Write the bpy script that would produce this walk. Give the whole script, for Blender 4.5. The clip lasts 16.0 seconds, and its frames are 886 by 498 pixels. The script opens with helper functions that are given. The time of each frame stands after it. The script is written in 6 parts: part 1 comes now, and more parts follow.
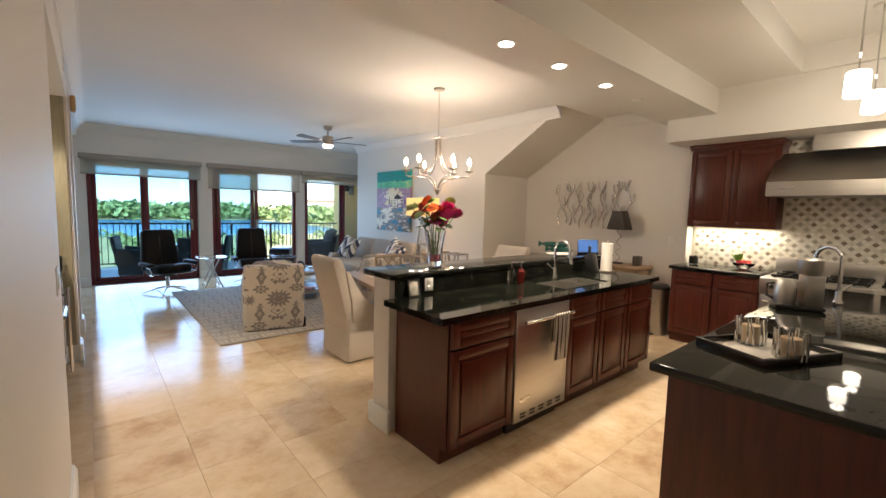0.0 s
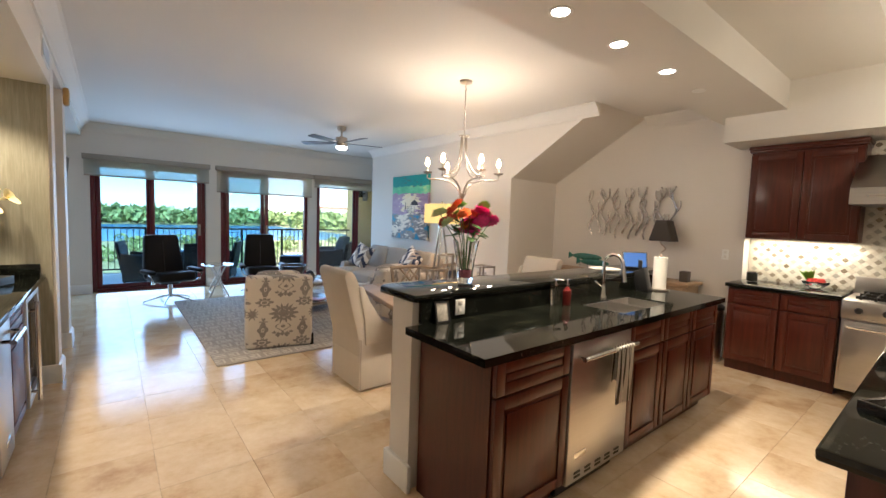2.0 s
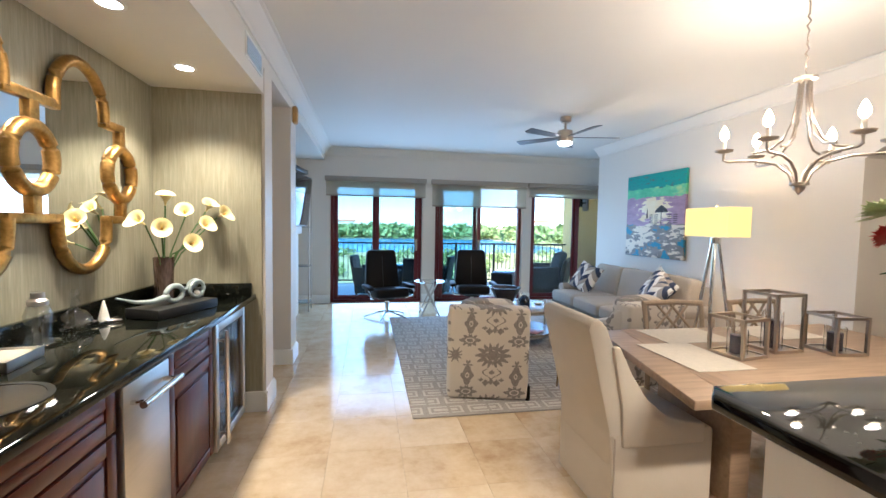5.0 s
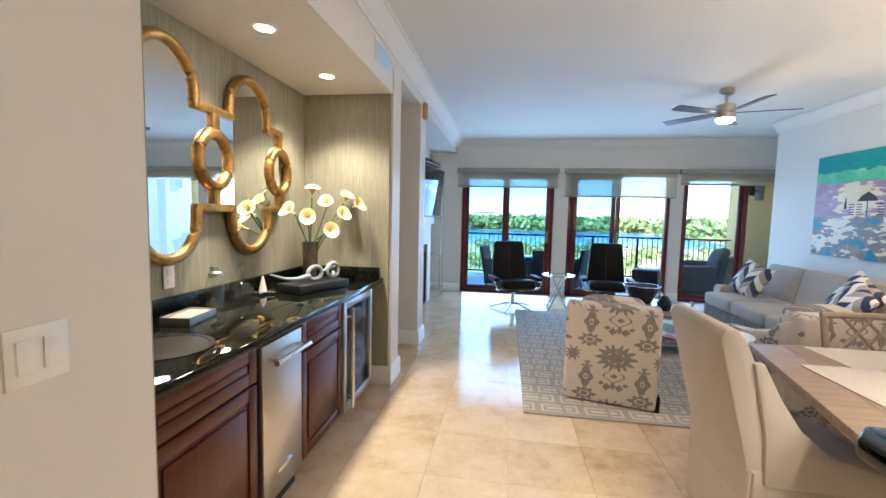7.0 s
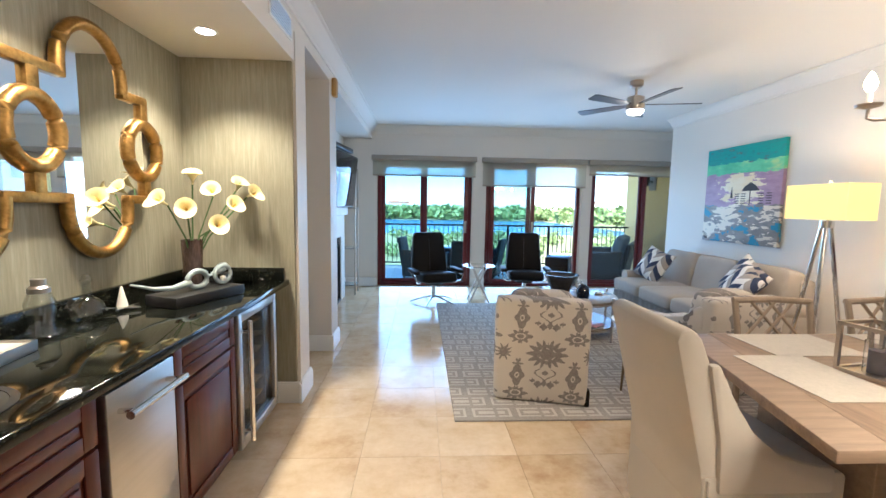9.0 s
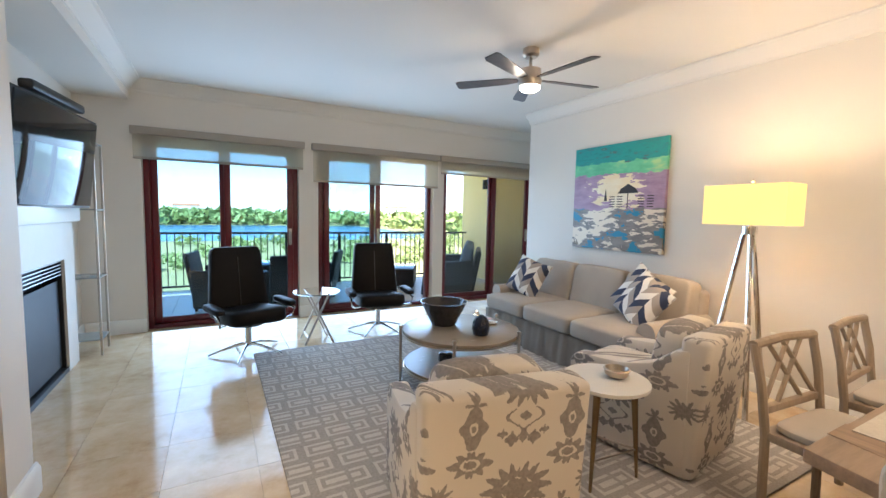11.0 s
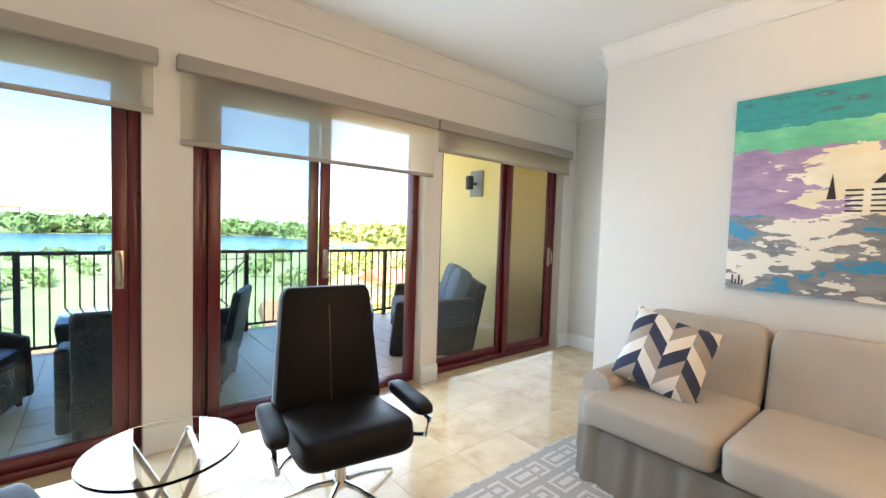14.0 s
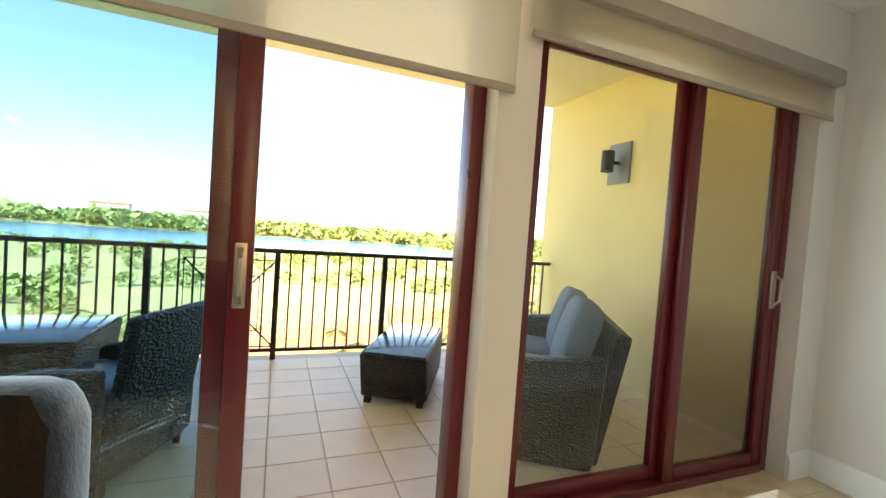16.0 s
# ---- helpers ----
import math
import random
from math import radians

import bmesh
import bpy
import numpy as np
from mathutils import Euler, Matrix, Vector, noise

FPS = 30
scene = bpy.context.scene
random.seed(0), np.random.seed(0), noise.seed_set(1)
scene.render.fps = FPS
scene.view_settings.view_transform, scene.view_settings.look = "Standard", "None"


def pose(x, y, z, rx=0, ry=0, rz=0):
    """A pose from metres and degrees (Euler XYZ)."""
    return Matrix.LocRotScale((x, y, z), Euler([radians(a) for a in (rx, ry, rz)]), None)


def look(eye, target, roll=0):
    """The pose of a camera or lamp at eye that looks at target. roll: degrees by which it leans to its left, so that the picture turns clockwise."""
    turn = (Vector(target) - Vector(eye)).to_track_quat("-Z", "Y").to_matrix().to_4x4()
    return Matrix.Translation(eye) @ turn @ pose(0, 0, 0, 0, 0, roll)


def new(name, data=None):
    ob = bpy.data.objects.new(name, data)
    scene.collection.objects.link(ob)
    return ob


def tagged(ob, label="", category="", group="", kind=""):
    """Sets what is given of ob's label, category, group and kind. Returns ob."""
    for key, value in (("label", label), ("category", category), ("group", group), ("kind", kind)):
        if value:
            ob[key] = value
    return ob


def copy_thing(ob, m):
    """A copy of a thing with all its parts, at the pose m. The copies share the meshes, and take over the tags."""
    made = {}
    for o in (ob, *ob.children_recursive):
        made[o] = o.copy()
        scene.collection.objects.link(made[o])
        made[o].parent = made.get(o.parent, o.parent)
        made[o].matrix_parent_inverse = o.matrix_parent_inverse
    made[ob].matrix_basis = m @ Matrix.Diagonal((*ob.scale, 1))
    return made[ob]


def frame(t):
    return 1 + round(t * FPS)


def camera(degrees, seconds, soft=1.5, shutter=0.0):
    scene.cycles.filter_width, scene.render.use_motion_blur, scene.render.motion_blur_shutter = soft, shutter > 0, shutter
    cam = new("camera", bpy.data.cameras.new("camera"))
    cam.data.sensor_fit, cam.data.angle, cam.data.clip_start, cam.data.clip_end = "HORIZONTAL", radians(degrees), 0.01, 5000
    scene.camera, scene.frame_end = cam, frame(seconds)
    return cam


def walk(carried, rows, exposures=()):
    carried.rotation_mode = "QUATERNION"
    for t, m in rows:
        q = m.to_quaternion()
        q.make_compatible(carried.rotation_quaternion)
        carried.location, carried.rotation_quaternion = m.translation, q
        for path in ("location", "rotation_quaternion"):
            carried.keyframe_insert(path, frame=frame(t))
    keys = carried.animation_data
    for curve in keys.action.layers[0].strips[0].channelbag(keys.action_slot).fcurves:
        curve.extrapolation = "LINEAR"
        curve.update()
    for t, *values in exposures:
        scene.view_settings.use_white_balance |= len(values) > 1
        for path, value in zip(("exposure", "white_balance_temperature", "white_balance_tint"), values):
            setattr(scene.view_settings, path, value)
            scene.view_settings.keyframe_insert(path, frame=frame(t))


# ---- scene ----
cam = camera(93.8, 16.0)
PATH = [
    (0, (0.334, 0.478, 1.49), (1.625, 1.995, 1.307), 1.4),
    (0.5, (0.332, 0.554, 1.48), (1.627, 2.066, 1.294), 1.1),
    (1, (0.398, 0.662, 1.482), (1.684, 2.185, 1.307), 1.1),
    (1.5, (0.516, 0.804, 1.473), (1.788, 2.34, 1.318), 1.6),
    (2, (0.576, 0.963, 1.475), (1.823, 2.52, 1.328), 2.0),
    (2.5, (0.644, 1.193, 1.472), (1.85, 2.783, 1.336), 2.1),
    (3, (0.706, 1.397, 1.47), (1.854, 3.03, 1.347), 2.1),
    (3.5, (0.789, 1.606, 1.474), (1.852, 3.297, 1.367), 2.2),
    (4, (0.862, 1.829, 1.468), (1.772, 3.607, 1.365), 1.8),
    (4.5, (0.909, 2.042, 1.467), (1.577, 3.925, 1.364), 1.1),
    (5, (0.988, 2.219, 1.456), (1.344, 4.184, 1.347), 1.0),
    (7.5, (1.192, 2.238, 1.442), (0.87, 4.205, 1.272), 1.3),
    (8, (1.219, 2.268, 1.428), (0.969, 4.243, 1.244), 1.2),
    (8.5, (1.174, 2.387, 1.421), (1.068, 4.373, 1.209), 1.5),
    (9, (1.085, 2.586, 1.45), (1.193, 4.573, 1.248), 1.0),
    (9.5, (1.037, 2.865, 1.434), (1.372, 4.83, 1.267), 0.8),
    (10, (1.027, 3.298, 1.449), (1.593, 5.209, 1.28), 1.0),
    (12.5, (1.1, 5.737, 1.387), (2.359, 7.283, 1.235), 0.9),
    (13, (1.26, 6.203, 1.396), (2.546, 7.726, 1.239), 0.9),
    (13.5, (1.48, 6.72, 1.392), (2.795, 8.221, 1.255), 0.8),
    (14, (1.814, 7.158, 1.389), (3.089, 8.696, 1.29), 1.9),
    (14.5, (2.138, 7.63, 1.396), (3.421, 9.161, 1.303), 1.4),
    (15, (2.523, 8.046, 1.359), (3.8, 9.581, 1.255), 1.4),
    (15.5, (2.905, 8.379, 1.318), (4.018, 10.039, 1.233), 2.0),
    (16, (3.255, 8.637, 1.274), (3.994, 10.495, 1.206), 4.1),
]
walk(cam, [(t, look(eye, target, roll)) for t, eye, target, roll in PATH],
     exposures=[(0, 1.52, 5500, 14), (3, 1.72, 5250, 13), (5, 1.92, 5000, 11), (10, 2.0, 5050, 11), (12.5, 2.1, 7100, 20), (14.5, 2.5, 7000, 17), (15.5, 2.3, 7300, 14), (16, 2.3, 8200, 14)])

# ---- world, sun, lights ----
world = bpy.data.worlds.new("sky")
scene.world = world
world.use_nodes = True
wn = world.node_tree
sky = wn.nodes.new("ShaderNodeTexSky")
sky.sky_type, sky.sun_disc = "NISHITA", False
SUN_UP, SUN_ROUND = radians(50), radians(205)
sky.sun_elevation, sky.sun_rotation = SUN_UP, SUN_ROUND
sky.air_density, sky.dust_density, sky.ozone_density = 1.0, 0.1, 4.0
wn.links.new(sky.outputs[0], wn.nodes["Background"].inputs[0])
wn.nodes["Background"].inputs[1].default_value = 0.15


def lamp(name, kind, m, energy, colour, size=0.1, size_y=None, spot=None):
    d = bpy.data.lights.new(name, kind)
    d.energy, d.color = energy, colour
    if kind == "AREA":
        d.size = size
        if size_y:
            d.shape, d.size_y = "RECTANGLE", size_y
    elif kind == "SUN":
        d.angle = radians(size)
    else:
        d.shadow_soft_size = size
    if spot:
        d.spot_size, d.spot_blend = radians(spot), 0.6
    ob = new(name, d)
    ob.matrix_world = m
    return ob


# sun stands high behind the building, lighting the shore in view
SUN = Vector((math.sin(SUN_ROUND) * math.cos(SUN_UP), math.cos(SUN_ROUND) * math.cos(SUN_UP), math.sin(SUN_UP)))
lamp("sun", "SUN", look(SUN * 50, (0, 0, 0)), 5.0, (1.0, 0.95, 0.86), 0.6)
WARM, COOL = (1.0, 0.76, 0.5), (0.55, 0.78, 1.0)
for wx, wp in ((1.15, 12), (3.08, 10), (5.1, 3)):
    lamp("window_light", "AREA", look((wx, 10.0, 1.05), (wx, 0, 0.9)), wp, COOL, 1.6, 2.1)

# ---- building helpers ----
ONE = Matrix.Identity(4)


def T(x, y, z):
    return Matrix.Translation((x, y, z))


def box(x0, y0, z0, x1, y1, z1, bevel=0.0, seg=2):
    bm = bmesh.new()
    bmesh.ops.create_cube(bm, size=1, matrix=T((x0 + x1) / 2, (y0 + y1) / 2, (z0 + z1) / 2) @ Matrix.Diagonal((x1 - x0, y1 - y0, z1 - z0, 1)))
    if bevel:
        bmesh.ops.bevel(bm, geom=bm.edges[:], offset=bevel, segments=seg, affect="EDGES", profile=0.5, clamp_overlap=True)
    return bm


def cyl(r0, r1, z0, z1, seg=24, x=0, y=0):
    bm = bmesh.new()
    bmesh.ops.create_cone(bm, cap_ends=True, segments=seg, radius1=r0, radius2=r1, depth=z1 - z0, matrix=T(x, y, (z0 + z1) / 2))
    return bm


def lathe(profile, seg=28, x=0, y=0, z=0, ring=False):
    """Turns (radius, height) pairs about the z axis; ring closes the profile on itself."""
    bm = bmesh.new()
    rings = []
    for r, h in profile:
        rings.append([bm.verts.new((x + r * math.cos(2 * math.pi * k / seg), y + r * math.sin(2 * math.pi * k / seg), z + h)) for k in range(seg)])
    for a, b in zip(rings, rings[1:] + (rings[:1] if ring else [])):
        for k in range(seg):
            bm.faces.new((a[k], a[(k + 1) % seg], b[(k + 1) % seg], b[k]))
    if ring:
        bmesh.ops.recalc_face_normals(bm, faces=bm.faces[:])
        return bm
    if profile[0][0] > 1e-4:
        bm.faces.new(rings[0][::-1])
    if profile[-1][0] > 1e-4:
        bm.faces.new(rings[-1])
    bmesh.ops.remove_doubles(bm, verts=bm.verts[:], dist=1e-5)
    return bm


def tube(points, r, seg=10, closed=False, r_end=None, flat=1.0):
    """A round bar along a line of points; r may taper to r_end; flat squashes it upright."""
    bm = bmesh.new()
    pts = [Vector(p) for p in points]
    n = len(pts)
    rings = []
    ref = Vector((0, 0, 1))
    for i, p in enumerate(pts):
        a = pts[(i - 1) % n] if closed or i > 0 else p
        b = pts[(i + 1) % n] if closed or i < n - 1 else p
        d = (b - a).normalized()
        up = ref if abs(d.dot(ref)) < 0.95 else Vector((1, 0, 0))
        s = d.cross(up).normalized()
        u = s.cross(d).normalized()
        rr = r if r_end is None else r + (r_end - r) * i / max(1, n - 1)
        rings.append([bm.verts.new(p + rr * (math.cos(2 * math.pi * k / seg) * s + flat * math.sin(2 * math.pi * k / seg) * u)) for k in range(seg)])
    for i in range(n if closed else n - 1):
        a, b = rings[i], rings[(i + 1) % n]
        for k in range(seg):
            bm.faces.new((a[k], b[k], b[(k + 1) % seg], a[(k + 1) % seg]))
    if not closed:
        bm.faces.new(rings[0])
        bm.faces.new(rings[-1][::-1])
    bmesh.ops.recalc_face_normals(bm, faces=bm.faces[:])
    return bm


def prism(poly, axis, a, b, bevel=0.0):
    """A flat outline drawn out along an axis from a to b. For x the outline is (y, z), for y (x, z), for z (x, y)."""
    bm = bmesh.new()

    def at(p, q):
        return {"x": (q, p[0], p[1]), "y": (p[0], q, p[1]), "z": (p[0], p[1], q)}[axis]

    v0 = [bm.verts.new(at(p, a)) for p in poly]
    v1 = [bm.verts.new(at(p, b)) for p in poly]
    n = len(poly)
    bm.faces.new(v0)
    bm.faces.new(v1[::-1])
    for k in range(n):
        bm.faces.new((v0[k], v0[(k + 1) % n], v1[(k + 1) % n], v1[k]))
    bmesh.ops.recalc_face_normals(bm, faces=bm.faces[:])
    if bevel:
        bmesh.ops.bevel(bm, geom=bm.edges[:], offset=bevel, segments=2, affect="EDGES", profile=0.5, clamp_overlap=True)
    return bm


def puff(sx, sy, sz, e=0.35, e2=None, nu=28, nv=18, wob=0.006, seed=0):
    """A stuffed cushion about its centre."""
    bm = bmesh.new()
    e2 = e2 or e

    def sp(v, p):
        return math.copysign(abs(v) ** p, v)

    rows = []
    for i in range(nv + 1):
        f = -math.pi / 2 + math.pi * i / nv
        row = []
        for k in range(nu):
            t = 2 * math.pi * k / nu + 0.001
            p = Vector((sp(math.cos(f), e2) * sp(math.cos(t), e) * sx / 2, sp(math.cos(f), e2) * sp(math.sin(t), e) * sy / 2, sp(math.sin(f), e2) * sz / 2))
            p += wob * noise.noise_vector(p * 6 + Vector((seed * 3.1, 0, 0)))
            row.append(bm.verts.new(p))
        rows.append(row)
    for a, b in zip(rows, rows[1:]):
        for k in range(nu):
            bm.faces.new((a[k], a[(k + 1) % nu], b[(k + 1) % nu], b[k]))
    bmesh.ops.remove_doubles(bm, verts=bm.verts[:], dist=1e-4)
    return bm


def join(*bms):
    out = bmesh.new()
    for b in bms:
        me = bpy.data.meshes.new("tmp")
        b.to_mesh(me)
        out.from_mesh(me)
        bpy.data.meshes.remove(me)
        b.free()
    return out


def moved(bm, m):
    bm.transform(m)
    return bm


def mesh_of(name, bm, material, smooth=True):
    me = bpy.data.meshes.new(name)
    bm.to_mesh(me)
    bm.free()
    me.materials.append(material)
    if smooth:
        me.shade_smooth()
        me.set_sharp_from_angle(angle=radians(38))
    return me


def part(name, bm, material, parent, label="", m=None):
    ob = new(name, mesh_of(name, bm, material))
    ob.parent = parent
    if m is not None:
        ob.matrix_basis = m
    return tagged(ob, label) if label else ob


def thing(name, m, label, category, group="", kind=""):
    ob = new(name)
    ob.empty_display_size = 0.1
    ob.matrix_basis = m
    return tagged(ob, label, category, group, kind)


def solid(name, bm, material, label, category, kind="", group="", m=None):
    ob = new(name, mesh_of(name, bm, material))
    if m is not None:
        ob.matrix_basis = m
    return tagged(ob, label, category, group, kind)


# ---- materials ----
class Nodes:
    def __init__(self, name):
        self.mat = bpy.data.materials.new(name)
        self.mat.use_nodes = True
        self.t = self.mat.node_tree
        self.b = self.t.nodes["Principled BSDF"]

    def link(self, a, b):
        self.t.links.new(a, b)

    def put(self, sock, v):
        if hasattr(v, "node"):
            self.link(v, sock)
        else:
            sock.default_value = v

    def math(self, op, a, b=0.0, c=0.0):
        n = self.t.nodes.new("ShaderNodeMath")
        n.operation = op
        self.put(n.inputs[0], a)
        self.put(n.inputs[1], b)
        self.put(n.inputs[2], c)
        return n.outputs[0]

    def coords(self, scale=(1, 1, 1)):
        c = self.t.nodes.new("ShaderNodeTexCoord")
        m = self.t.nodes.new("ShaderNodeMapping")
        m.inputs["Scale"].default_value = scale
        self.link(c.outputs["Object"], m.inputs[0])
        return m.outputs[0]

    def xyz(self):
        s = self.t.nodes.new("ShaderNodeSeparateXYZ")
        self.link(self.coords(), s.inputs[0])
        return s.outputs

    def noise(self, scale, detail=4, co=None, rough=0.55):
        n = self.t.nodes.new("ShaderNodeTexNoise")
        n.inputs["Scale"].default_value, n.inputs["Detail"].default_value, n.inputs["Roughness"].default_value = scale, detail, rough
        self.link(co or self.coords(), n.inputs["Vector"])
        return n.outputs[0]

    def ramp(self, fac, *stops):
        r = self.t.nodes.new("ShaderNodeValToRGB")
        el = r.color_ramp.elements
        while len(el) < len(stops):
            el.new(0.5)
        for e, (p, c) in zip(el, stops):
            e.position, e.color = p, (*c, 1)
        self.put(r.inputs[0], fac)
        return r.outputs[0]

    def mix(self, fac, a, b):
        m = self.t.nodes.new("ShaderNodeMix")
        m.data_type = "RGBA"
        self.put(m.inputs[0], fac)
        self.put(m.inputs[6], a if hasattr(a, "node") else (*a, 1))
        self.put(m.inputs[7], b if hasattr(b, "node") else (*b, 1))
        return m.outputs[2]

    def bump(self, h, strength=0.2, dist=0.01):
        n = self.t.nodes.new("ShaderNodeBump")
        n.inputs["Strength"].default_value, n.inputs["Distance"].default_value = strength, dist
        self.link(h, n.inputs["Height"])
        self.link(n.outputs[0], self.b.inputs["Normal"])

    def done(self, colour, rough=0.5, metal=0.0, **more):
        self.put(self.b.inputs["Base Color"], colour if hasattr(colour, "node") else (*colour, 1))
        self.put(self.b.inputs["Roughness"], rough)
        self.b.inputs["Metallic"].default_value = metal
        for k, v in more.items():
            self.put(self.b.inputs[k.replace("_", " ")], v)
        return self.mat


def shade(c, f):
    return tuple(min(1, v * f) for v in c)


def plain(name, c, rough=0.5, metal=0.0, var=0.12, scale=3.0, bump=0.05, fine=120.0, stretch=(1, 1, 1), **more):
    """A surface with mild blotches, fine grain and relief."""
    n = Nodes(name)
    big = n.noise(scale, 3, n.coords(stretch))
    small = n.noise(fine, 2, n.coords(stretch))
    f = n.math("MULTIPLY_ADD", small, 0.4, n.math("MULTIPLY", big, 0.6))
    col = n.ramp(f, (0.3, shade(c, 1 - var)), (0.7, shade(c, 1 + var)))
    if bump:
        n.bump(small, bump, 0.004)
    r = n.math("MULTIPLY_ADD", big, 0.12, rough - 0.06)
    return n.done(col, r, metal, **more)


def glowing(name, c, strength):
    n = Nodes(name)
    return n.done(c, 0.5, 0, Emission_Color=(*c, 1), Emission_Strength=strength)


def glass(name, tint=(1, 1, 1), rough=0.0, ior=1.45):
    n = Nodes(name)
    return n.done(tint, rough, 0, Transmission_Weight=1.0, IOR=ior)


def pane_glass(name, tint=(0.93, 0.97, 0.97), gloss=0.07):
    """Flat thin pane: mostly clear, with a mirror share that grows at grazing angles."""
    n = Nodes(name)
    tr, gl, mx, fr = (n.t.nodes.new("ShaderNodeBsdf" + k) if k in ("Transparent", "Glossy") else n.t.nodes.new("ShaderNode" + k) for k in ("Transparent", "Glossy", "MixShader", "LayerWeight"))
    tr.inputs[0].default_value, gl.inputs["Roughness"].default_value = (*tint, 1), 0.0
    fr.inputs["Blend"].default_value = 0.5
    n.link(n.math("MULTIPLY_ADD", n.math("POWER", fr.outputs["Facing"], 4.0), 0.5, gloss * 0.5), mx.inputs[0])
    n.link(tr.outputs[0], mx.inputs[1])
    n.link(gl.outputs[0], mx.inputs[2])
    n.link(mx.outputs[0], n.t.nodes["Material Output"].inputs[0])
    return n.mat


def sheer(name, c, clear):
    """Woven screen cloth: part open weave, part light-passing thread."""
    n = Nodes(name)
    tr, tl, df, m1, m2 = (n.t.nodes.new("ShaderNode" + k) for k in ("BsdfTransparent", "BsdfTranslucent", "BsdfDiffuse", "MixShader", "MixShader"))
    weave = n.noise(300, 1)
    col = n.ramp(weave, (0.3, shade(c, 0.9)), (0.7, c))
    n.link(col, tl.inputs[0])
    n.link(col, df.inputs[0])
    m1.inputs[0].default_value, m2.inputs[0].default_value = 0.2, clear
    n.link(tl.outputs[0], m1.inputs[1])
    n.link(df.outputs[0], m1.inputs[2])
    n.link(m1.outputs[0], m2.inputs[1])
    n.link(tr.outputs[0], m2.inputs[2])
    n.link(m2.outputs[0], n.t.nodes["Material Output"].inputs[0])
    return n.mat


def granite():
    n = Nodes("black_granite")
    v = n.t.nodes.new("ShaderNodeTexVoronoi")
    v.inputs["Scale"].default_value = 55
    n.link(n.coords(), v.inputs["Vector"])
    cloud = n.noise(5, 5)
    fleck = n.math("MULTIPLY", n.math("LESS_THAN", v.outputs["Distance"], 0.22), n.math("GREATER_THAN", cloud, 0.52))
    base = n.ramp(cloud, (0.35, (0.004, 0.0045, 0.0035)), (0.6, (0.009, 0.010, 0.007)), (0.8, (0.030, 0.032, 0.022)))
    return n.done(n.mix(n.math("MULTIPLY", fleck, 0.3), base, (0.11, 0.11, 0.08)), 0.05, 0, Specular_IOR_Level=0.42)


def travertine():
    n = Nodes("polished_travertine")
    info = n.t.nodes.new("ShaderNodeObjectInfo")
    off = n.t.nodes.new("ShaderNodeVectorMath")
    off.operation = "MULTIPLY_ADD"
    off.inputs[1].default_value = (1, 1, 1)
    cmb = n.t.nodes.new("ShaderNodeCombineXYZ")
    rnd = n.math("MULTIPLY", info.outputs["Random"], 37.0)
    n.link(rnd, cmb.inputs[0])
    n.link(n.math("MULTIPLY", rnd, 1.7), cmb.inputs[1])
    n.link(n.coords(), off.inputs[0])
    n.link(cmb.outputs[0], off.inputs[2])
    cloud = n.noise(2.6, 6, off.outputs[0], 0.6)
    vein = n.noise(9, 5, off.outputs[0], 0.7)
    f = n.math("MULTIPLY_ADD", vein, 0.35, n.math("MULTIPLY", cloud, 0.65))
    f = n.math("ADD", f, n.math("MULTIPLY_ADD", info.outputs["Random"], 0.12, -0.06))
    col = n.ramp(f, (0.3, (0.44, 0.29, 0.16)), (0.46, (0.62, 0.47, 0.295)), (0.66, (0.74, 0.61, 0.43)))
    return n.done(col, n.math("MULTIPLY_ADD", cloud, 0.1, 0.08), 0, Specular_IOR_Level=0.55)


def wood(name, c, rough=0.35, scale=1.0, axis="x", var=0.35):
    n = Nodes(name)
    st = {"x": (2, 22, 22), "y": (22, 2, 22), "z": (22, 22, 2)}[axis]
    g = n.noise(1.6 * scale, 5, n.coords(st), 0.65)
    big = n.noise(2.0, 2)
    f = n.math("MULTIPLY_ADD", g, 0.75, n.math("MULTIPLY", big, 0.25))
    col = n.ramp(f, (0.3, shade(c, 1 - var)), (0.7, shade(c, 1 + var)))
    n.bump(g, 0.08, 0.003)
    return n.done(col, n.math("MULTIPLY_ADD", big, 0.1, rough - 0.05), 0)


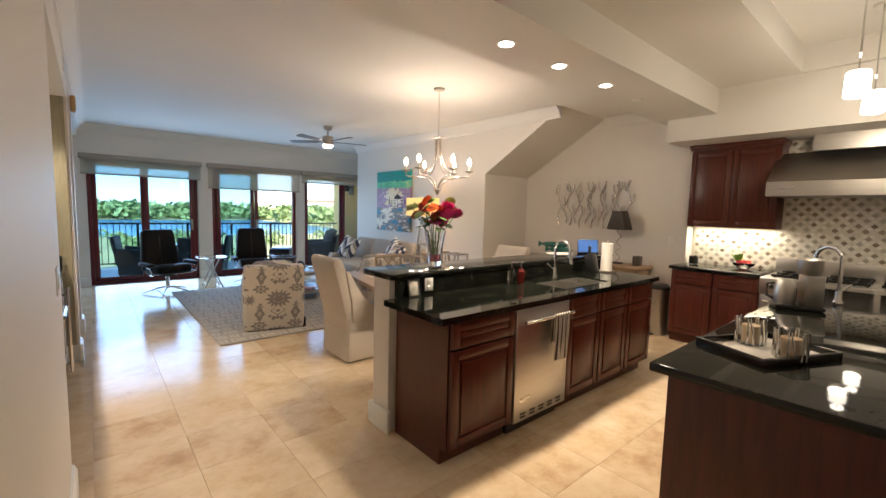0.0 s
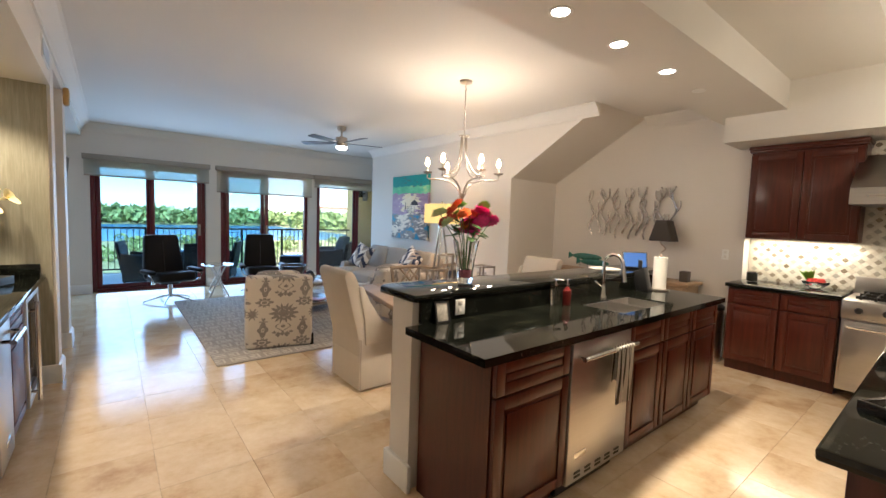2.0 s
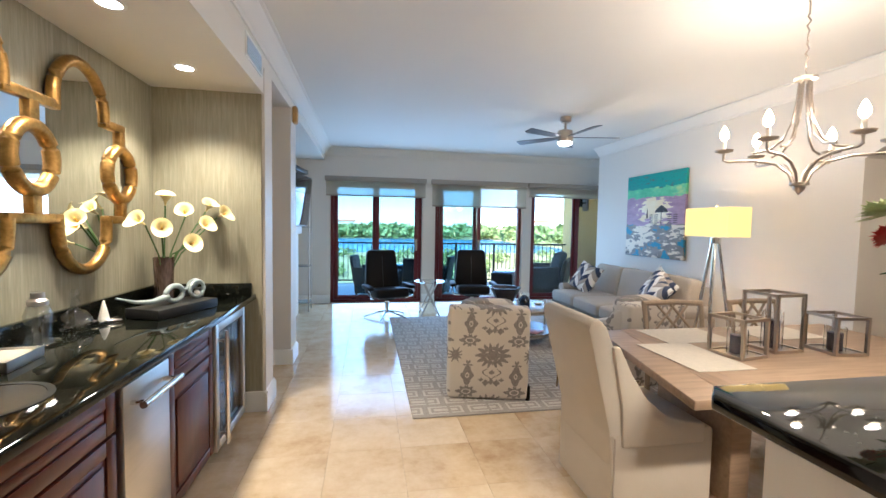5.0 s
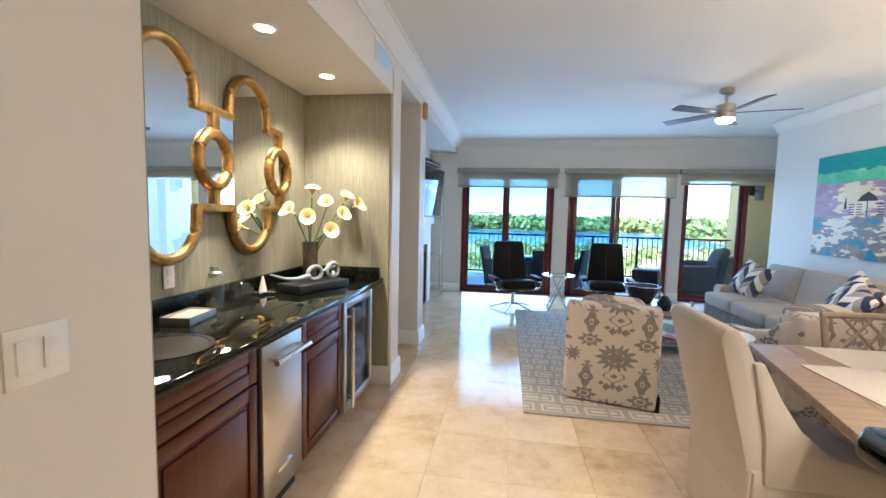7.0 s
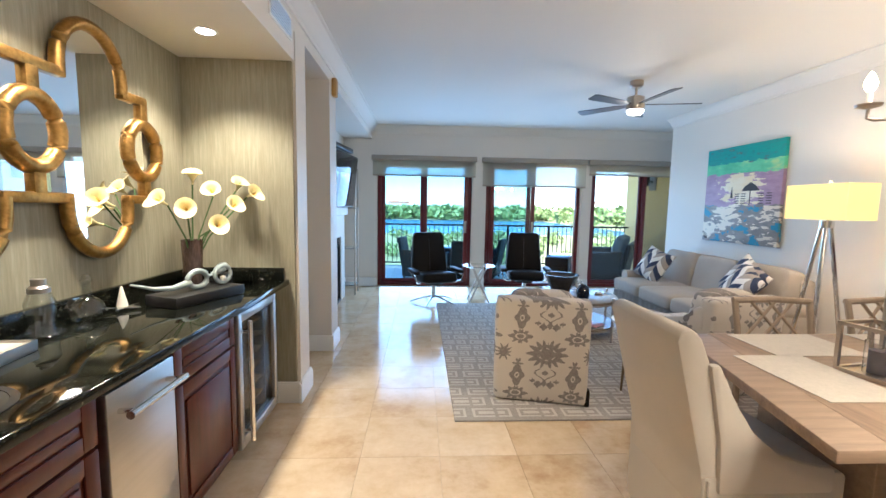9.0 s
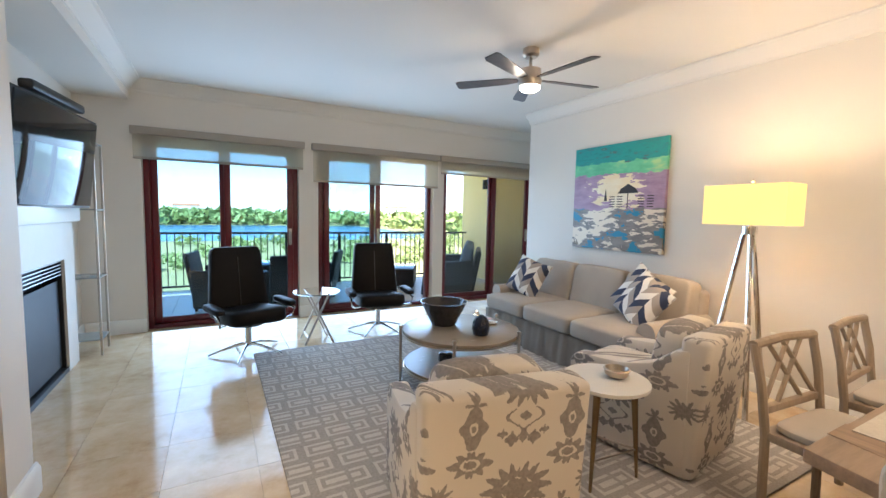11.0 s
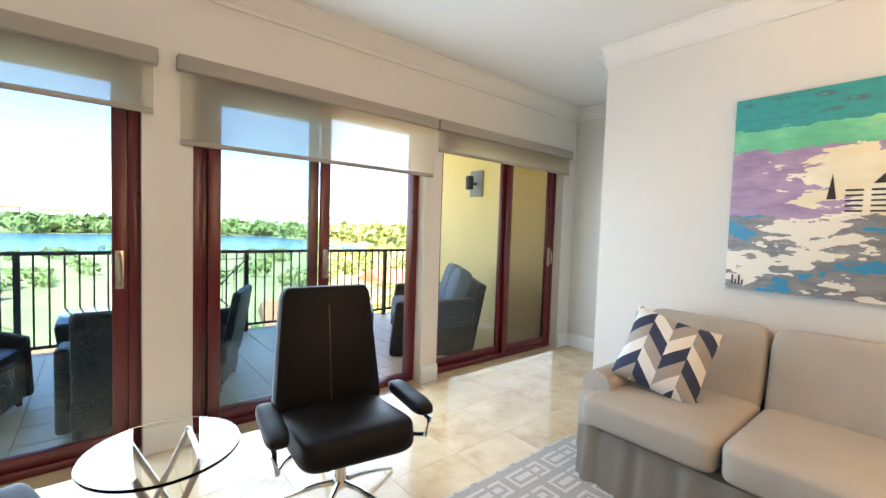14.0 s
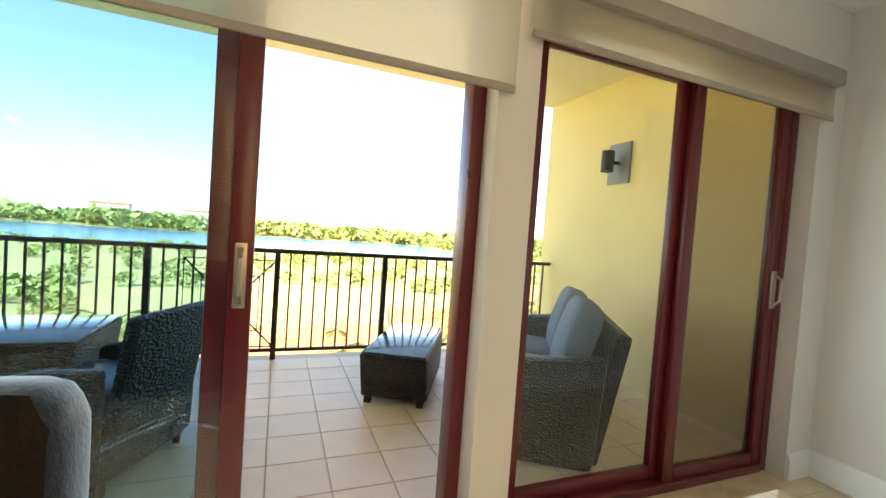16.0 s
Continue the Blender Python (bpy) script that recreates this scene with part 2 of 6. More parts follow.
def ikat():
    """Cream cotton with grey-brown ikat: fringed medallions down the middle, pods and eyes to either side."""
    n = Nodes("ikat_cotton")
    x, y, z = n.xyz()
    wob = n.math("MULTIPLY_ADD", n.noise(45, 3), 0.014, -0.007)
    u0 = n.math("ADD", n.math("ADD", x, n.math("MULTIPLY", y, 0.8)), wob)
    jag = n.noise(1.0, 2, n.coords((160, 160, 14)))
    z0 = n.math("ADD", z, n.math("MULTIPLY_ADD", jag, 0.02, -0.01))
    cw, ch = 0.62, 0.44

    def cell(cu, cv):
        u = n.math("SUBTRACT", n.math("FLOORED_MODULO", n.math("ADD", n.math("SUBTRACT", u0, cu), cw / 2), cw), cw / 2)
        v = n.math("SUBTRACT", n.math("FLOORED_MODULO", n.math("ADD", n.math("SUBTRACT", z0, cv), ch / 2), ch), ch / 2)
        return n.math("ABSOLUTE", u), v

    def radius(u, v, ru, rv):
        return n.math("SQRT", n.math("ADD", n.math("POWER", n.math("DIVIDE", u, ru), 2), n.math("POWER", n.math("DIVIDE", v, rv), 2)))

    def spot(cu, cv, ru, rv, petals, depth, hole=0.0):
        u, v = cell(cu, cv)
        rr = radius(u, v, ru, rv)
        a = n.math("ARCTAN2", v, u)
        edge = n.math("MULTIPLY_ADD", n.math("COSINE", n.math("MULTIPLY", a, petals)), depth, 1 - depth)
        full = n.math("LESS_THAN", rr, edge)
        if hole:
            ring = n.math("MULTIPLY", n.math("GREATER_THAN", rr, hole), n.math("LESS_THAN", rr, hole + 0.13))
            full = n.math("MULTIPLY", full, n.math("SUBTRACT", 1.0, ring))
        return full

    def spray(cu, cv, w, h):
        """Two curling stems that open upwards and carry hearts."""
        u, v = cell(cu, cv)
        mid = n.math("MULTIPLY_ADD", n.math("SINE", n.math("MULTIPLY", v, 3.1 / h)), w * 0.5, w * 0.55)
        line = n.math("LESS_THAN", n.math("ABSOLUTE", n.math("SUBTRACT", u, mid)), 0.007)
        return n.math("MULTIPLY", line, n.math("LESS_THAN", n.math("ABSOLUTE", v), h))

    m = spot(0.0, 0.40, 0.15, 0.11, 15, 0.17, 0.30)
    marks = [spot(0.0, 0.40, 0.07, 0.05, 6, 0.1, 0.5), spray(0.0, 0.225, 0.07, 0.06), spot(0.0, 0.255, 0.024, 0.026, 3, 0.2),
             spot(0.045, 0.165, 0.028, 0.040, 3, 0.2), spot(-0.045, 0.165, 0.028, 0.040, 3, 0.2), spot(0.0, 0.17, 0.016, 0.045, 2, 0.25),
             spot(0.085, 0.19, 0.022, 0.030, 3, 0.3), spot(-0.085, 0.19, 0.022, 0.030, 3, 0.3)]
    for cu in (-0.20, 0.20):
        marks += [spot(cu, 0.225, 0.056, 0.085, 4, 0.14, 0.16), spot(cu, 0.315, 0.042, 0.045, 5, 0.4), spot(cu, 0.085, 0.092, 0.054, 9, 0.18, 0.3)]
    marks.append(spot(0.31, 0.40, 0.06, 0.07, 11, 0.25))
    for q in marks:
        m = n.math("MAXIMUM", m, q)
    fade = n.noise(60, 3)
    m = n.math("MULTIPLY", m, n.math("MULTIPLY_ADD", fade, 0.5, 0.55))
    n.bump(n.noise(400, 1), 0.15, 0.002)
    return n.done(n.mix(m, (0.64, 0.58, 0.50), (0.17, 0.15, 0.145)), 0.9, 0)


def maze_rug():
    """Grey pile with pale lines that turn square corners."""
    n = Nodes("key_pattern_pile")
    x, y, z = n.xyz()
    row = n.math("FLOOR", n.math("DIVIDE", y, 0.17))
    xs = n.math("MULTIPLY_ADD", n.math("FLOORED_MODULO", row, 2.0), 0.16, x)
    u = n.math("SUBTRACT", n.math("FLOORED_MODULO", xs, 0.32), 0.16)
    v = n.math("SUBTRACT", n.math("FLOORED_MODULO", y, 0.17), 0.085)
    d = n.math("MAXIMUM", n.math("SUBTRACT", n.math("ABSOLUTE", u), 0.075), n.math("ABSOLUTE", v))
    line = n.math("LESS_THAN", n.math("FLOORED_MODULO", d, 0.0425), 0.019)
    gap = n.math("LESS_THAN", n.math("ABSOLUTE", n.math("SUBTRACT", u, 0.03)), 0.012)
    line = n.math("MULTIPLY", line, n.math("SUBTRACT", 1.0, gap))
    fuzz = n.noise(90, 3)
    n.bump(n.math("MULTIPLY_ADD", line, 0.6, fuzz), 0.5, 0.008)
    a = n.ramp(fuzz, (0.3, (0.31, 0.285, 0.255)), (0.7, (0.41, 0.375, 0.34)))
    b = n.ramp(fuzz, (0.3, (0.50, 0.465, 0.42)), (0.7, (0.60, 0.56, 0.51)))
    return n.done(n.mix(line, a, b), 0.95, 0)


def chevron():
    n = Nodes("chevron_cotton")
    x, y, z = n.xyz()
    zig = n.math("ABSOLUTE", n.math("SUBTRACT", n.math("FLOORED_MODULO", x, 0.22), 0.11))
    s = n.math("ADD", n.math("ADD", y, zig), n.math("MULTIPLY", n.math("FLOOR", n.math("DIVIDE", x, 0.11)), 0.07))
    k = n.math("FLOORED_MODULO", n.math("DIVIDE", s, 0.085), 3.0)
    col = n.mix(n.math("LESS_THAN", k, 1.0), n.mix(n.math("LESS_THAN", k, 2.0), (0.36, 0.31, 0.27), (0.75, 0.71, 0.65)), (0.035, 0.045, 0.085))
    n.bump(n.noise(300, 1), 0.15, 0.002)
    return n.done(col, 0.9, 0)


def canvas():
    """The seaside painting: sea greens over mauve sand with a cream glow, then grey, white and blue foam, in flat strokes."""
    n = Nodes("painted_canvas")
    x, y, z = n.xyz()
    stroke = n.noise(1.0, 4, n.coords((5, 5, 17)), 0.62)
    patch = n.noise(1.0, 3, n.coords((3, 2.6, 6)), 0.6)
    fine = n.noise(1.0, 3, n.coords((6, 6, 22)), 0.6)
    h = n.math("ADD", z, n.math("MULTIPLY_ADD", stroke, 0.16, -0.08))
    deep = n.ramp(stroke, (0.30, (0.02, 0.20, 0.21)), (0.46, (0.02, 0.33, 0.31)), (0.58, (0.03, 0.27, 0.27)), (0.64, (0.10, 0.12, 0.14)), (0.70, (0.06, 0.40, 0.32)))
    shoal = n.ramp(patch, (0.36, (0.10, 0.45, 0.25)), (0.52, (0.16, 0.58, 0.33)), (0.64, (0.42, 0.66, 0.30)))
    mauve = n.ramp(stroke, (0.34, (0.30, 0.19, 0.31)), (0.6, (0.42, 0.29, 0.42)))
    d = n.math("SQRT", n.math("ADD", n.math("POWER", n.math("DIVIDE", n.math("ADD", y, 0.02), 0.34), 2), n.math("POWER", n.math("DIVIDE", n.math("SUBTRACT", z, 0.07), 0.24), 2)))
    glow_m = n.math("LESS_THAN", n.math("ADD", d, n.math("MULTIPLY_ADD", fine, 2.6, -1.3)), 0.85)
    cream = n.ramp(patch, (0.4, (0.80, 0.68, 0.45)), (0.6, (0.86, 0.80, 0.64)))
    sand = n.mix(glow_m, mauve, cream)
    slate = n.ramp(stroke, (0.40, (0.20, 0.19, 0.185)), (0.6, (0.29, 0.27, 0.255)))
    foam = n.mix(n.math("GREATER_THAN", n.math("MULTIPLY_ADD", fine, 0.4, n.math("MULTIPLY", patch, 0.6)), 0.525), slate, (0.80, 0.72, 0.60))
    foam = n.mix(n.math("MULTIPLY", n.math("LESS_THAN", patch, 0.41), n.math("GREATER_THAN", stroke, 0.42)), foam, (0.03, 0.25, 0.42))
    c = n.mix(n.math("GREATER_THAN", h, 0.39), shoal, deep)
    c = n.mix(n.math("GREATER_THAN", h, 0.26), sand, c)
    c = n.mix(n.math("LESS_THAN", h, -0.13), c, foam)
    n.bump(fine, 0.4, 0.004)
    return n.done(c, 0.5, 0)


def olive_silk():
    n = Nodes("silk_wallcovering")
    g = n.noise(4, 5, n.coords((14, 14, 0.9)), 0.7)
    col = n.ramp(g, (0.30, (0.23, 0.212, 0.14)), (0.5, (0.285, 0.265, 0.185)), (0.74, (0.37, 0.345, 0.255)))
    n.bump(g, 0.15, 0.003)
    return n.done(col, 0.55, 0)


def wicker(name, c):
    n = Nodes(name)
    w = n.t.nodes.new("ShaderNodeTexVoronoi")
    w.inputs["Scale"].default_value = 45
    n.link(n.coords((1, 1, 1.6)), w.inputs["Vector"])
    n.bump(w.outputs["Distance"], 0.9, 0.02)
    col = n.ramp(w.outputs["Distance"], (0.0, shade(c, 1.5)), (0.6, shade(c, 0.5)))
    return n.done(col, 0.45, 0)


WALL = plain("wall_paint", (0.70, 0.66, 0.60), 0.55, var=0.02, scale=1.2, bump=0.04, fine=180)
CEIL = plain("ceiling_paint", (0.72, 0.69, 0.64), 0.7, var=0.02, scale=1.0, bump=0.04, fine=150)
TRIM = plain("white_trim_paint", (0.80, 0.79, 0.75), 0.3, var=0.02, bump=0.01)
OLIVE = olive_silk()
GRANITE = granite()
TRAV = travertine()
GROUT = plain("grout", (0.60, 0.49, 0.34), 0.7)
CHERRY = wood("cherry_stained_wood", (0.075, 0.014, 0.006), 0.3, 1.0, "z", 0.4)
STEEL = plain("brushed_steel", (0.55, 0.53, 0.50), 0.32, 1.0, var=0.06, scale=2, fine=90, stretch=(1, 1, 25))
CHROME = plain("chrome", (0.75, 0.74, 0.72), 0.12, 1.0, var=0.03, bump=0.0)
NICKEL = plain("brushed_nickel", (0.50, 0.44, 0.37), 0.3, 1.0, var=0.05, bump=0.02)
BLACK = plain("black_plastic", (0.015, 0.015, 0.015), 0.35, var=0.1)
IRON = plain("dark_iron", (0.02, 0.018, 0.016), 0.5, 0.3, var=0.15)
MAROON = plain("maroon_frame_paint", (0.115, 0.010, 0.014), 0.3, var=0.08, bump=0.02)
LEATHER = plain("black_leather", (0.008, 0.006, 0.005), 0.48, var=0.2, scale=6, bump=0.25, fine=140, Specular_IOR_Level=0.14)
LINEN = plain("cream_linen", (0.52, 0.46, 0.38), 0.92, var=0.05, scale=5, bump=0.2, fine=350)
TAUPE = plain("taupe_cotton", (0.40, 0.345, 0.285), 0.9, var=0.06, scale=5, bump=0.2, fine=350)
OAK = wood("weathered_oak", (0.30, 0.205, 0.13), 0.5, 1.0, "x", 0.28)
OAKP = wood("pale_oak", (0.34, 0.26, 0.18), 0.5, 1.0, "z", 0.2)
GOLD = plain("gold_leaf", (0.40, 0.235, 0.065), 0.36, 1.0, var=0.45, scale=12, bump=0.25, fine=50)
MIRROR = Nodes("mirror_silver").done((0.86, 0.88, 0.88), 0.01, 1.0)
PANE = pane_glass("window_glass")
TINTED = pane_glass("blue_tinted_glass", (0.60, 0.77, 0.86))
SCREENED = pane_glass("screened_glass", (0.66, 0.64, 0.60))
CLEAR = glass("clear_glass", (0.97, 0.98, 0.98))
THIN = pane_glass("thin_glassware", (0.90, 0.92, 0.91), 0.30)
SHEER = sheer("screen_cloth", (0.88, 0.84, 0.74), 0.45)
CASSETTE = plain("taupe_shade_cassette", (0.34, 0.30, 0.25), 0.6, var=0.05)
IKAT = ikat()
RUG = maze_rug()
CHEV = chevron()
CANVAS = canvas()
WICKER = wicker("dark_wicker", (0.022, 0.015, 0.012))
STUCCO = plain("yellow_stucco", (0.84, 0.68, 0.33), 0.85, var=0.05, scale=2, bump=0.3, fine=60)
BULB = glowing("lit_bulb", (1.0, 0.66, 0.3), 11)
LENS = glowing("lit_lens", (1.0, 0.88, 0.68), 12)

# ---- structure ----
WY = 10.07          # room face of the window wall
LX = 0.21           # face of the long side wall
RX = 4.97           # face of the picture wall
CZ = 2.85           # ceiling

solid("wall_west", box(-0.75, -2.2, 0, LX, 3.21, CZ + 0.3), WALL, "warm white painted side wall", "wall", "structure")
solid("wall_alcove_back", box(-0.75, 3.21, 0, -0.55, 5.57, CZ), OLIVE, "olive streaked silk wallcovering behind the bar", "wall", "structure")
solid("wall_alcove_end", box(-0.55, 5.57, 0, LX - 0.02, 5.60, 2.42), OLIVE, "olive streaked silk wallcovering on alcove end", "wall", "structure")
solid("wall_alcove_side", box(-0.55, 3.213, 0.0, LX - 0.02, 3.235, 2.42), OLIVE, "olive streaked silk wallcovering on alcove side", "wall", "structure")
solid("ceiling_alcove", box(-0.55, 3.21, 2.42, LX, 5.57, 2.62), CEIL, "white painted dropped ceiling over the bar", "ceiling", "structure")
solid("wall_header", box(-0.75, 3.21, 2.62, LX, 10.07, CZ), WALL, "white painted header over alcove and fireplace", "wall", "structure")
solid("wall_pier_1", box(-0.75, 5.60, 0, LX, 5.84, 2.62), WALL, "white painted wall end beside the bar", "wall", "structure")
solid("wall_passage_back", box(-2.2, 5.84, 0, -2.05, 6.67, 2.62), WALL, "pale wall at the end of the side passage", "wall", "structure")
solid("wall_pier_2", box(-2.05, 6.67, 0, LX, 6.96, 2.62), WALL, "white painted wall pier beside the fireplace", "wall", "structure")
solid("wall_passage_side", box(-2.05, 5.74, 0, -0.75, 5.84, 2.62), WALL, "pale side wall of the passage", "wall", "structure")
solid("ceiling_passage", box(-2.05, 5.84, 2.62, -0.75, 6.67, 2.72), CEIL, "white painted passage ceiling", "ceiling", "structure")
solid("wall_fireplace", box(-0.75, 6.96, 0, -0.28, 10.07, 2.62), WALL, "grey white wall behind the fireplace", "wall", "structure")
solid("wall_picture", box(RX, 4.97, 0, 6.27, 8.96, CZ), WALL, "warm white wall behind the sofa", "wall", "structure")
solid("wall_stair_soffit", prism([(4.97, 2.07), (4.97, CZ), (3.64, CZ)], "x", RX, 6.0), WALL, "sloping underside of a stair, painted white", "wall", "structure")
solid("wall_recess", box(6.27, 8.96, 0, 6.45, WY, CZ), WALL, "white wall of the corner recess", "wall", "structure")
solid("wall_east", box(6.0, 2.45, 0, 6.27, 4.97, CZ), WALL, "warm white wall behind the console", "wall", "structure")
solid("wall_kitchen", box(6.2, -2.2, 0, 6.4, 2.45, CZ + 0.3), WALL, "kitchen wall behind the range", "wall", "structure")
solid("wall_south", box(-0.75, -2.35, 0, 6.4, -2.2, CZ + 0.3), WALL, "plain wall behind the kitchen", "wall", "structure")
# window wall with three openings
ops = [(0.30, 2.00), (2.25, 4.01), (4.19, 6.05)]
xs = [-0.75] + [v for o in ops for v in o] + [6.45]
HEAD = 2.28
wins = [box(xs[i], WY, 0, xs[i + 1], WY + 0.24, HEAD) for i in range(0, len(xs), 2)] + [box(-0.75, WY, HEAD, 6.45, WY + 0.24, CZ)]
solid("wall_north", join(*wins), WALL, "grey white wall with three glass door openings", "wall", "structure")
solid("ceiling", join(box(LX, 2.68, CZ, 6.45, WY + 0.2, CZ + 0.2)), CEIL, "smooth white painted ceiling", "ceiling", "structure")
solid("ceiling_beam", box(LX, 2.06, 2.59, 6.2, 2.68, CZ + 0.2), CEIL, "white dropped ceiling beam with downlights", "ceiling", "structure")
solid("ceiling_kitchen", join(box(LX, 1.38, CZ, 6.2, 2.06, CZ + 0.3), box(5.42, -2.2, CZ, 6.2, 1.38, CZ + 0.3), box(LX, -2.2, CZ + 0.22, 5.42, 1.38, CZ + 0.3)), CEIL, "white tray ceiling over the kitchen", "ceiling", "structure")
solid("soffit", box(5.47, -2.2, 2.34, 6.2, 2.06, CZ), CEIL, "white soffit over the wall cabinets", "soffit", "structure")
solid("soffit_end", box(5.47, 2.06, 2.34, 6.2, 2.56, 2.59), CEIL, "white soffit end over the wall cabinets", "soffit", "structure")


def run_of(profile, a, b):
    """A moulding along a straight run; profile (out, z), out to the left of the way from a to b."""
    a, b = Vector(a), Vector(b)
    d = (b - a).normalized()
    s = Vector((-d.y, d.x, 0))
    bm = bmesh.new()
    v = [[bm.verts.new(p + s * o + Vector((0, 0, z))) for o, z in profile] for p in (a, b)]
    k = len(profile)
    for i in range(k):
        bm.faces.new((v[0][i], v[0][(i + 1) % k], v[1][(i + 1) % k], v[1][i]))
    bm.faces.new(v[0])
    bm.faces.new(v[1][::-1])
    bmesh.ops.recalc_face_normals(bm, faces=bm.faces[:])
    return bm


crown = [(0, CZ - 0.14), (0.015, CZ - 0.14), (0.02, CZ - 0.115), (0.04, CZ - 0.10), (0.055, CZ - 0.06), (0.09, CZ - 0.035), (0.10, CZ - 0.02), (0.12, CZ - 0.015), (0.12, CZ - 0.001), (0, CZ - 0.001)]
base = [(0, 0.001), (0.022, 0.001), (0.022, 0.125), (0.014, 0.14), (0.010, 0.152), (0, 0.155)]
crown_runs = [((LX, 10.0, 0), (LX, 2.68, 0)), ((6.27, WY, 0), (LX, WY, 0)), ((RX, 3.66, 0), (RX, 8.96, 0)), ((RX, 8.96, 0), (6.27, 8.96, 0)), ((6.27, 8.96, 0), (6.27, WY, 0)), ((6.0, 2.68, 0), (6.0, 3.60, 0))]
solid("crown_moulding", join(*[run_of(crown, a, b) for a, b in crown_runs]), CEIL, "white stepped crown moulding below the ceiling", "moulding", "structure")
base_runs = [((LX, 3.21, 0), (LX, -2.2, 0)), ((LX, 5.86, 0), (LX, 5.54, 0)), ((-0.75, 5.84, 0), (LX, 5.84, 0)), ((LX, 6.98, 0), (LX, 6.65, 0)),
             ((LX + 0.02, 6.67, 0), (-2.0, 6.67, 0)), ((-0.28, 10.07, 0), (-0.28, 9.25, 0)), ((RX, 4.97, 0), (RX, 8.98, 0)), ((RX, 8.96, 0), (6.27, 8.96, 0)),
             ((6.27, 8.96, 0), (6.27, WY, 0)), ((6.0, 2.45, 0), (6.0, 4.97, 0)), ((6.0, 4.97, 0), (4.95, 4.97, 0))]
for i in range(0, len(xs), 2):
    base_runs.append(((min(xs[i + 1], 6.27), WY, 0), (max(xs[i], -0.28), WY, 0)))
base_runs.append(((LX + 0.02, 5.57, 0), (-0.0, 5.57, 0)))
solid("baseboard", join(*[run_of(base, a, b) for a, b in base_runs]), TRIM, "tall white painted baseboard", "baseboard", "structure")

# ---- windows with shades ----
SHADE_Z = 1.86


def bar(x0, z0, x1, z1, y0, y1):
    return box(x0, y0, z0, x1, y1, z1, 0.006)


for i, (a, b) in enumerate(ops):
    w = thing("window_%d" % (i + 1), T(a, WY, 0), "maroon framed sliding glass balcony door", "window", "sliding doors", "structure")
    wd = b - a
    mid = wd * (0.49, 0.48, 0.55)[i]
    f0, f1 = 0.10, 0.20
    for nm, q in (("frame_jamb", (0.0, 0.0, 0.06, HEAD)), ("frame_jamb", (wd - 0.06, 0.0, wd, HEAD))):
        part(nm, bar(*q, f0, f1), MAROON, w)
    part("frame_head", bar(0.06, HEAD - 0.07, wd - 0.06, HEAD, f0, f1), MAROON, w)
    part("track", bar(0.06, 0.0, wd - 0.06, 0.05, f0 - 0.01, f1), MAROON, w)
    # the second door stands open, its sliding leaf pushed in front of the fixed one
    slid = (0.10, mid + 0.085) if i == 1 else (mid - 0.012, wd - 0.06)
    for s0, s1, y0, glazing in ((0.06, mid + 0.012, 0.15, (TINTED, TINTED, PANE)[i]), (*slid, 0.105, (TINTED, PANE, SCREENED)[i])):
        leaf = part("sash", join(bar(s0, 0.05, s0 + 0.075, HEAD - 0.07, y0, y0 + 0.04), bar(s1 - 0.075, 0.05, s1, HEAD - 0.07, y0, y0 + 0.04),
                                 bar(s0 + 0.075, 0.05, s1 - 0.075, 0.12, y0, y0 + 0.04), bar(s0 + 0.075, HEAD - 0.13, s1 - 0.075, HEAD - 0.07, y0, y0 + 0.04)), MAROON, w)
        p = part("pane", box(s0 + 0.075, y0 + 0.017, 0.12, s1 - 0.075, y0 + 0.023, HEAD - 0.13), glazing, leaf)
        p.visible_shadow = False
    hx = wd - 0.10 if i != 1 else mid + 0.047
    part("handle", join(box(hx - 0.02, 0.09, 0.98, hx + 0.02, 0.105, 1.2, 0.004), tube([(hx, 0.09, 1.0), (hx, 0.055, 1.03), (hx, 0.055, 1.15), (hx, 0.09, 1.18)], 0.009, 8)), NICKEL, w, "grey metal pull handle")
    sh = thing("roller_shade", T(a, WY, 0), "mostly raised sheer taupe roller shade with cassette", "shade", "window shades")
    low = SHADE_Z + (0.15, 0.0, 0.23)[i]
    part("cassette", box(-0.09, -0.075, 2.25, wd + 0.07, -0.002, 2.34, 0.012), CASSETTE, sh, "taupe fabric covered cassette")
    part("cloth", box(-0.07, -0.034, low, wd + 0.05, -0.032, 2.27), SHEER, sh, "sheer woven screen cloth")
    part("hem_bar", box(-0.07, -0.042, low - 0.03, wd + 0.05, -0.024, low, 0.006), CASSETTE, sh)


# ---- island ----
def panel_front(w, h, mat, parent, m, name="door", handle=None):
    """A raised-panel front, w by h, lying in its own xz plane and facing -y."""
    d = part(name, box(0, 0, 0, w, 0.02, h, 0.003), mat, parent, m=m)
    for x0 in (0.0, w - 0.055):
        part("stile", box(x0, -0.008, 0, x0 + 0.055, 0.001, h, 0.004), mat, d)
    for z0 in (0.0, h - 0.055):
        part("rail", box(0.055, -0.0078, z0, w - 0.055, 0.001, z0 + 0.055, 0.004), mat, d)
    if h > 0.2 and w > 0.2:
        part("raised_panel", box(0.075, -0.010, 0.075, w - 0.075, 0.0, h - 0.075, 0.009), mat, d)
    else:
        part("raised_panel", box(0.065, -0.006, 0.062, w - 0.065, 0.0, h - 0.062, 0.004), mat, d)
    return d


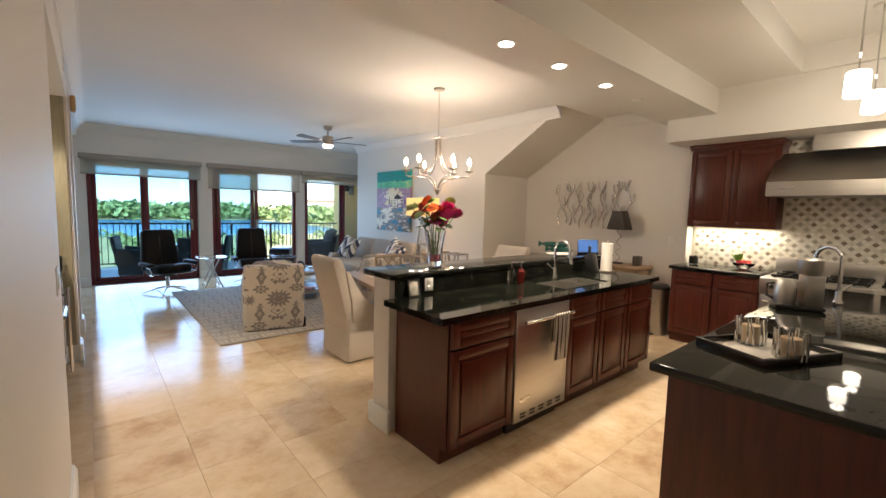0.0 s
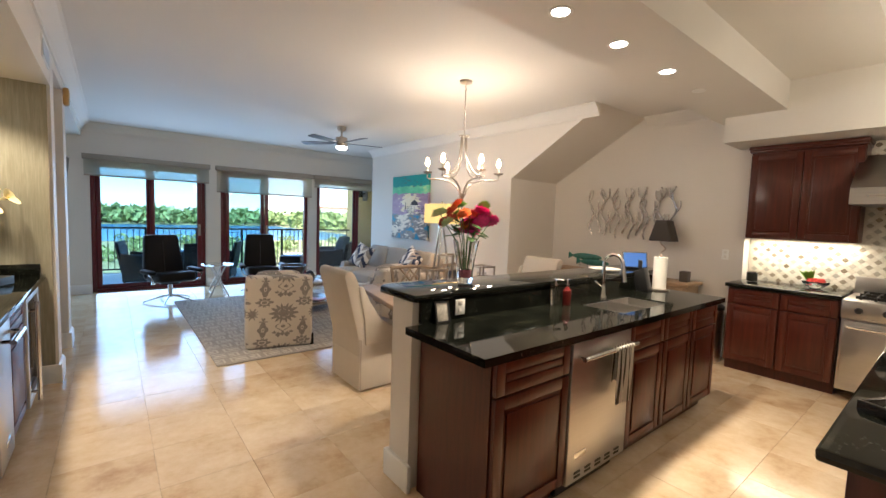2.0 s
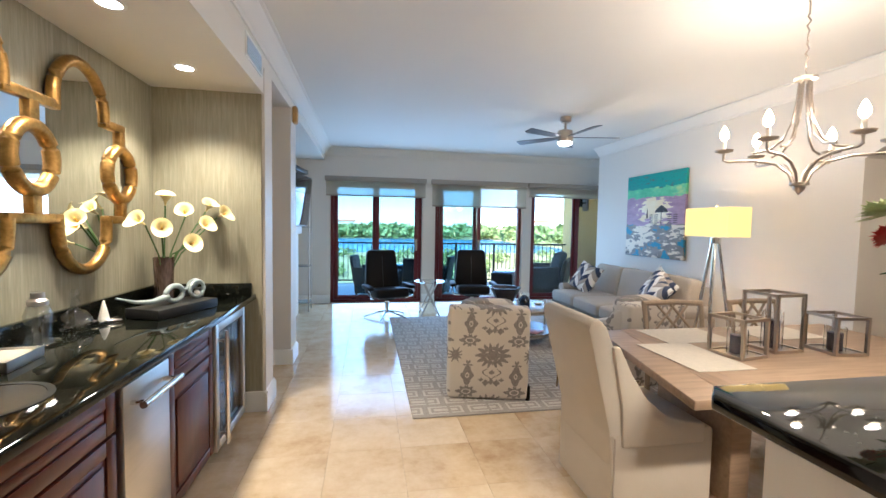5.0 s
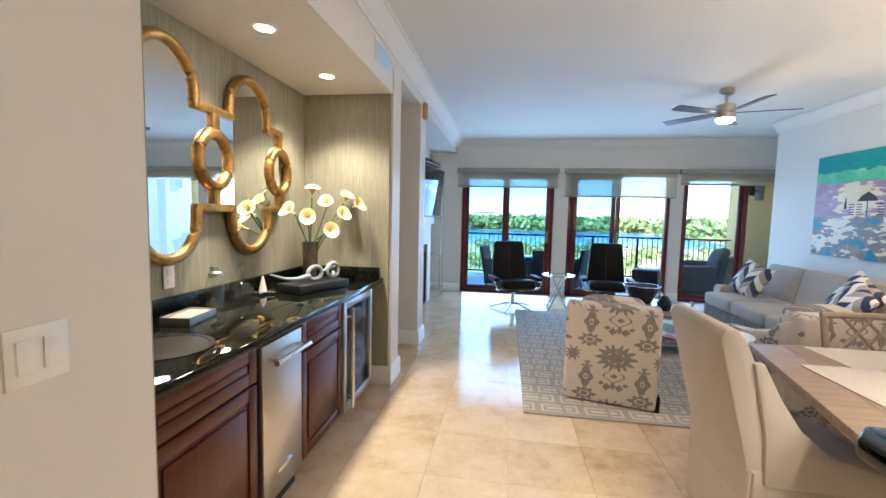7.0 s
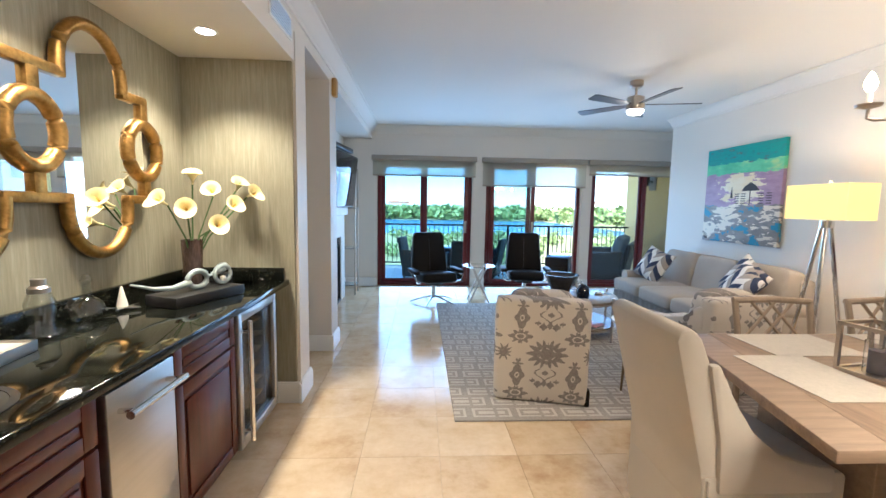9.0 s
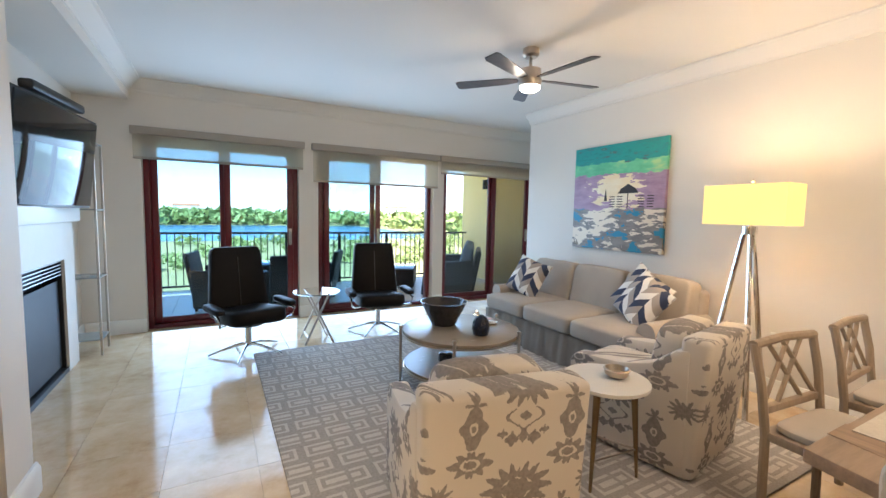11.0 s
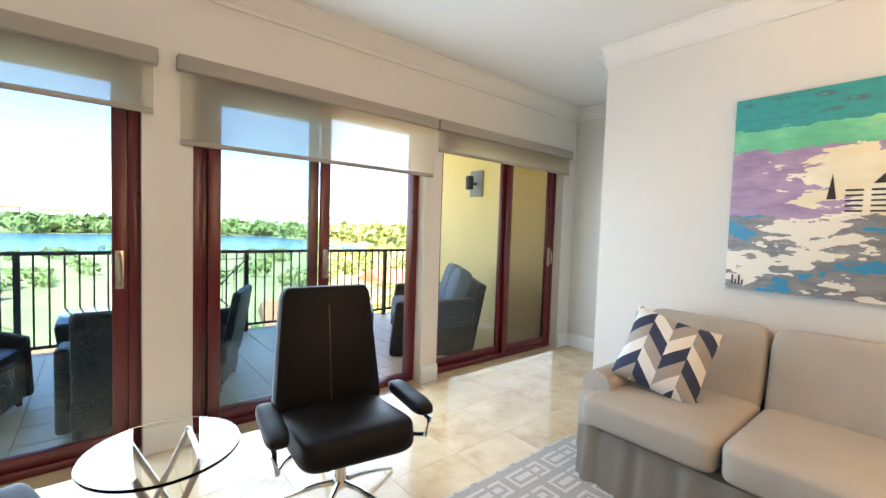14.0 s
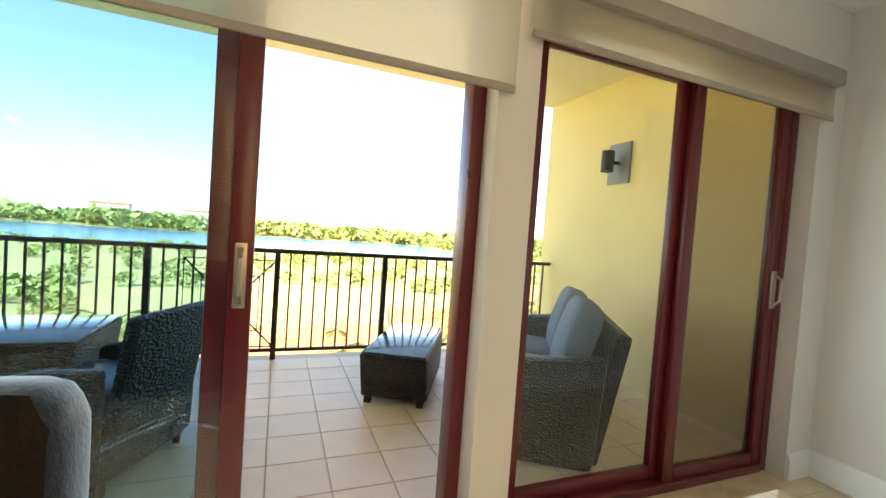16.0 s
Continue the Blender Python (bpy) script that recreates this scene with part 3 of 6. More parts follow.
def base_cabinet(m, w, depth, label, drawers=1, doors=1, group="", h=0.875, body_h=None):
    c = thing("base_cabinet", m, label, "cabinet", group)
    part("body", join(box(0, 0.022, 0.10, w, depth, body_h or h), box(0.0, 0.08, 0, w, depth, 0.10)), CHERRY, c)
    z = 0.12
    dh = 0.58 if drawers == 1 else 0.0
    if doors:
        dw = (w - 0.012) / doors
        for k in range(doors):
            panel_front(dw - 0.006, dh - 0.0, CHERRY, c, T(0.008 + k * dw, 0, z))
        part_z = z + dh + 0.012
        panel_front(w - 0.016, h - part_z - 0.008, CHERRY, c, T(0.008, 0, part_z), "drawer_front")
    else:
        dz = (h - 0.13) / drawers
        for k in range(drawers):
            panel_front(w - 0.016, dz - 0.01, CHERRY, c, T(0.008, 0, z + k * dz), "drawer_front")
    return c


IY, IX0, IX1 = 2.16, 1.84, 4.42     # island front, ends
xs_i = [(1.84, 0.55), (2.99, 0.46), (3.45, 0.46), (3.91, 0.49)]
for k, (x0, w) in enumerate(xs_i):
    base_cabinet(T(x0, IY, 0), w, 0.54, "cherry stained island cabinet with drawer above door", 1, 1, "island cabinets", body_h=0.68 if 0 < k < 3 else None)
dw = thing("dishwasher", T(2.39, IY, 0), "stainless dishwasher with bar handle and towel", "dishwasher")
part("body", box(0, 0.03, 0.10, 0.60, 0.54, 0.875), BLACK, dw)
dd = part("door", box(0.005, -0.015, 0.10, 0.595, 0.03, 0.87, 0.008), STEEL, dw)
part("handle", join(tube([(0.03, -0.065, 0.79), (0.57, -0.065, 0.79)], 0.013, 12), tube([(0.05, -0.015, 0.79), (0.05, -0.065, 0.79)], 0.009, 8), tube([(0.55, -0.015, 0.79), (0.55, -0.065, 0.79)], 0.009, 8)), CHROME, dd)
part("badge", box(0.06, -0.018, 0.235, 0.17, -0.014, 0.265, 0.001), CHROME, dd)
part("kick_plate", box(0.02, 0.06, 0.0, 0.58, 0.09, 0.10), BLACK, dw)
for k in range(5):
    part("vent", join(*[box(0.07 + k * 0.1, -0.018, 0.125 + q * 0.022, 0.125 + k * 0.1, -0.014, 0.137 + q * 0.022) for q in range(2)]), BLACK, dd)
TOWEL = Nodes("striped_towel")
_x, _y, _z = TOWEL.xyz()
TOWEL.bump(TOWEL.noise(200, 2), 0.4, 0.004)
TOWEL = TOWEL.done(TOWEL.mix(TOWEL.math("LESS_THAN", TOWEL.math("FLOORED_MODULO", _x, 0.028), 0.010), (0.78, 0.74, 0.67), (0.10, 0.09, 0.08)), 0.95)


def cloth_sheet(w, h, folds, amp, thick=0.006):
    bm = bmesh.new()
    nu, nv = 40, 14
    g = [[bm.verts.new((w * (i / nu - 0.5), amp * math.sin(folds * math.pi * i / nu + 0.5 * math.sin(j * 0.35)) * (0.25 + j / nv), -h * j / nv + 0.006 * math.sin(i * 0.7) * (j == nv))) for i in range(nu + 1)] for j in range(nv + 1)]
    for j in range(nv):
        for i in range(nu):
            bm.faces.new((g[j][i], g[j + 1][i], g[j + 1][i + 1], g[j][i + 1]))
    bmesh.ops.solidify(bm, geom=bm.faces[:], thickness=thick)
    return bm


tw = thing("dish_towel", T(2.80, IY - 0.082, 0.803), "cream and charcoal striped towel over dishwasher handle", "towel")
part("front_drop", cloth_sheet(0.17, 0.32, 5, 0.010), TOWEL, tw)
part("fold", tube([(-0.085, 0.0, -0.004), (0.085, 0.0, -0.004)], 0.010, 8), TOWEL, tw, m=T(0, 0.004, 0))
part("back_drop", cloth_sheet(0.16, 0.20, 4, 0.006), TOWEL, tw, m=T(0, 0.038, 0))

pony = thing("island_half_wall", T(0, 0, 0), "white half wall carrying the raised bar", "half wall", kind="structure")
part("wall_core", box(1.80, 2.73, 0, 4.46, 2.92, 1.03), WALL, pony)
part("skirting", join(box(1.775, 2.70, 0, 1.80, 2.945, 0.15, 0.004), box(1.80, 2.92, 0, 4.46, 2.942, 0.15, 0.004)), TRIM, pony)
part("backsplash", box(1.84, 2.70, 0.915, 4.44, 2.728, 1.028), GRANITE, pony, "polished black granite")
solid("raised_bar_top", prism([(1.79, 2.695), (4.66, 2.695), (4.66, 3.10), (1.84, 3.10), (1.79, 3.05)], "z", 1.032, 1.072, 0.008), GRANITE, "polished black granite raised bar top", "bar top")
# worktop with two sink cut-outs
SX0, SX1, SXM, SY0, SY1 = 3.10, 3.76, 3.45, 2.26, 2.58


def holed_plate(x0, y0, x1, y1, hx0, hy0, hx1, hy1, z0, z1):
    bm = bmesh.new()
    loops = [[bm.verts.new((x, y, z)) for x, y in q] for z in (z0, z1) for q in (((x0, y0), (x1, y0), (x1, y1), (x0, y1)), ((hx0, hy0), (hx1, hy0), (hx1, hy1), (hx0, hy1)))]
    for a, b in ((0, 1), (2, 3), (0, 2), (1, 3)):
        for k in range(4):
            bm.faces.new((loops[a][k], loops[a][(k + 1) % 4], loops[b][(k + 1) % 4], loops[b][k]))
    bmesh.ops.recalc_face_normals(bm, faces=bm.faces[:])
    return bm


solid("island_worktop", holed_plate(1.74, 2.12, 4.45, 2.70, SX0, SY0, SX1, SY1, 0.877, 0.915), GRANITE, "polished black granite island worktop with sink opening", "worktop")


def basin(x0, y0, x1, y1, z0, z1):
    t = 0.012
    return join(box(x0, y0, z0, x1, y1, z0 + t), box(x0, y0, z0, x0 + t, y1, z1), box(x1 - t, y0, z0, x1, y1, z1), box(x0, y0, z0, x1, y0 + t, z1), box(x0, y1 - t, z0, x1, y1, z1))


sk = thing("kitchen_sink", T(0, 0, 0), "double bowl stainless undermount sink", "sink")
part("bowl", basin(SX0 + 0.002, SY0 + 0.002, SXM, SY1 - 0.002, 0.70, 0.905), STEEL, sk)
part("bowl", basin(SXM + 0.02, SY0 + 0.002, SX1 - 0.002, SY1 - 0.002, 0.72, 0.905), STEEL, sk)


def arc(cx, cz, r, a0, a1, n=14):
    return [(cx + r * math.cos(radians(a0 + (a1 - a0) * k / n)), 0, cz + r * math.sin(radians(a0 + (a1 - a0) * k / n))) for k in range(n + 1)]


def faucet(m, label, s=1.0):
    f = thing("faucet", m, label, "faucet")
    part("base", lathe([(0.03, 0), (0.03, 0.012), (0.02, 0.03), (0.018, 0.10)]), CHROME, f)
    part("spout", tube([(0, 0, 0.09), (0, 0, 0.26 * s)] + arc(0.075 * s, 0.26 * s, 0.075 * s, 180, 15)[1:] + [(0.16 * s, 0, 0.19 * s)], 0.013, 12), CHROME, f)
    part("spray_head", tube([(0.152 * s, 0, 0.235 * s), (0.165 * s, 0, 0.14 * s)], 0.017, 12, r_end=0.019), CHROME, f)
    part("lever", tube([(0, -0.015, 0.08), (0, -0.05, 0.10), (-0.01, -0.09, 0.13)], 0.007, 8), CHROME, f)
    return f


faucet(pose(3.50, 2.645, 0.915, 0, 0, -90), "brushed nickel pull-down kitchen faucet on the island")

# peninsula
pen = thing("peninsula_cabinet", T(0, 0, 0), "cherry stained peninsula cabinet", "cabinet")
part("body", box(2.04, 0.02, 0.0, 5.0, 1.10, 0.875, 0.004), CHERRY, pen)
solid("peninsula_worktop", box(2.0, -0.02, 0.877, 5.05, 1.16, 0.915, 0.010), GRANITE, "polished black granite peninsula worktop", "worktop")

# range wall
base_cabinet(pose(5.60, 2.45, 0, 0, 0, -90), 0.44, 0.58, "cherry stained base cabinet beside the range", 1, 1, "range wall cabinets")
base_cabinet(pose(5.60, 2.01, 0, 0, 0, -90), 0.42, 0.58, "cherry stained base cabinet beside the range", 1, 1, "range wall cabinets")
solid("range_wall_worktop", box(5.565, 1.58, 0.877, 6.18, 2.47, 0.915, 0.006), GRANITE, "polished black granite worktop by the range", "worktop")
rg = thing("range_cooker", T(5.52, 0.35, 0), "stainless professional range with black knobs", "range")
part("body", box(0.03, 0, 0.10, 0.66, 1.22, 0.90, 0.004), STEEL, rg)
part("control_panel", box(-0.03, 0, 0.74, 0.03, 1.22, 0.90, 0.01), STEEL, rg)
for k in range(7):
    part("knob", moved(lathe([(0.026, 0), (0.026, 0.02), (0.02, 0.035), (0, 0.036)], 16), pose(-0.03, 0.12 + k * 0.165, 0.82, 0, -90, 0)), BLACK, rg)
for k in range(2):
    d = part("oven_door", box(-0.01, 0.02 + k * 0.6, 0.18, 0.03, 0.60 + k * 0.6, 0.72, 0.006), STEEL, rg)
    part("handle", join(tube([(-0.06, 0.05 + k * 0.6, 0.67), (-0.06, 0.57 + k * 0.6, 0.67)], 0.012, 10), tube([(-0.01, 0.08 + k * 0.6, 0.67), (-0.06, 0.08 + k * 0.6, 0.67)], 0.008, 8), tube([(-0.01, 0.54 + k * 0.6, 0.67), (-0.06, 0.54 + k * 0.6, 0.67)], 0.008, 8)), CHROME, d)
for k in range(3):
    part("grate", join(*[box(0.08, 0.06 + k * 0.39 + q * 0.09, 0.90, 0.60, 0.075 + k * 0.39 + q * 0.09, 0.925) for q in range(4)], *[box(0.10 + q * 0.24, 0.05 + k * 0.39, 0.905, 0.115 + q * 0.24, 0.37 + k * 0.39, 0.93) for q in range(3)]), IRON, rg)
part("back_guard", box(0.62, 0, 0.90, 0.67, 1.22, 1.06, 0.004), STEEL, rg)
hd = thing("range_hood", T(5.55, 0.22, 0), "stainless wall hood over the range", "hood")
part("canopy", prism([(0.0, 1.72), (0.65, 1.72), (0.65, 2.18), (0.42, 2.18), (0.0, 1.86)], "y", 0, 1.38), STEEL, hd)
part("chimney", box(0.34, 0.25, 2.18, 0.65, 1.1, 2.34), STEEL, hd)
part("badge", box(-0.004, 1.16, 1.78, 0.0, 1.27, 1.80), CHROME, hd)


def wall_cabinet(m, w, label):
    c = thing("wall_cabinet", m, label, "cabinet", "wall cabinets")
    part("body", box(0, 0.022, 0, w, 0.30, 0.95), CHERRY, c)
    for k in range(2):
        panel_front(w / 2 - 0.008, 0.86, CHERRY, c, T(0.004 + k * w / 2, 0, 0.012))
    part("cornice", join(box(-0.012, -0.025, 0.895, w + 0.012, 0.30, 0.92, 0.004), box(-0.02, -0.04, 0.92, w + 0.02, 0.30, 0.955, 0.008)), CHERRY, c)
    return c


wall_cabinet(pose(5.89, 2.42, 1.38, 0, 0, -90), 0.86, "cherry stained raised panel wall cabinet")
wall_cabinet(pose(5.89, 0.20, 1.38, 0, 0, -90), 0.86, "cherry stained raised panel wall cabinet")
lamp("under_cabinet_light", "AREA", look((6.05, 1.98, 1.37), (6.08, 1.98, 0)), 3.2, (1.0, 0.80, 0.50), 0.8, 0.12)


# ---- bar alcove ----
solid("bar_worktop", box(-0.55, 3.237, 0.877, 0.15, 5.566, 0.915, 0.006), GRANITE, "polished dark green-black granite bar worktop", "worktop")
solid("bar_backsplash", join(box(-0.548, 3.24, 0.915, -0.52, 5.565, 1.0, 0.003), box(-0.52, 5.54, 0.915, 0.12, 5.565, 1.0, 0.003)), GRANITE, "low polished granite upstand behind the bar", "backsplash")
base_cabinet(pose(0.105, 3.25, 0, 0, 0, 90), 0.595, 0.66, "cherry stained bar cabinet below the small sink", 1, 1, "bar cabinets")
base_cabinet(pose(0.105, 4.225, 0, 0, 0, 90), 0.55, 0.66, "cherry stained bar cabinet between the appliances", 1, 1, "bar cabinets")
im = thing("ice_maker", pose(0.105, 3.85, 0, 0, 0, 90), "stainless undercounter ice maker with chrome handle", "ice maker")
part("body", box(0, 0.03, 0.0, 0.37, 0.6, 0.865), BLACK, im)
imd = part("door", box(0.01, -0.02, 0.10, 0.36, 0.03, 0.855, 0.006), STEEL, im)
part("handle", join(tube([(0.03, -0.075, 0.78), (0.34, -0.075, 0.78)], 0.014, 12), tube([(0.06, -0.02, 0.78), (0.06, -0.075, 0.78)], 0.01, 8), tube([(0.31, -0.02, 0.78), (0.31, -0.075, 0.78)], 0.01, 8)), CHROME, imd)
part("badge", box(0.13, -0.024, 0.20, 0.25, -0.019, 0.225, 0.001), CHROME, imd)
wc = thing("wine_cooler", pose(0.105, 4.78, 0, 0, 0, 90), "glass fronted stainless wine cooler", "wine cooler")
part("body", join(box(0, 0.06, 0.08, 0.02, 0.6, 0.865), box(0.56, 0.06, 0.08, 0.58, 0.6, 0.865), box(0, 0.58, 0.08, 0.58, 0.6, 0.865), box(0, 0.06, 0.85, 0.58, 0.6, 0.865), box(0, 0.06, 0.08, 0.58, 0.6, 0.10)), BLACK, wc)
wd_ = part("door", join(box(0.005, -0.02, 0.10, 0.05, 0.03, 0.86, 0.004), box(0.53, -0.02, 0.10, 0.575, 0.03, 0.86, 0.004), box(0.05, -0.02, 0.10, 0.53, 0.03, 0.16, 0.004), box(0.05, -0.02, 0.81, 0.53, 0.03, 0.86, 0.004)), STEEL, wc)
part("pane", box(0.05, 0.0, 0.16, 0.53, 0.006, 0.81), pane_glass("smoked_glass", (0.62, 0.58, 0.50), 0.03), wd_)
part("handle", join(tube([(0.045, -0.065, 0.14), (0.045, -0.065, 0.82)], 0.013, 12), tube([(0.045, -0.02, 0.20), (0.045, -0.065, 0.20)], 0.009, 8), tube([(0.045, -0.02, 0.76), (0.045, -0.065, 0.76)], 0.009, 8)), CHROME, wd_)
for k in range(6):
    part("wine_shelf", box(0.03, 0.07, 0.2 + k * 0.1, 0.55, 0.56, 0.215 + k * 0.1), OAKP, wc)
bs = thing("bar_sink", T(-0.13, 3.62, 0.916), "small oval steel bar sink under a plain tap", "sink")
part("rim", lathe([(0.15, 0.0), (0.17, 0.0), (0.17, 0.003), (0.15, 0.003)], 32, ring=True), BLACK, bs)
# flat disc; the shade of a deep bowl is put into its dark colour
part("bowl", lathe([(0.149, 0.001), (0.14, 0.002), (0.0, 0.0015)], 32), plain("shaded_steel", (0.10, 0.09, 0.075), 0.35, 0.9), bs)


# gilt quatrefoil mirror: arched lobes above and below, level bars between, and ring joints
gm = thing("wall_mirror", T(-0.546, 0, 0), "gilt quatrefoil wall mirror with carved ring joints", "mirror")
MZ, ZU, ZL, MR = 1.735, 2.01, 1.46, 0.195
lobes, rings_y = (4.07, 4.75), (3.73, 4.41, 5.09)


def half_ring(cy, cz, r, sign, n=18):
    return [(cy + r * math.cos(math.pi * k / n), cz + sign * r * 1.12 * math.sin(math.pi * k / n)) for k in range(n + 1)]


part("mirror_glass", box(0.004, rings_y[0], ZL, 0.0352, rings_y[-1], ZU), MIRROR, gm)
for cy in lobes:
    for z0, sign in ((ZU, 1), (ZL, -1)):
        arch = half_ring(cy, z0 + sign * 0.05, MR, sign)
        pts = [(cy + MR, z0)] + arch + [(cy - MR, z0)]
        part("arched_frame", tube([(0.035, y, z) for y, z in pts], 0.030, 10), GOLD, gm)
        part("mirror_glass", prism(pts, "x", 0.0045, 0.0347), MIRROR, gm)
for z in (ZU, ZL):
    for a, b in ((rings_y[0] - 0.03, lobes[0] - MR + 0.02), (lobes[0] + MR - 0.02, lobes[1] - MR + 0.02), (lobes[1] + MR - 0.02, rings_y[2] + 0.03)):
        part("level_bar", box(0.01, a, z - 0.024, 0.06, b, z + 0.024, 0.01), GOLD, gm)
for cy in rings_y:
    part("ring", tube([(0.036, cy + 0.125 * math.cos(a), MZ + 0.148 * math.sin(a)) for a in [2 * math.pi * k / 36 for k in range(36)]], 0.034, 12, True), GOLD, gm)
    for z0, z1 in ((MZ + 0.15, ZU), (ZL, MZ - 0.15)):
        part("upright_bar", box(0.012, cy - 0.03, z0, 0.058, cy + 0.03, z1, 0.008), GOLD, gm)


def downlight(m, e, label):
    d = thing("downlight", m, label, "downlight", "recessed downlights")
    part("trim_ring", lathe([(0.048, -0.004), (0.065, -0.004), (0.066, 0.0), (0.048, 0.0)], 28, ring=True), TRIM, d)
    part("lens", cyl(0.047, 0.047, -0.003, -0.001, 28), LENS, d)
    p = m.translation
    lamp("downlight_glow", "SPOT", look(p - Vector((0, 0, 0.02)), p - Vector((0, 0, 1))), e, (1.0, 0.77, 0.48), 0.09, spot=115)


for x in (2.457, 3.054, 3.733):
    downlight(T(x, 2.385, 2.59), 58, "lit recessed downlight in the white beam")
for y in (4.35, 5.12):
    downlight(T(-0.15, y, 2.42), 44, "lit recessed downlight over the bar")
sd = thing("speaker_disc", T(4.35, 2.40, 2.59), "small white ceiling sensor in the beam", "sensor")
part("disc", lathe([(0.05, 0), (0.05, -0.006), (0.03, -0.012), (0, -0.013)], 24), TRIM, sd)

# ---- fireplace and television ----
fp = thing("fireplace", T(-0.278, 7.75, 0), "white fireplace with dark firebox and louvres", "fireplace")
MARBLE = plain("cream_stone", (0.72, 0.69, 0.63), 0.35, var=0.06)
part("surround", join(box(0, 0.0, 0, 0.16, 0.28, 1.30), box(0, 1.17, 0, 0.16, 1.45, 1.30), box(0, 0.28, 0.98, 0.16, 1.17, 1.30)), MARBLE, fp)
part("mantel", box(0, -0.04, 1.30, 0.21, 1.49, 1.43, 0.012), TRIM, fp)
part("firebox", join(box(0, 0.28, 0.0, 0.015, 1.17, 0.98), box(0.015, 0.28, 0.04, 0.14, 0.30, 0.98), box(0.015, 1.15, 0.04, 0.14, 1.17, 0.98), box(0.015, 0.28, 0.0, 0.155, 1.17, 0.04)), BLACK, fp)
for k in range(5):
    part("louvre", moved(box(0, 0.30, 0, 0.03, 1.15, 0.006), pose(0.115, 0, 0.84 + k * 0.028, 0, -25, 0)), STEEL, fp)
part("hearth_mesh", box(0.11, 0.30, 0.06, 0.115, 1.15, 0.80), plain("dark_mesh", (0.04, 0.04, 0.045), 0.5, 0.6), fp)
tv = thing("television", pose(-0.03, 8.46, 1.80, 0, 0, -7), "wall mounted black television tilted down", "television")
part("screen", moved(box(0, -0.62, -0.36, 0.035, 0.62, 0.36, 0.005), pose(0, 0, 0, 0, 6, 0)), plain("tv_screen", (0.01, 0.011, 0.013), 0.06, var=0.02, bump=0), tv)
part("bezel", moved(join(box(-0.03, -0.64, -0.38, 0.025, 0.64, 0.38, 0.008)), pose(-0.002, 0, 0, 0, 6, 0)), BLACK, tv)
part("bracket", box(-0.17, -0.15, -0.15, -0.03, 0.15, 0.15), IRON, tv)
part("sound_bar", box(-0.02, -0.4, 0.40, 0.07, 0.4, 0.47, 0.02), BLACK, tv)
ra = thing("tall_shelf_frame", T(-0.22, 9.30, 0), "slim grey metal shelf frame beside the fireplace", "shelf")
for p in ((0, 0), (0.25, 0), (0, 0.3), (0.25, 0.3)):
    part("post", box(p[0] - 0.01, p[1] - 0.01, 0, p[0] + 0.01, p[1] + 0.01, 2.05, 0.003), NICKEL, ra)
for z in (0.15, 0.75, 1.4, 2.03):
    part("shelf_pane", box(-0.01, -0.01, z, 0.26, 0.31, z + 0.012), plain("grey_glass_shelf", (0.3, 0.33, 0.33), 0.1), ra)


# ---- living room ----
solid("area_rug", box(1.33, 5.25, 0.001, 4.3, 8.71, 0.014, 0.004), RUG, "grey rug with a pale key maze pattern", "rug")


def armchair(m, label):
    c = thing("slipcovered_armchair", m, label, "armchair", "patterned armchairs")
    w, d = 0.65, 0.80
    part("skirt", prism([(-w / 2, 0.0), (w / 2, 0.0), (w / 2, d - 0.08), (-w / 2, d - 0.08)], "z", 0.012, 0.36, 0.02), IKAT, c)
    part("seat_cushion", moved(puff(0.44, 0.60, 0.17, 0.3, 0.4), T(0, 0.46, 0.42)), IKAT, c)
    part("backrest", moved(join(box(-0.335, -0.02, 0.02, 0.335, 0.13, 0.80, 0.03, 3)), pose(0, 0, 0, 4, 0, 0)), IKAT, c)
    part("back_cushion", moved(puff(0.50, 0.17, 0.46, 0.25, 0.4, seed=2), pose(0, 0.19, 0.60, 8, 0, 0)), IKAT, c)
    for s in (-1, 1):
        part("arm", join(prism([(0.02, 0.02), (0.02, 0.74), (0.10, 0.72), (0.22, 0.62), (0.40, 0.57), (0.70, 0.55), (0.75, 0.50), (0.75, 0.02)], "x", 0.235 if s > 0 else -0.345, 0.345 if s > 0 else -0.235, 0.025)), IKAT, c)
    # black block in place of the shade inside the corner pleat
    part("kick_pleat", box(0.315, -0.015, 0.015, 0.355, 0.05, 0.14, 0.01), LEATHER, c, "black block put in for the shade at the skirt pleat")
    return c


a1 = armchair(pose(1.98, 5.50, 0.002, 0, 0, -13), "cream slipcovered armchair with grey ikat medallions, back turned")
copy_thing(a1, pose(3.55, 5.56, 0.002, 0, 0, 10))

so = thing("sofa", T(0, 0, 0), "taupe three seat sofa with skirt and loose cushions", "sofa")
part("base", box(4.02, 6.38, 0.013, 4.93, 8.42, 0.30, 0.02), TAUPE, so)


def skirt_sheet(y0, y1, x, z0, z1):
    bm = bmesh.new()
    n = 90
    top, bot = [], []
    for k in range(n + 1):
        t = k / n
        y = y0 + (y1 - y0) * t
        wav = 0.017 * math.sin(k * 1.1) * math.sin(k * 0.31) - (0.022 if k % 30 in (0, 1, 29) else 0)
        top.append(bm.verts.new((x, y, z1)))
        bot.append(bm.verts.new((x - 0.035 - wav, y, z0)))
    for k in range(n):
        bm.faces.new((top[k], top[k + 1], bot[k + 1], bot[k]))
    bmesh.ops.solidify(bm, geom=bm.faces[:], thickness=0.008)
    return bm


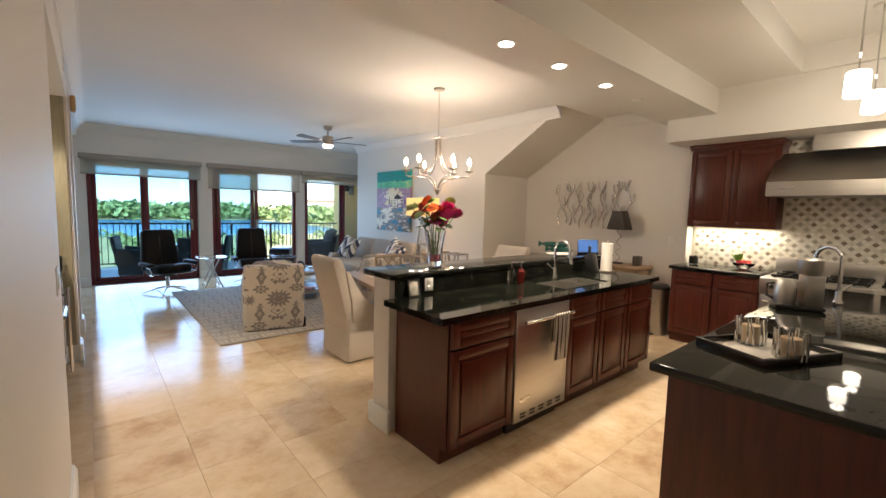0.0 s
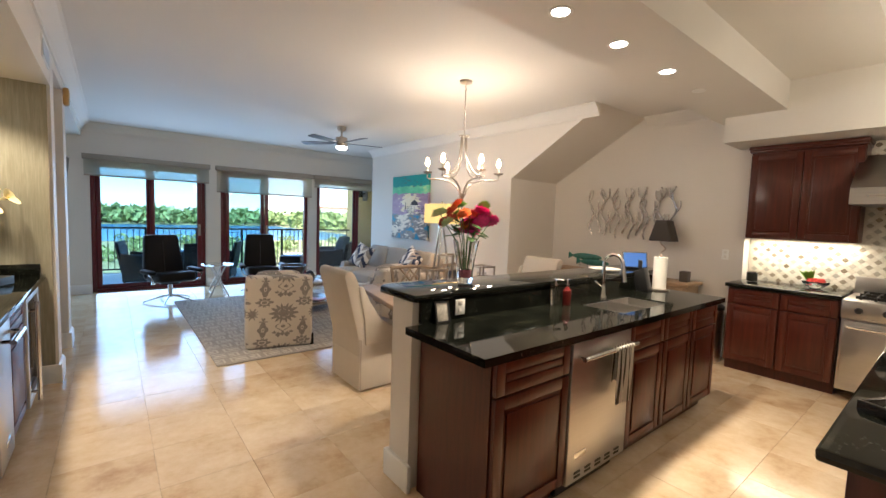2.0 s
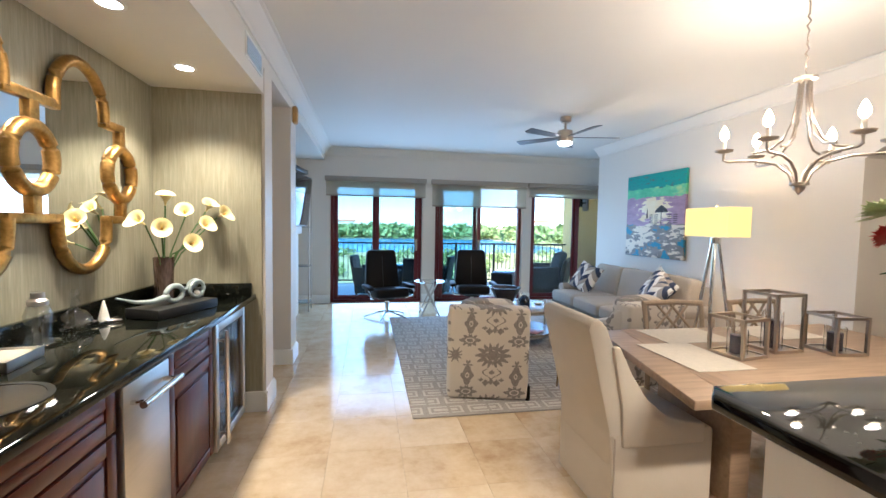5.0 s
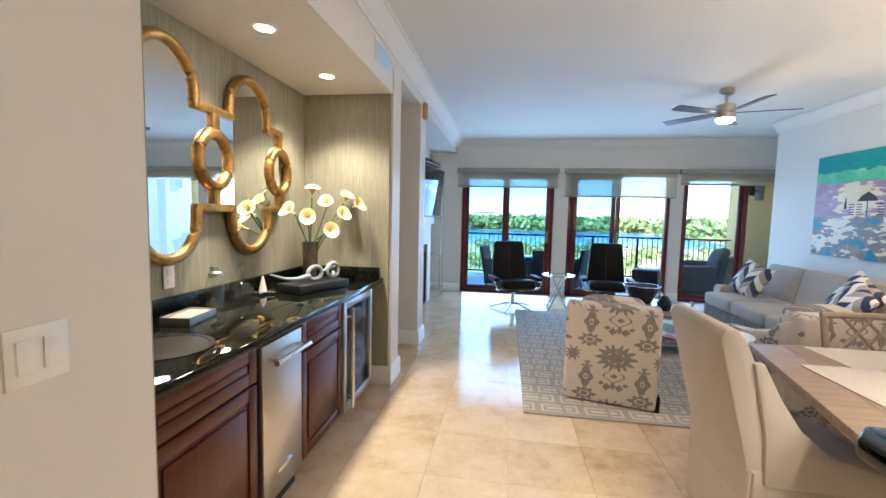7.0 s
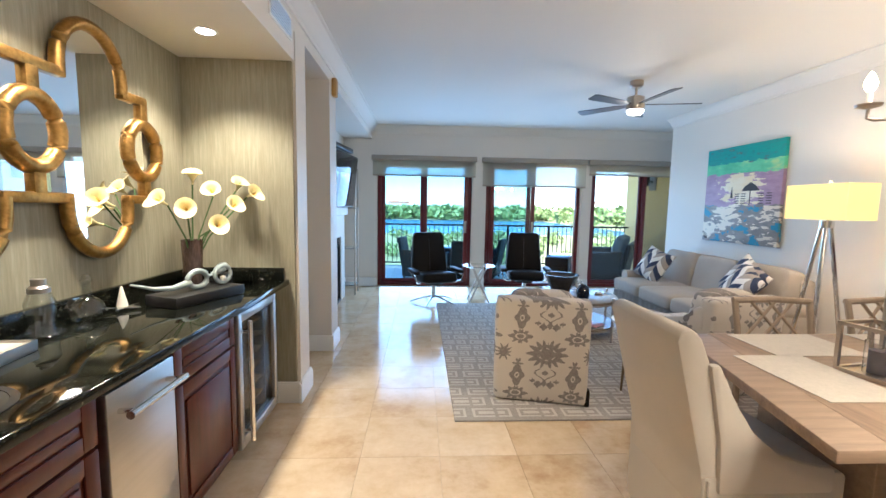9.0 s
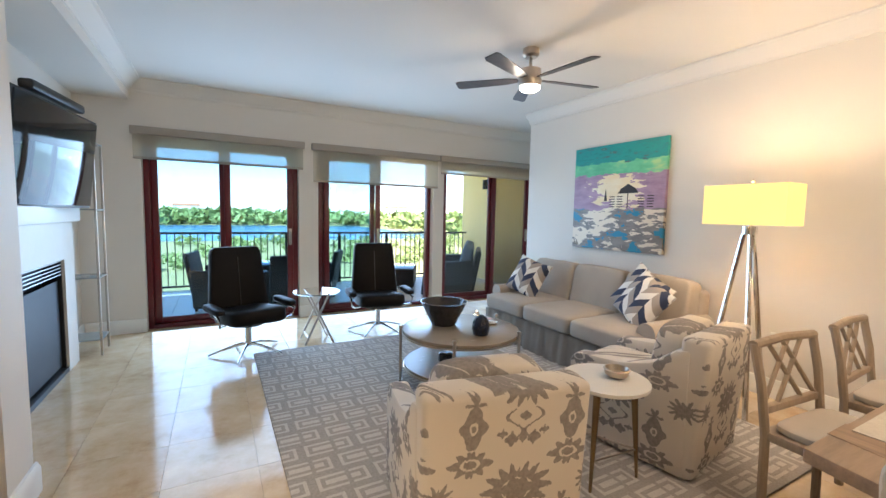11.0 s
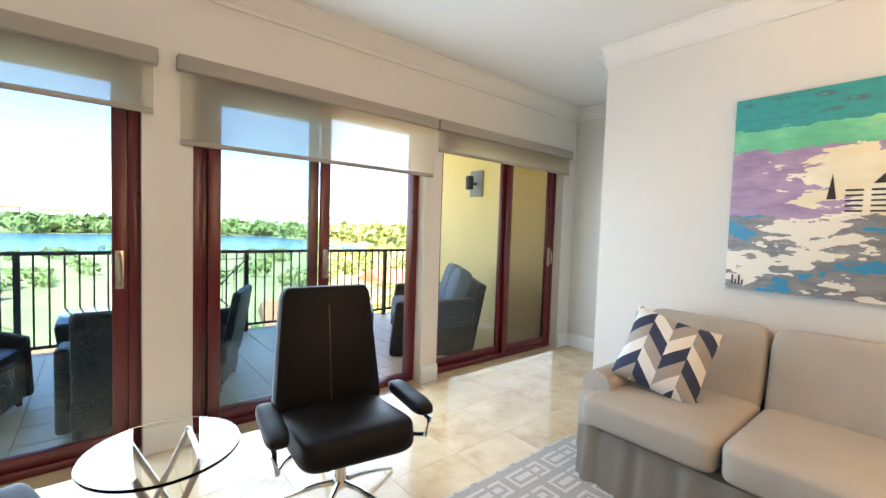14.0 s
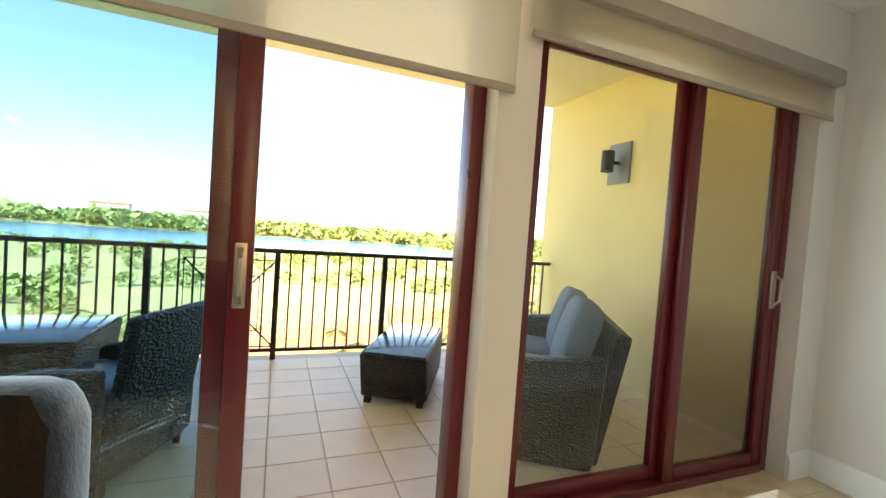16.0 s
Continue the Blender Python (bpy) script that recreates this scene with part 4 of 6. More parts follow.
part("skirt", skirt_sheet(6.37, 8.43, 3.92, 0.02, 0.31), TAUPE, so)
for k in range(3):
    y = 6.72 + k * 0.68
    part("seat_cushion", moved(puff(0.76, 0.675, 0.19, 0.16, 0.34, 40, 22, seed=k), T(4.27, y, 0.40)), TAUPE, so)
    part("back_cushion", moved(puff(0.22, 0.67, 0.52, 0.24, 0.28, 40, 22, seed=k + 5), pose(4.72, y, 0.64, 0, 12, 0)), TAUPE, so)
part("back_frame", box(4.78, 6.36, 0.1, 4.95, 8.44, 0.80, 0.05, 3), TAUPE, so)
for y0 in (6.30, 8.34):
    part("arm", join(moved(box(-0.10, 0, 0.10, 0.86, 0.15, 0.46, 0.03), T(4.08, y0, 0)), moved(cyl(0.085, 0.085, -0.42, 0.40, 20), pose(4.48, y0 + 0.075, 0.50, 0, 90, 0))), TAUPE, so)


def square_pillow(w, thick, n=18, seed=0):
    """A square cushion with a knife edge and drawn-out corners, flat in xy about its centre."""
    bm = bmesh.new()
    sheets = []
    for side in (1, -1):
        g = []
        for i in range(n + 1):
            row = []
            for j in range(n + 1):
                u, v = 2 * i / n - 1, 2 * j / n - 1
                pinch_u, pinch_v = 1 - 0.09 * (1 - v * v), 1 - 0.09 * (1 - u * u)
                h = thick / 2 * ((1 - u * u) * (1 - v * v)) ** 0.42
                h *= 1 + 0.16 * noise.noise(Vector((u * 2.2 + seed, v * 2.2, side * 3.0)))
                row.append(bm.verts.new((u * pinch_u * w / 2, v * pinch_v * w / 2, side * h)))
            g.append(row)
        sheets.append(g)
        for i in range(n):
            for j in range(n):
                q = (g[i][j], g[i + 1][j], g[i + 1][j + 1], g[i][j + 1])
                bm.faces.new(q if side > 0 else q[::-1])
    bmesh.ops.remove_doubles(bm, verts=bm.verts[:], dist=1e-4)
    return bm


def pillow(m, label):
    c = thing("throw_pillow", m, label, "pillow", "chevron pillows")
    part("cover", square_pillow(0.47, 0.18), CHEV, c)
    return c


pl = pillow(pose(4.33, 8.15, 0.70, 62, 14, -78), "navy, taupe and cream chevron throw pillow")
copy_thing(pl, pose(4.40, 6.66, 0.68, 62, 25, -110))
pb = thing("throw_pillow", pose(4.52, 6.76, 0.72, 70, 30, -95), "cream chevron throw pillow behind another", "pillow", "chevron pillows")
part("cover", square_pillow(0.46, 0.17, seed=5), CHEV, pb)

pt = thing("painting", T(4.925, 7.45, 1.66), "large unframed seaside painting of umbrellas and chairs", "painting")
part("canvas", box(0, -0.595, -0.59, 0.042, 0.595, 0.59, 0.003), CANVAS, pt)
INK = plain("dark_paint", (0.03, 0.022, 0.02), 0.6)
def umb(y, z, r, h):
    return join(prism([(y - r, z), (y - r * 0.7, z + 0.05), (y, z + 0.10), (y + r * 0.7, z + 0.05), (y + r, z)], "x", -0.003, 0.001), box(-0.003, y - 0.005, z - h, 0.001, y + 0.005, z))
part("painted_umbrella", umb(-0.17, 0.04, 0.13, 0.16), INK, pt)
part("painted_umbrella", prism([(0.10, -0.04), (0.14, -0.04), (0.12, 0.10)], "x", -0.003, 0.001), INK, pt)
for y in (0.03, -0.07, -0.33, -0.44):
    part("painted_chair", join(*[box(-0.003, y - 0.035, -0.11 + k * 0.028, 0.001, y + 0.035, -0.10 + k * 0.028) for k in range(5)]), INK, pt)
part("signature", join(*[box(-0.003, 0.50 + k * 0.018, -0.56, 0.001, 0.508 + k * 0.018, -0.56 + 0.03 * (1 + k % 2)) for k in range(4)]), INK, pt)

# round two-tier coffee table
ct = thing("coffee_table", T(2.86, 7.28, 0.014), "round two tier coffee table with metal posts", "coffee table")
LAC = plain("greige_lacquer", (0.28, 0.225, 0.165), 0.25, var=0.05, scale=6, stretch=(1, 6, 1))
part("top", lathe([(0, 0.415), (0.49, 0.415), (0.5, 0.42), (0.5, 0.445), (0.49, 0.45), (0, 0.45)], 56), LAC, ct)
part("top_band", lathe([(0.485, 0.405), (0.505, 0.405), (0.505, 0.418), (0.485, 0.418)], 56, ring=True), NICKEL, ct)
part("lower_shelf", lathe([(0, 0.13), (0.48, 0.13), (0.48, 0.155), (0, 0.155)], 56), LAC, ct)
part("shelf_band", lathe([(0.475, 0.12), (0.492, 0.12), (0.492, 0.135), (0.475, 0.135)], 56, ring=True), NICKEL, ct)
for k in range(5):
    a = radians(162 + 72 * k)
    part("post", join(cyl(0.013, 0.013, 0.0, 0.47, 12, 0.515 * math.cos(a), 0.515 * math.sin(a)), cyl(0.02, 0.016, 0.47, 0.485, 12, 0.515 * math.cos(a), 0.515 * math.sin(a)), cyl(0.012, 0.022, 0.0, 0.02, 12, 0.515 * math.cos(a), 0.515 * math.sin(a))), NICKEL, ct)
bw = thing("decorative_bowl", T(2.78, 7.44, 0.464), "large dark glazed bowl on the coffee table", "bowl")
GLAZE = plain("dark_glaze", (0.035, 0.032, 0.034), 0.16, var=0.4, scale=9, bump=0.1, fine=40)
part("body", lathe([(0, 0.0), (0.105, 0.0), (0.115, 0.02), (0.165, 0.12), (0.205, 0.20), (0.21, 0.205), (0.20, 0.205), (0.155, 0.12), (0.10, 0.03), (0, 0.022)], 40), GLAZE, bw)
eg = thing("glass_sculpture", T(2.88, 7.0, 0.464), "dark iridescent egg shaped art glass", "sculpture")
part("body", lathe([(0.03, 0.0), (0.06, 0.01), (0.072, 0.06), (0.066, 0.11), (0.045, 0.15), (0.015, 0.17), (0, 0.172)], 28), plain("dark_art_glass", (0.010, 0.014, 0.03), 0.05, var=0.9, scale=14, bump=0.0), eg)
bk = thing("magazine_stack", T(2.95, 6.98, 0.170), "small stack of magazines on the lower shelf", "magazines")
for k, (c, r) in enumerate((((0.5, 0.5, 0.5), 10), ((0.12, 0.12, 0.13), 24), ((0.65, 0.35, 0.42), 40))):
    part("magazine", moved(box(-0.10, -0.14, 0.012 * k, 0.10, 0.14, 0.012 * k + 0.010, 0.002), pose(0, 0, 0, 0, 0, r)), plain("magazine_cover", c, 0.3, var=0.3, scale=10), bk)
dk = thing("small_dark_pot", T(2.72, 7.28, 0.170), "small dark pot on the lower shelf", "pot")
part("body", lathe([(0.05, 0), (0.065, 0.03), (0.06, 0.08), (0.04, 0.09), (0, 0.085)], 24), GLAZE, dk)


cst = thing("coaster_dish", pose(3.18, 7.27, 0.464, 0, 0, 25), "small silver coaster dish on the coffee table", "dish")
part("dish", lathe([(0, 0), (0.045, 0), (0.055, 0.012), (0.052, 0.016), (0.04, 0.006), (0, 0.005)], 24), CHROME, cst)
part("coaster", box(-0.03, -0.03, 0.006, 0.03, 0.03, 0.022, 0.003), MARBLE, cst)
for k in range(3):
    a = 2.0 + 0.5 * k
    part("glass_leaf", tube([(0.01 * math.cos(a), 0.01 * math.sin(a), 0.16), (0.04 * math.cos(a), 0.04 * math.sin(a), 0.195 - 0.01 * k), (0.07 * math.cos(a), 0.07 * math.sin(a), 0.20 - 0.012 * k)], 0.008, 8, r_end=0.002), CHROME, eg)


# reclining chairs
def lounge(m, label):
    c = thing("recliner_chair", m, label, "recliner", "black recliners")
    for a in [radians(90 + 72 * k) for k in range(5)]:
        part("base_leg", tube([(0, 0, 0.10), (0.12 * math.cos(a), 0.12 * math.sin(a), 0.085), (0.25 * math.cos(a), 0.25 * math.sin(a), 0.05), (0.36 * math.cos(a), 0.36 * math.sin(a), 0.012)], 0.016, 8, r_end=0.009), CHROME, c)
    part("column", cyl(0.03, 0.03, 0.07, 0.30, 16), CHROME, c, "polished chrome column")
    part("swivel_plate", cyl(0.14, 0.14, 0.29, 0.32, 20), BLACK, c)
    part("seat", moved(puff(0.54, 0.56, 0.17, 0.3, 0.45), pose(0, -0.06, 0.40, -6, 0, 0)), LEATHER, c)
    bk2 = prism([(-0.27, 0.0), (0.27, 0.0), (0.29, 0.10), (0.245, 0.66), (0.22, 0.71), (-0.22, 0.71), (-0.245, 0.66), (-0.29, 0.10)], "y", -0.05, 0.06, 0.03)
    b = part("backrest", moved(bk2, pose(0, 0.20, 0.35, -9, 0, 0)), LEATHER, c)
    part("seam", moved(box(-0.003, -0.056, 0.06, 0.003, -0.048, 0.60), pose(0, 0.20, 0.35, -9, 0, 0)), BLACK, b)
    for s in (-1, 1):
        arm = part("arm", moved(puff(0.10, 0.40, 0.07, 0.5, 0.6), T(s * 0.34, -0.08, 0.50)), LEATHER, c)
        part("arm_frame", tube([(s * 0.32, 0.12, 0.485), (s * 0.35, -0.12, 0.47), (s * 0.36, -0.26, 0.45), (s * 0.345, -0.25, 0.37), (s * 0.30, -0.12, 0.325), (s * 0.22, 0.0, 0.305)], 0.013, 8), CHROME, arm)
    return c


l1 = lounge(pose(1.29, 8.80, 0, 0, 0, 18), "black leather swivel recliner with chrome star base")
copy_thing(l1, pose(2.74, 9.03, 0, 0, 0, -8))

stb = thing("folding_side_table", T(1.99, 8.93, 0), "round glass side table on crossed metal legs", "side table")
part("glass_top", lathe([(0, 0.545), (0.25, 0.545), (0.252, 0.55), (0.25, 0.557), (0, 0.557)], 44), CLEAR, stb)
for s in (-1, 1):
    part("leg", tube([(-0.15, s * 0.14, 0.0), (0.10, s * 0.14, 0.54)], 0.012, 8), NICKEL, stb)
    part("leg", tube([(0.15, s * 0.15, 0.0), (-0.10, s * 0.15, 0.54)], 0.012, 8), NICKEL, stb)
for x, z in ((-0.115, 0.075), (0.115, 0.075), (0.10, 0.53), (-0.10, 0.53)):
    part("stretcher", tube([(x, -0.14, z), (x, 0.14, z)], 0.010, 8), NICKEL, stb)

et = thing("tripod_end_table", T(2.87, 5.77, 0.014), "white topped end table on three tapered metal legs", "end table")
part("top", lathe([(0, 0.525), (0.215, 0.525), (0.225, 0.532), (0.225, 0.548), (0, 0.55)], 40), MARBLE, et)
for k in range(3):
    a = radians(205 + 120 * k)
    part("leg", tube([(0.19 * math.cos(a), 0.19 * math.sin(a), 0.0), (0.15 * math.cos(a), 0.15 * math.sin(a), 0.525)], 0.008, 10, r_end=0.02), plain("aged_brass", (0.26, 0.18, 0.10), 0.35, 1.0), et)
for k in range(3):
    a, b = radians(205 + 120 * k), radians(325 + 120 * k)
    part("stretcher", tube([(0.178 * math.cos(a), 0.178 * math.sin(a), 0.16), (0.178 * math.cos(b), 0.178 * math.sin(b), 0.16)], 0.006, 8), NICKEL, et)
tb = thing("trinket_bowl", T(2.93, 5.75, 0.566), "small bronze bowl on the end table", "bowl")
part("body", lathe([(0.035, 0), (0.06, 0.015), (0.07, 0.045), (0.062, 0.05), (0.05, 0.02), (0, 0.012)], 24), NICKEL, tb)

# floor lamp
fl = thing("floor_lamp", T(4.47, 5.88, 0), "chrome tripod floor lamp with lit rectangular shade", "floor lamp")
SHADE = Nodes("lit_cream_shade")
SHADE = SHADE.done((0.62, 0.46, 0.20), 0.9, 0, Emission_Color=(1.0, 0.60, 0.15, 1), Emission_Strength=0.33)
part("shade", join(box(-0.13, -0.27, 1.40, -0.125, 0.27, 1.69), box(0.125, -0.27, 1.40, 0.13, 0.27, 1.69), box(-0.125, -0.27, 1.40, 0.125, -0.265, 1.69), box(-0.125, 0.265, 1.40, 0.125, 0.27, 1.69)), SHADE, fl, "cream fabric shade, lit from inside")
for k in range(3):
    a = radians(100 + 120 * k)
    part("leg", tube([(0.24 * math.cos(a), 0.24 * math.sin(a), 0.0), (0.03 * math.cos(a), 0.03 * math.sin(a), 1.36)], 0.02, 8, r_end=0.016), CHROME, fl)
part("socket", join(cyl(0.05, 0.05, 1.33, 1.39, 20), cyl(0.012, 0.012, 1.39, 1.70, 10)), CHROME, fl)
part("finial", lathe([(0.006, 1.70), (0.014, 1.715), (0, 1.735)], 12), CHROME, fl)
lamp("floor_lamp_bulb", "POINT", T(4.47, 5.88, 1.58), 9, WARM, 0.06)

# ceiling fan
fan = thing("ceiling_fan", T(3.42, 7.155, 0), "bronze ceiling fan with five dark blades and light", "ceiling fan")
BLADE = wood("fan_blade_wood", (0.045, 0.035, 0.03), 0.4)
part("canopy", lathe([(0, CZ), (0.07, CZ), (0.07, CZ - 0.05), (0.05, CZ - 0.07), (0, CZ - 0.07)], 28), NICKEL, fan)
part("down_rod", cyl(0.014, 0.014, 2.66, 2.80, 12), NICKEL, fan)
part("motor", lathe([(0.03, 2.70), (0.09, 2.68), (0.095, 2.60), (0.10, 2.575), (0.085, 2.54), (0, 2.54)][::-1], 32), NICKEL, fan)
part("light_bowl", lathe([(0, 2.495), (0.06, 2.50), (0.085, 2.52), (0.087, 2.54), (0, 2.541)], 28), glowing("lit_opal_glass", (1.0, 0.9, 0.72), 5), fan)
for k in range(5):
    a = 72 * k - 12
    part("blade", moved(prism([(0.10, -0.025), (0.20, -0.05), (0.62, -0.065), (0.655, -0.05), (0.655, 0.05), (0.62, 0.06), (0.20, 0.045), (0.10, 0.025)], "z", -0.004, 0.004), pose(0, 0, 2.60, 0, 0, a) @ pose(0, 0, 0, 11, 0, 0)), BLADE, fan)
lamp("fan_bulb", "POINT", T(3.42, 7.155, 2.46), 3.5, (1.0, 0.82, 0.58), 0.08)

# chandelier
ch = thing("chandelier", T(3.37, 4.175, 0), "six arm nickel chandelier with lit candle bulbs", "chandelier")
part("canopy", lathe([(0, CZ), (0.065, CZ), (0.06, CZ - 0.02), (0.02, CZ - 0.03), (0, CZ - 0.03)], 24), NICKEL, ch)
part("chain", tube([(0.006 * (-1) ** k, 0.006 * math.sin(k * 2.2), CZ - 0.03 - k * 0.025) for k in range(22)], 0.005, 6), NICKEL, ch)
part("collar", lathe([(0, 2.32), (0.055, 2.315), (0.05, 2.30), (0.02, 2.29), (0, 2.29)][::-1], 24), NICKEL, ch)
part("hub", lathe([(0, 1.665), (0.012, 1.68), (0.028, 1.70), (0.03, 1.715), (0.045, 1.72), (0.045, 1.735), (0, 1.745)], 24), NICKEL, ch)
for k in range(6):
    a = 2 * math.pi * k / 6 + 0.3
    c, s = math.cos(a), math.sin(a)
    part("stem", tube([(r * c, r * s, z) for r, z in ((0.025, 2.30), (0.03, 2.20), (0.045, 2.08), (0.085, 1.98), (0.14, 1.93), (0.22, 1.915))], 0.007, 8), NICKEL, ch)
    arm = part("arm", tube([(r * c, r * s, z) for r, z in ((0.03, 1.73), (0.05, 1.79), (0.11, 1.845), (0.21, 1.872), (0.34, 1.875), (0.36, 1.885), (0.36, 1.925))], 0.008, 8), NICKEL, ch)
    part("bobeche", lathe([(0.012, 1.925), (0.045, 1.935), (0.05, 1.945), (0.02, 1.945), (0, 1.944)], 18, 0.36 * c, 0.36 * s), NICKEL, arm)
    part("candle", cyl(0.012, 0.012, 1.944, 2.0, 12, 0.36 * c, 0.36 * s), MARBLE, arm)
    part("bulb", lathe([(0.008, 2.0), (0.022, 2.02), (0.024, 2.04), (0.012, 2.075), (0, 2.09)], 14, 0.36 * c, 0.36 * s), BULB, arm)
    lamp("candle_glow", "POINT", T(3.37 + 0.36 * c, 4.175 + 0.36 * s, 2.10), 2.8, WARM, 0.03)

# ---- dining ----
dt = thing("dining_table", T(0, 0, 0), "weathered oak dining table with trestle base", "dining table")
part("top", prism([(2.31, 3.67), (4.42, 3.67), (4.42, 4.80), (2.55, 4.80)], "z", 0.715, 0.76, 0.008), OAK, dt)
part("top_border", prism([(2.50, 3.67), (2.64, 3.67), (2.86, 4.80), (2.72, 4.80)], "z", 0.7605, 0.7615), wood("oak_border", (0.26, 0.17, 0.105), 0.5, 1, "y"), dt)
part("apron", box(2.62, 3.85, 0.63, 4.25, 4.62, 0.715), OAK, dt)
for x in (2.85, 4.0):
    part("trestle", join(box(x - 0.06, 3.95, 0.06, x + 0.06, 4.5, 0.63, 0.01), box(x - 0.08, 3.85, 0, x + 0.08, 4.6, 0.06, 0.01)), OAK, dt)
MATT = plain("woven_placemat", (0.55, 0.49, 0.40), 0.9, var=0.08, scale=40, bump=0.4, fine=160)
pmts = [(2.76, 4.20, 90, 0.0), (3.05, 4.60, 0, 0), (3.75, 4.60, 0, 0)]
for i, (x, y, r, _) in enumerate(pmts):
    solid("placemat", prism([(-0.24, -0.17), (0.24, -0.17), (0.24, 0.17), (-0.24, 0.17)], "z", 0.762, 0.765), MATT, "woven cream placemat on the dining table", "placemat", group="placemats", m=pose(x, y, 0, 0, 0, r))


def slip_chair(m, label):
    """Chair in a floor-length cover; faces +x from its back at x = 0."""
    c = thing("slipcovered_dining_chair", m, label, "chair", "slipcovered chairs")
    prof = [(0.0, 0.02), (0.56, 0.02), (0.56, 0.46), (0.54, 0.475), (0.16, 0.475), (0.10, 0.49), (0.10, 0.47), (0.0, 0.46)]
    part("seat_skirt", prism(prof, "y", -0.27, 0.27, 0.02), LINEN, c)
    side = [(-0.005, 0.30), (0.11, 0.30), (0.11, 0.55), (0.03, 0.82), (-0.04, 0.99), (-0.08, 1.03), (-0.13, 1.02), (-0.14, 0.98), (-0.07, 0.70), (-0.01, 0.46)]
    part("backrest", prism(side, "y", -0.265, 0.265, 0.022), LINEN, c)
    for s in (-1, 1):
        wing = [(0.05, 0.40), (0.50, 0.40), (0.50, 0.50), (0.40, 0.515), (0.28, 0.55), (0.17, 0.64), (0.09, 0.76), (0.02, 0.90), (-0.02, 0.90), (0.04, 0.6)]
        part("side_wing", prism(wing, "y", 0.245 if s > 0 else -0.285, 0.285 if s > 0 else -0.245, 0.014), LINEN, c)
        part("skirt_pleat", box(-0.01 + 0.02, s * 0.273 - 0.004, 0.02, 0.016, s * 0.273 + 0.004, 0.45), TAUPE, c)
        part("foot", cyl(0.015, 0.02, 0, 0.03, 10, 0.50, s * 0.22), OAK, c)
        part("foot", cyl(0.015, 0.02, 0, 0.03, 10, 0.05, s * 0.22), OAK, c)
    return c


s1 = slip_chair(pose(2.15, 4.25, 0, 0, 0, 0), "cream linen slipcovered dining chair at the table end")
copy_thing(s1, pose(4.75, 4.25, 0, 0, 0, 180))


def x_chair(m, label):
    """Wooden chair with an arched lattice back; back at y = 0, faces -y."""
    c = thing("lattice_back_chair", m, label, "chair", "wooden dining chairs")
    for s in (-1, 1):
        part("back_post", tube([(s * 0.24, -0.03, 0.0), (s * 0.24, -0.02, 0.45), (s * 0.245, 0.01, 0.68), (s * 0.25, 0.05, 0.86)], 0.02, 8), OAKP, c)
        part("front_leg", box(s * 0.22 - 0.02, -0.47, 0, s * 0.22 + 0.02, -0.43, 0.43, 0.004), OAKP, c)
    part("top_rail", tube([(-0.26, 0.05, 0.855), (0, 0.06, 0.865), (0.26, 0.05, 0.855)], 0.022, 8), OAKP, c)
    part("low_rail", box(-0.23, -0.01, 0.54, 0.23, 0.02, 0.575, 0.004), OAKP, c)
    for x0, x1 in ((-0.22, 0.02), (-0.10, 0.14), (0.22, -0.02), (0.10, -0.14)):
        part("lattice_slat", tube([(x0 + (x1 - x0) * t, 0.01 + 0.04 * t, 0.57 + 0.28 * t - 0.05 * math.sin(math.pi * t) * 0) for t in (0, 0.25, 0.5, 0.75, 1)], 0.011, 6), OAKP, c)
    part("seat", box(-0.25, -0.48, 0.43, 0.25, 0.0, 0.475, 0.012), OAKP, c)
    part("cushion", moved(puff(0.46, 0.44, 0.06, 0.3, 0.5), T(0, -0.25, 0.495)), LINEN, c)
    return c


x1 = x_chair(pose(3.46, 5.17, 0, 0, 0, -4), "pale oak lattice back dining chair")
copy_thing(x1, pose(4.24, 5.17, 0, 0, 0, 3))
copy_thing(x1, pose(3.15, 3.36, 0, 0, 0, 180))
copy_thing(x1, pose(3.95, 3.36, 0, 0, 0, 180))


def lantern(m, w, h, label):
    c = thing("candle_lantern", m, label, "lantern", "table lanterns")
    r = w / 2
    part("frame", join(*[box(sx * r - 0.008, sy * r - 0.008, 0, sx * r + 0.008, sy * r + 0.008, h) for sx in (-1, 1) for sy in (-1, 1)],
                       *[box(-r, sy * r - 0.008, z, r, sy * r + 0.008, z + 0.016) for sy in (-1, 1) for z in (0, h - 0.016)],
                       *[box(sx * r - 0.008, -r, z, sx * r + 0.008, r, z + 0.016) for sx in (-1, 1) for z in (0, h - 0.016)]), NICKEL, c)
    part("base_plate", box(-r, -r, 0.0, r, r, 0.008), NICKEL, c)
    part("glass_cylinder", lathe([(w * 0.27, 0.009), (w * 0.27, h * 0.66), (w * 0.255, h * 0.66), (w * 0.255, 0.009)], 28, ring=True), CLEAR, c)
    part("candle", lathe([(w * 0.19, 0.009), (w * 0.19, h * 0.5), (w * 0.17, h * 0.51), (0, h * 0.5)], 24), plain("mauve_wax", (0.10, 0.085, 0.11), 0.5), c)
    return c


lantern(pose(3.05, 4.20, 0.762, 0, 0, 10), 0.19, 0.22, "low open metal candle lantern on the table")
lantern(pose(3.37, 4.28, 0.762, 0, 0, 4), 0.20, 0.34, "tall open metal candle lantern on the table")
lantern(pose(3.70, 4.18, 0.762, 0, 0, -6), 0.19, 0.22, "low open metal candle lantern on the table")


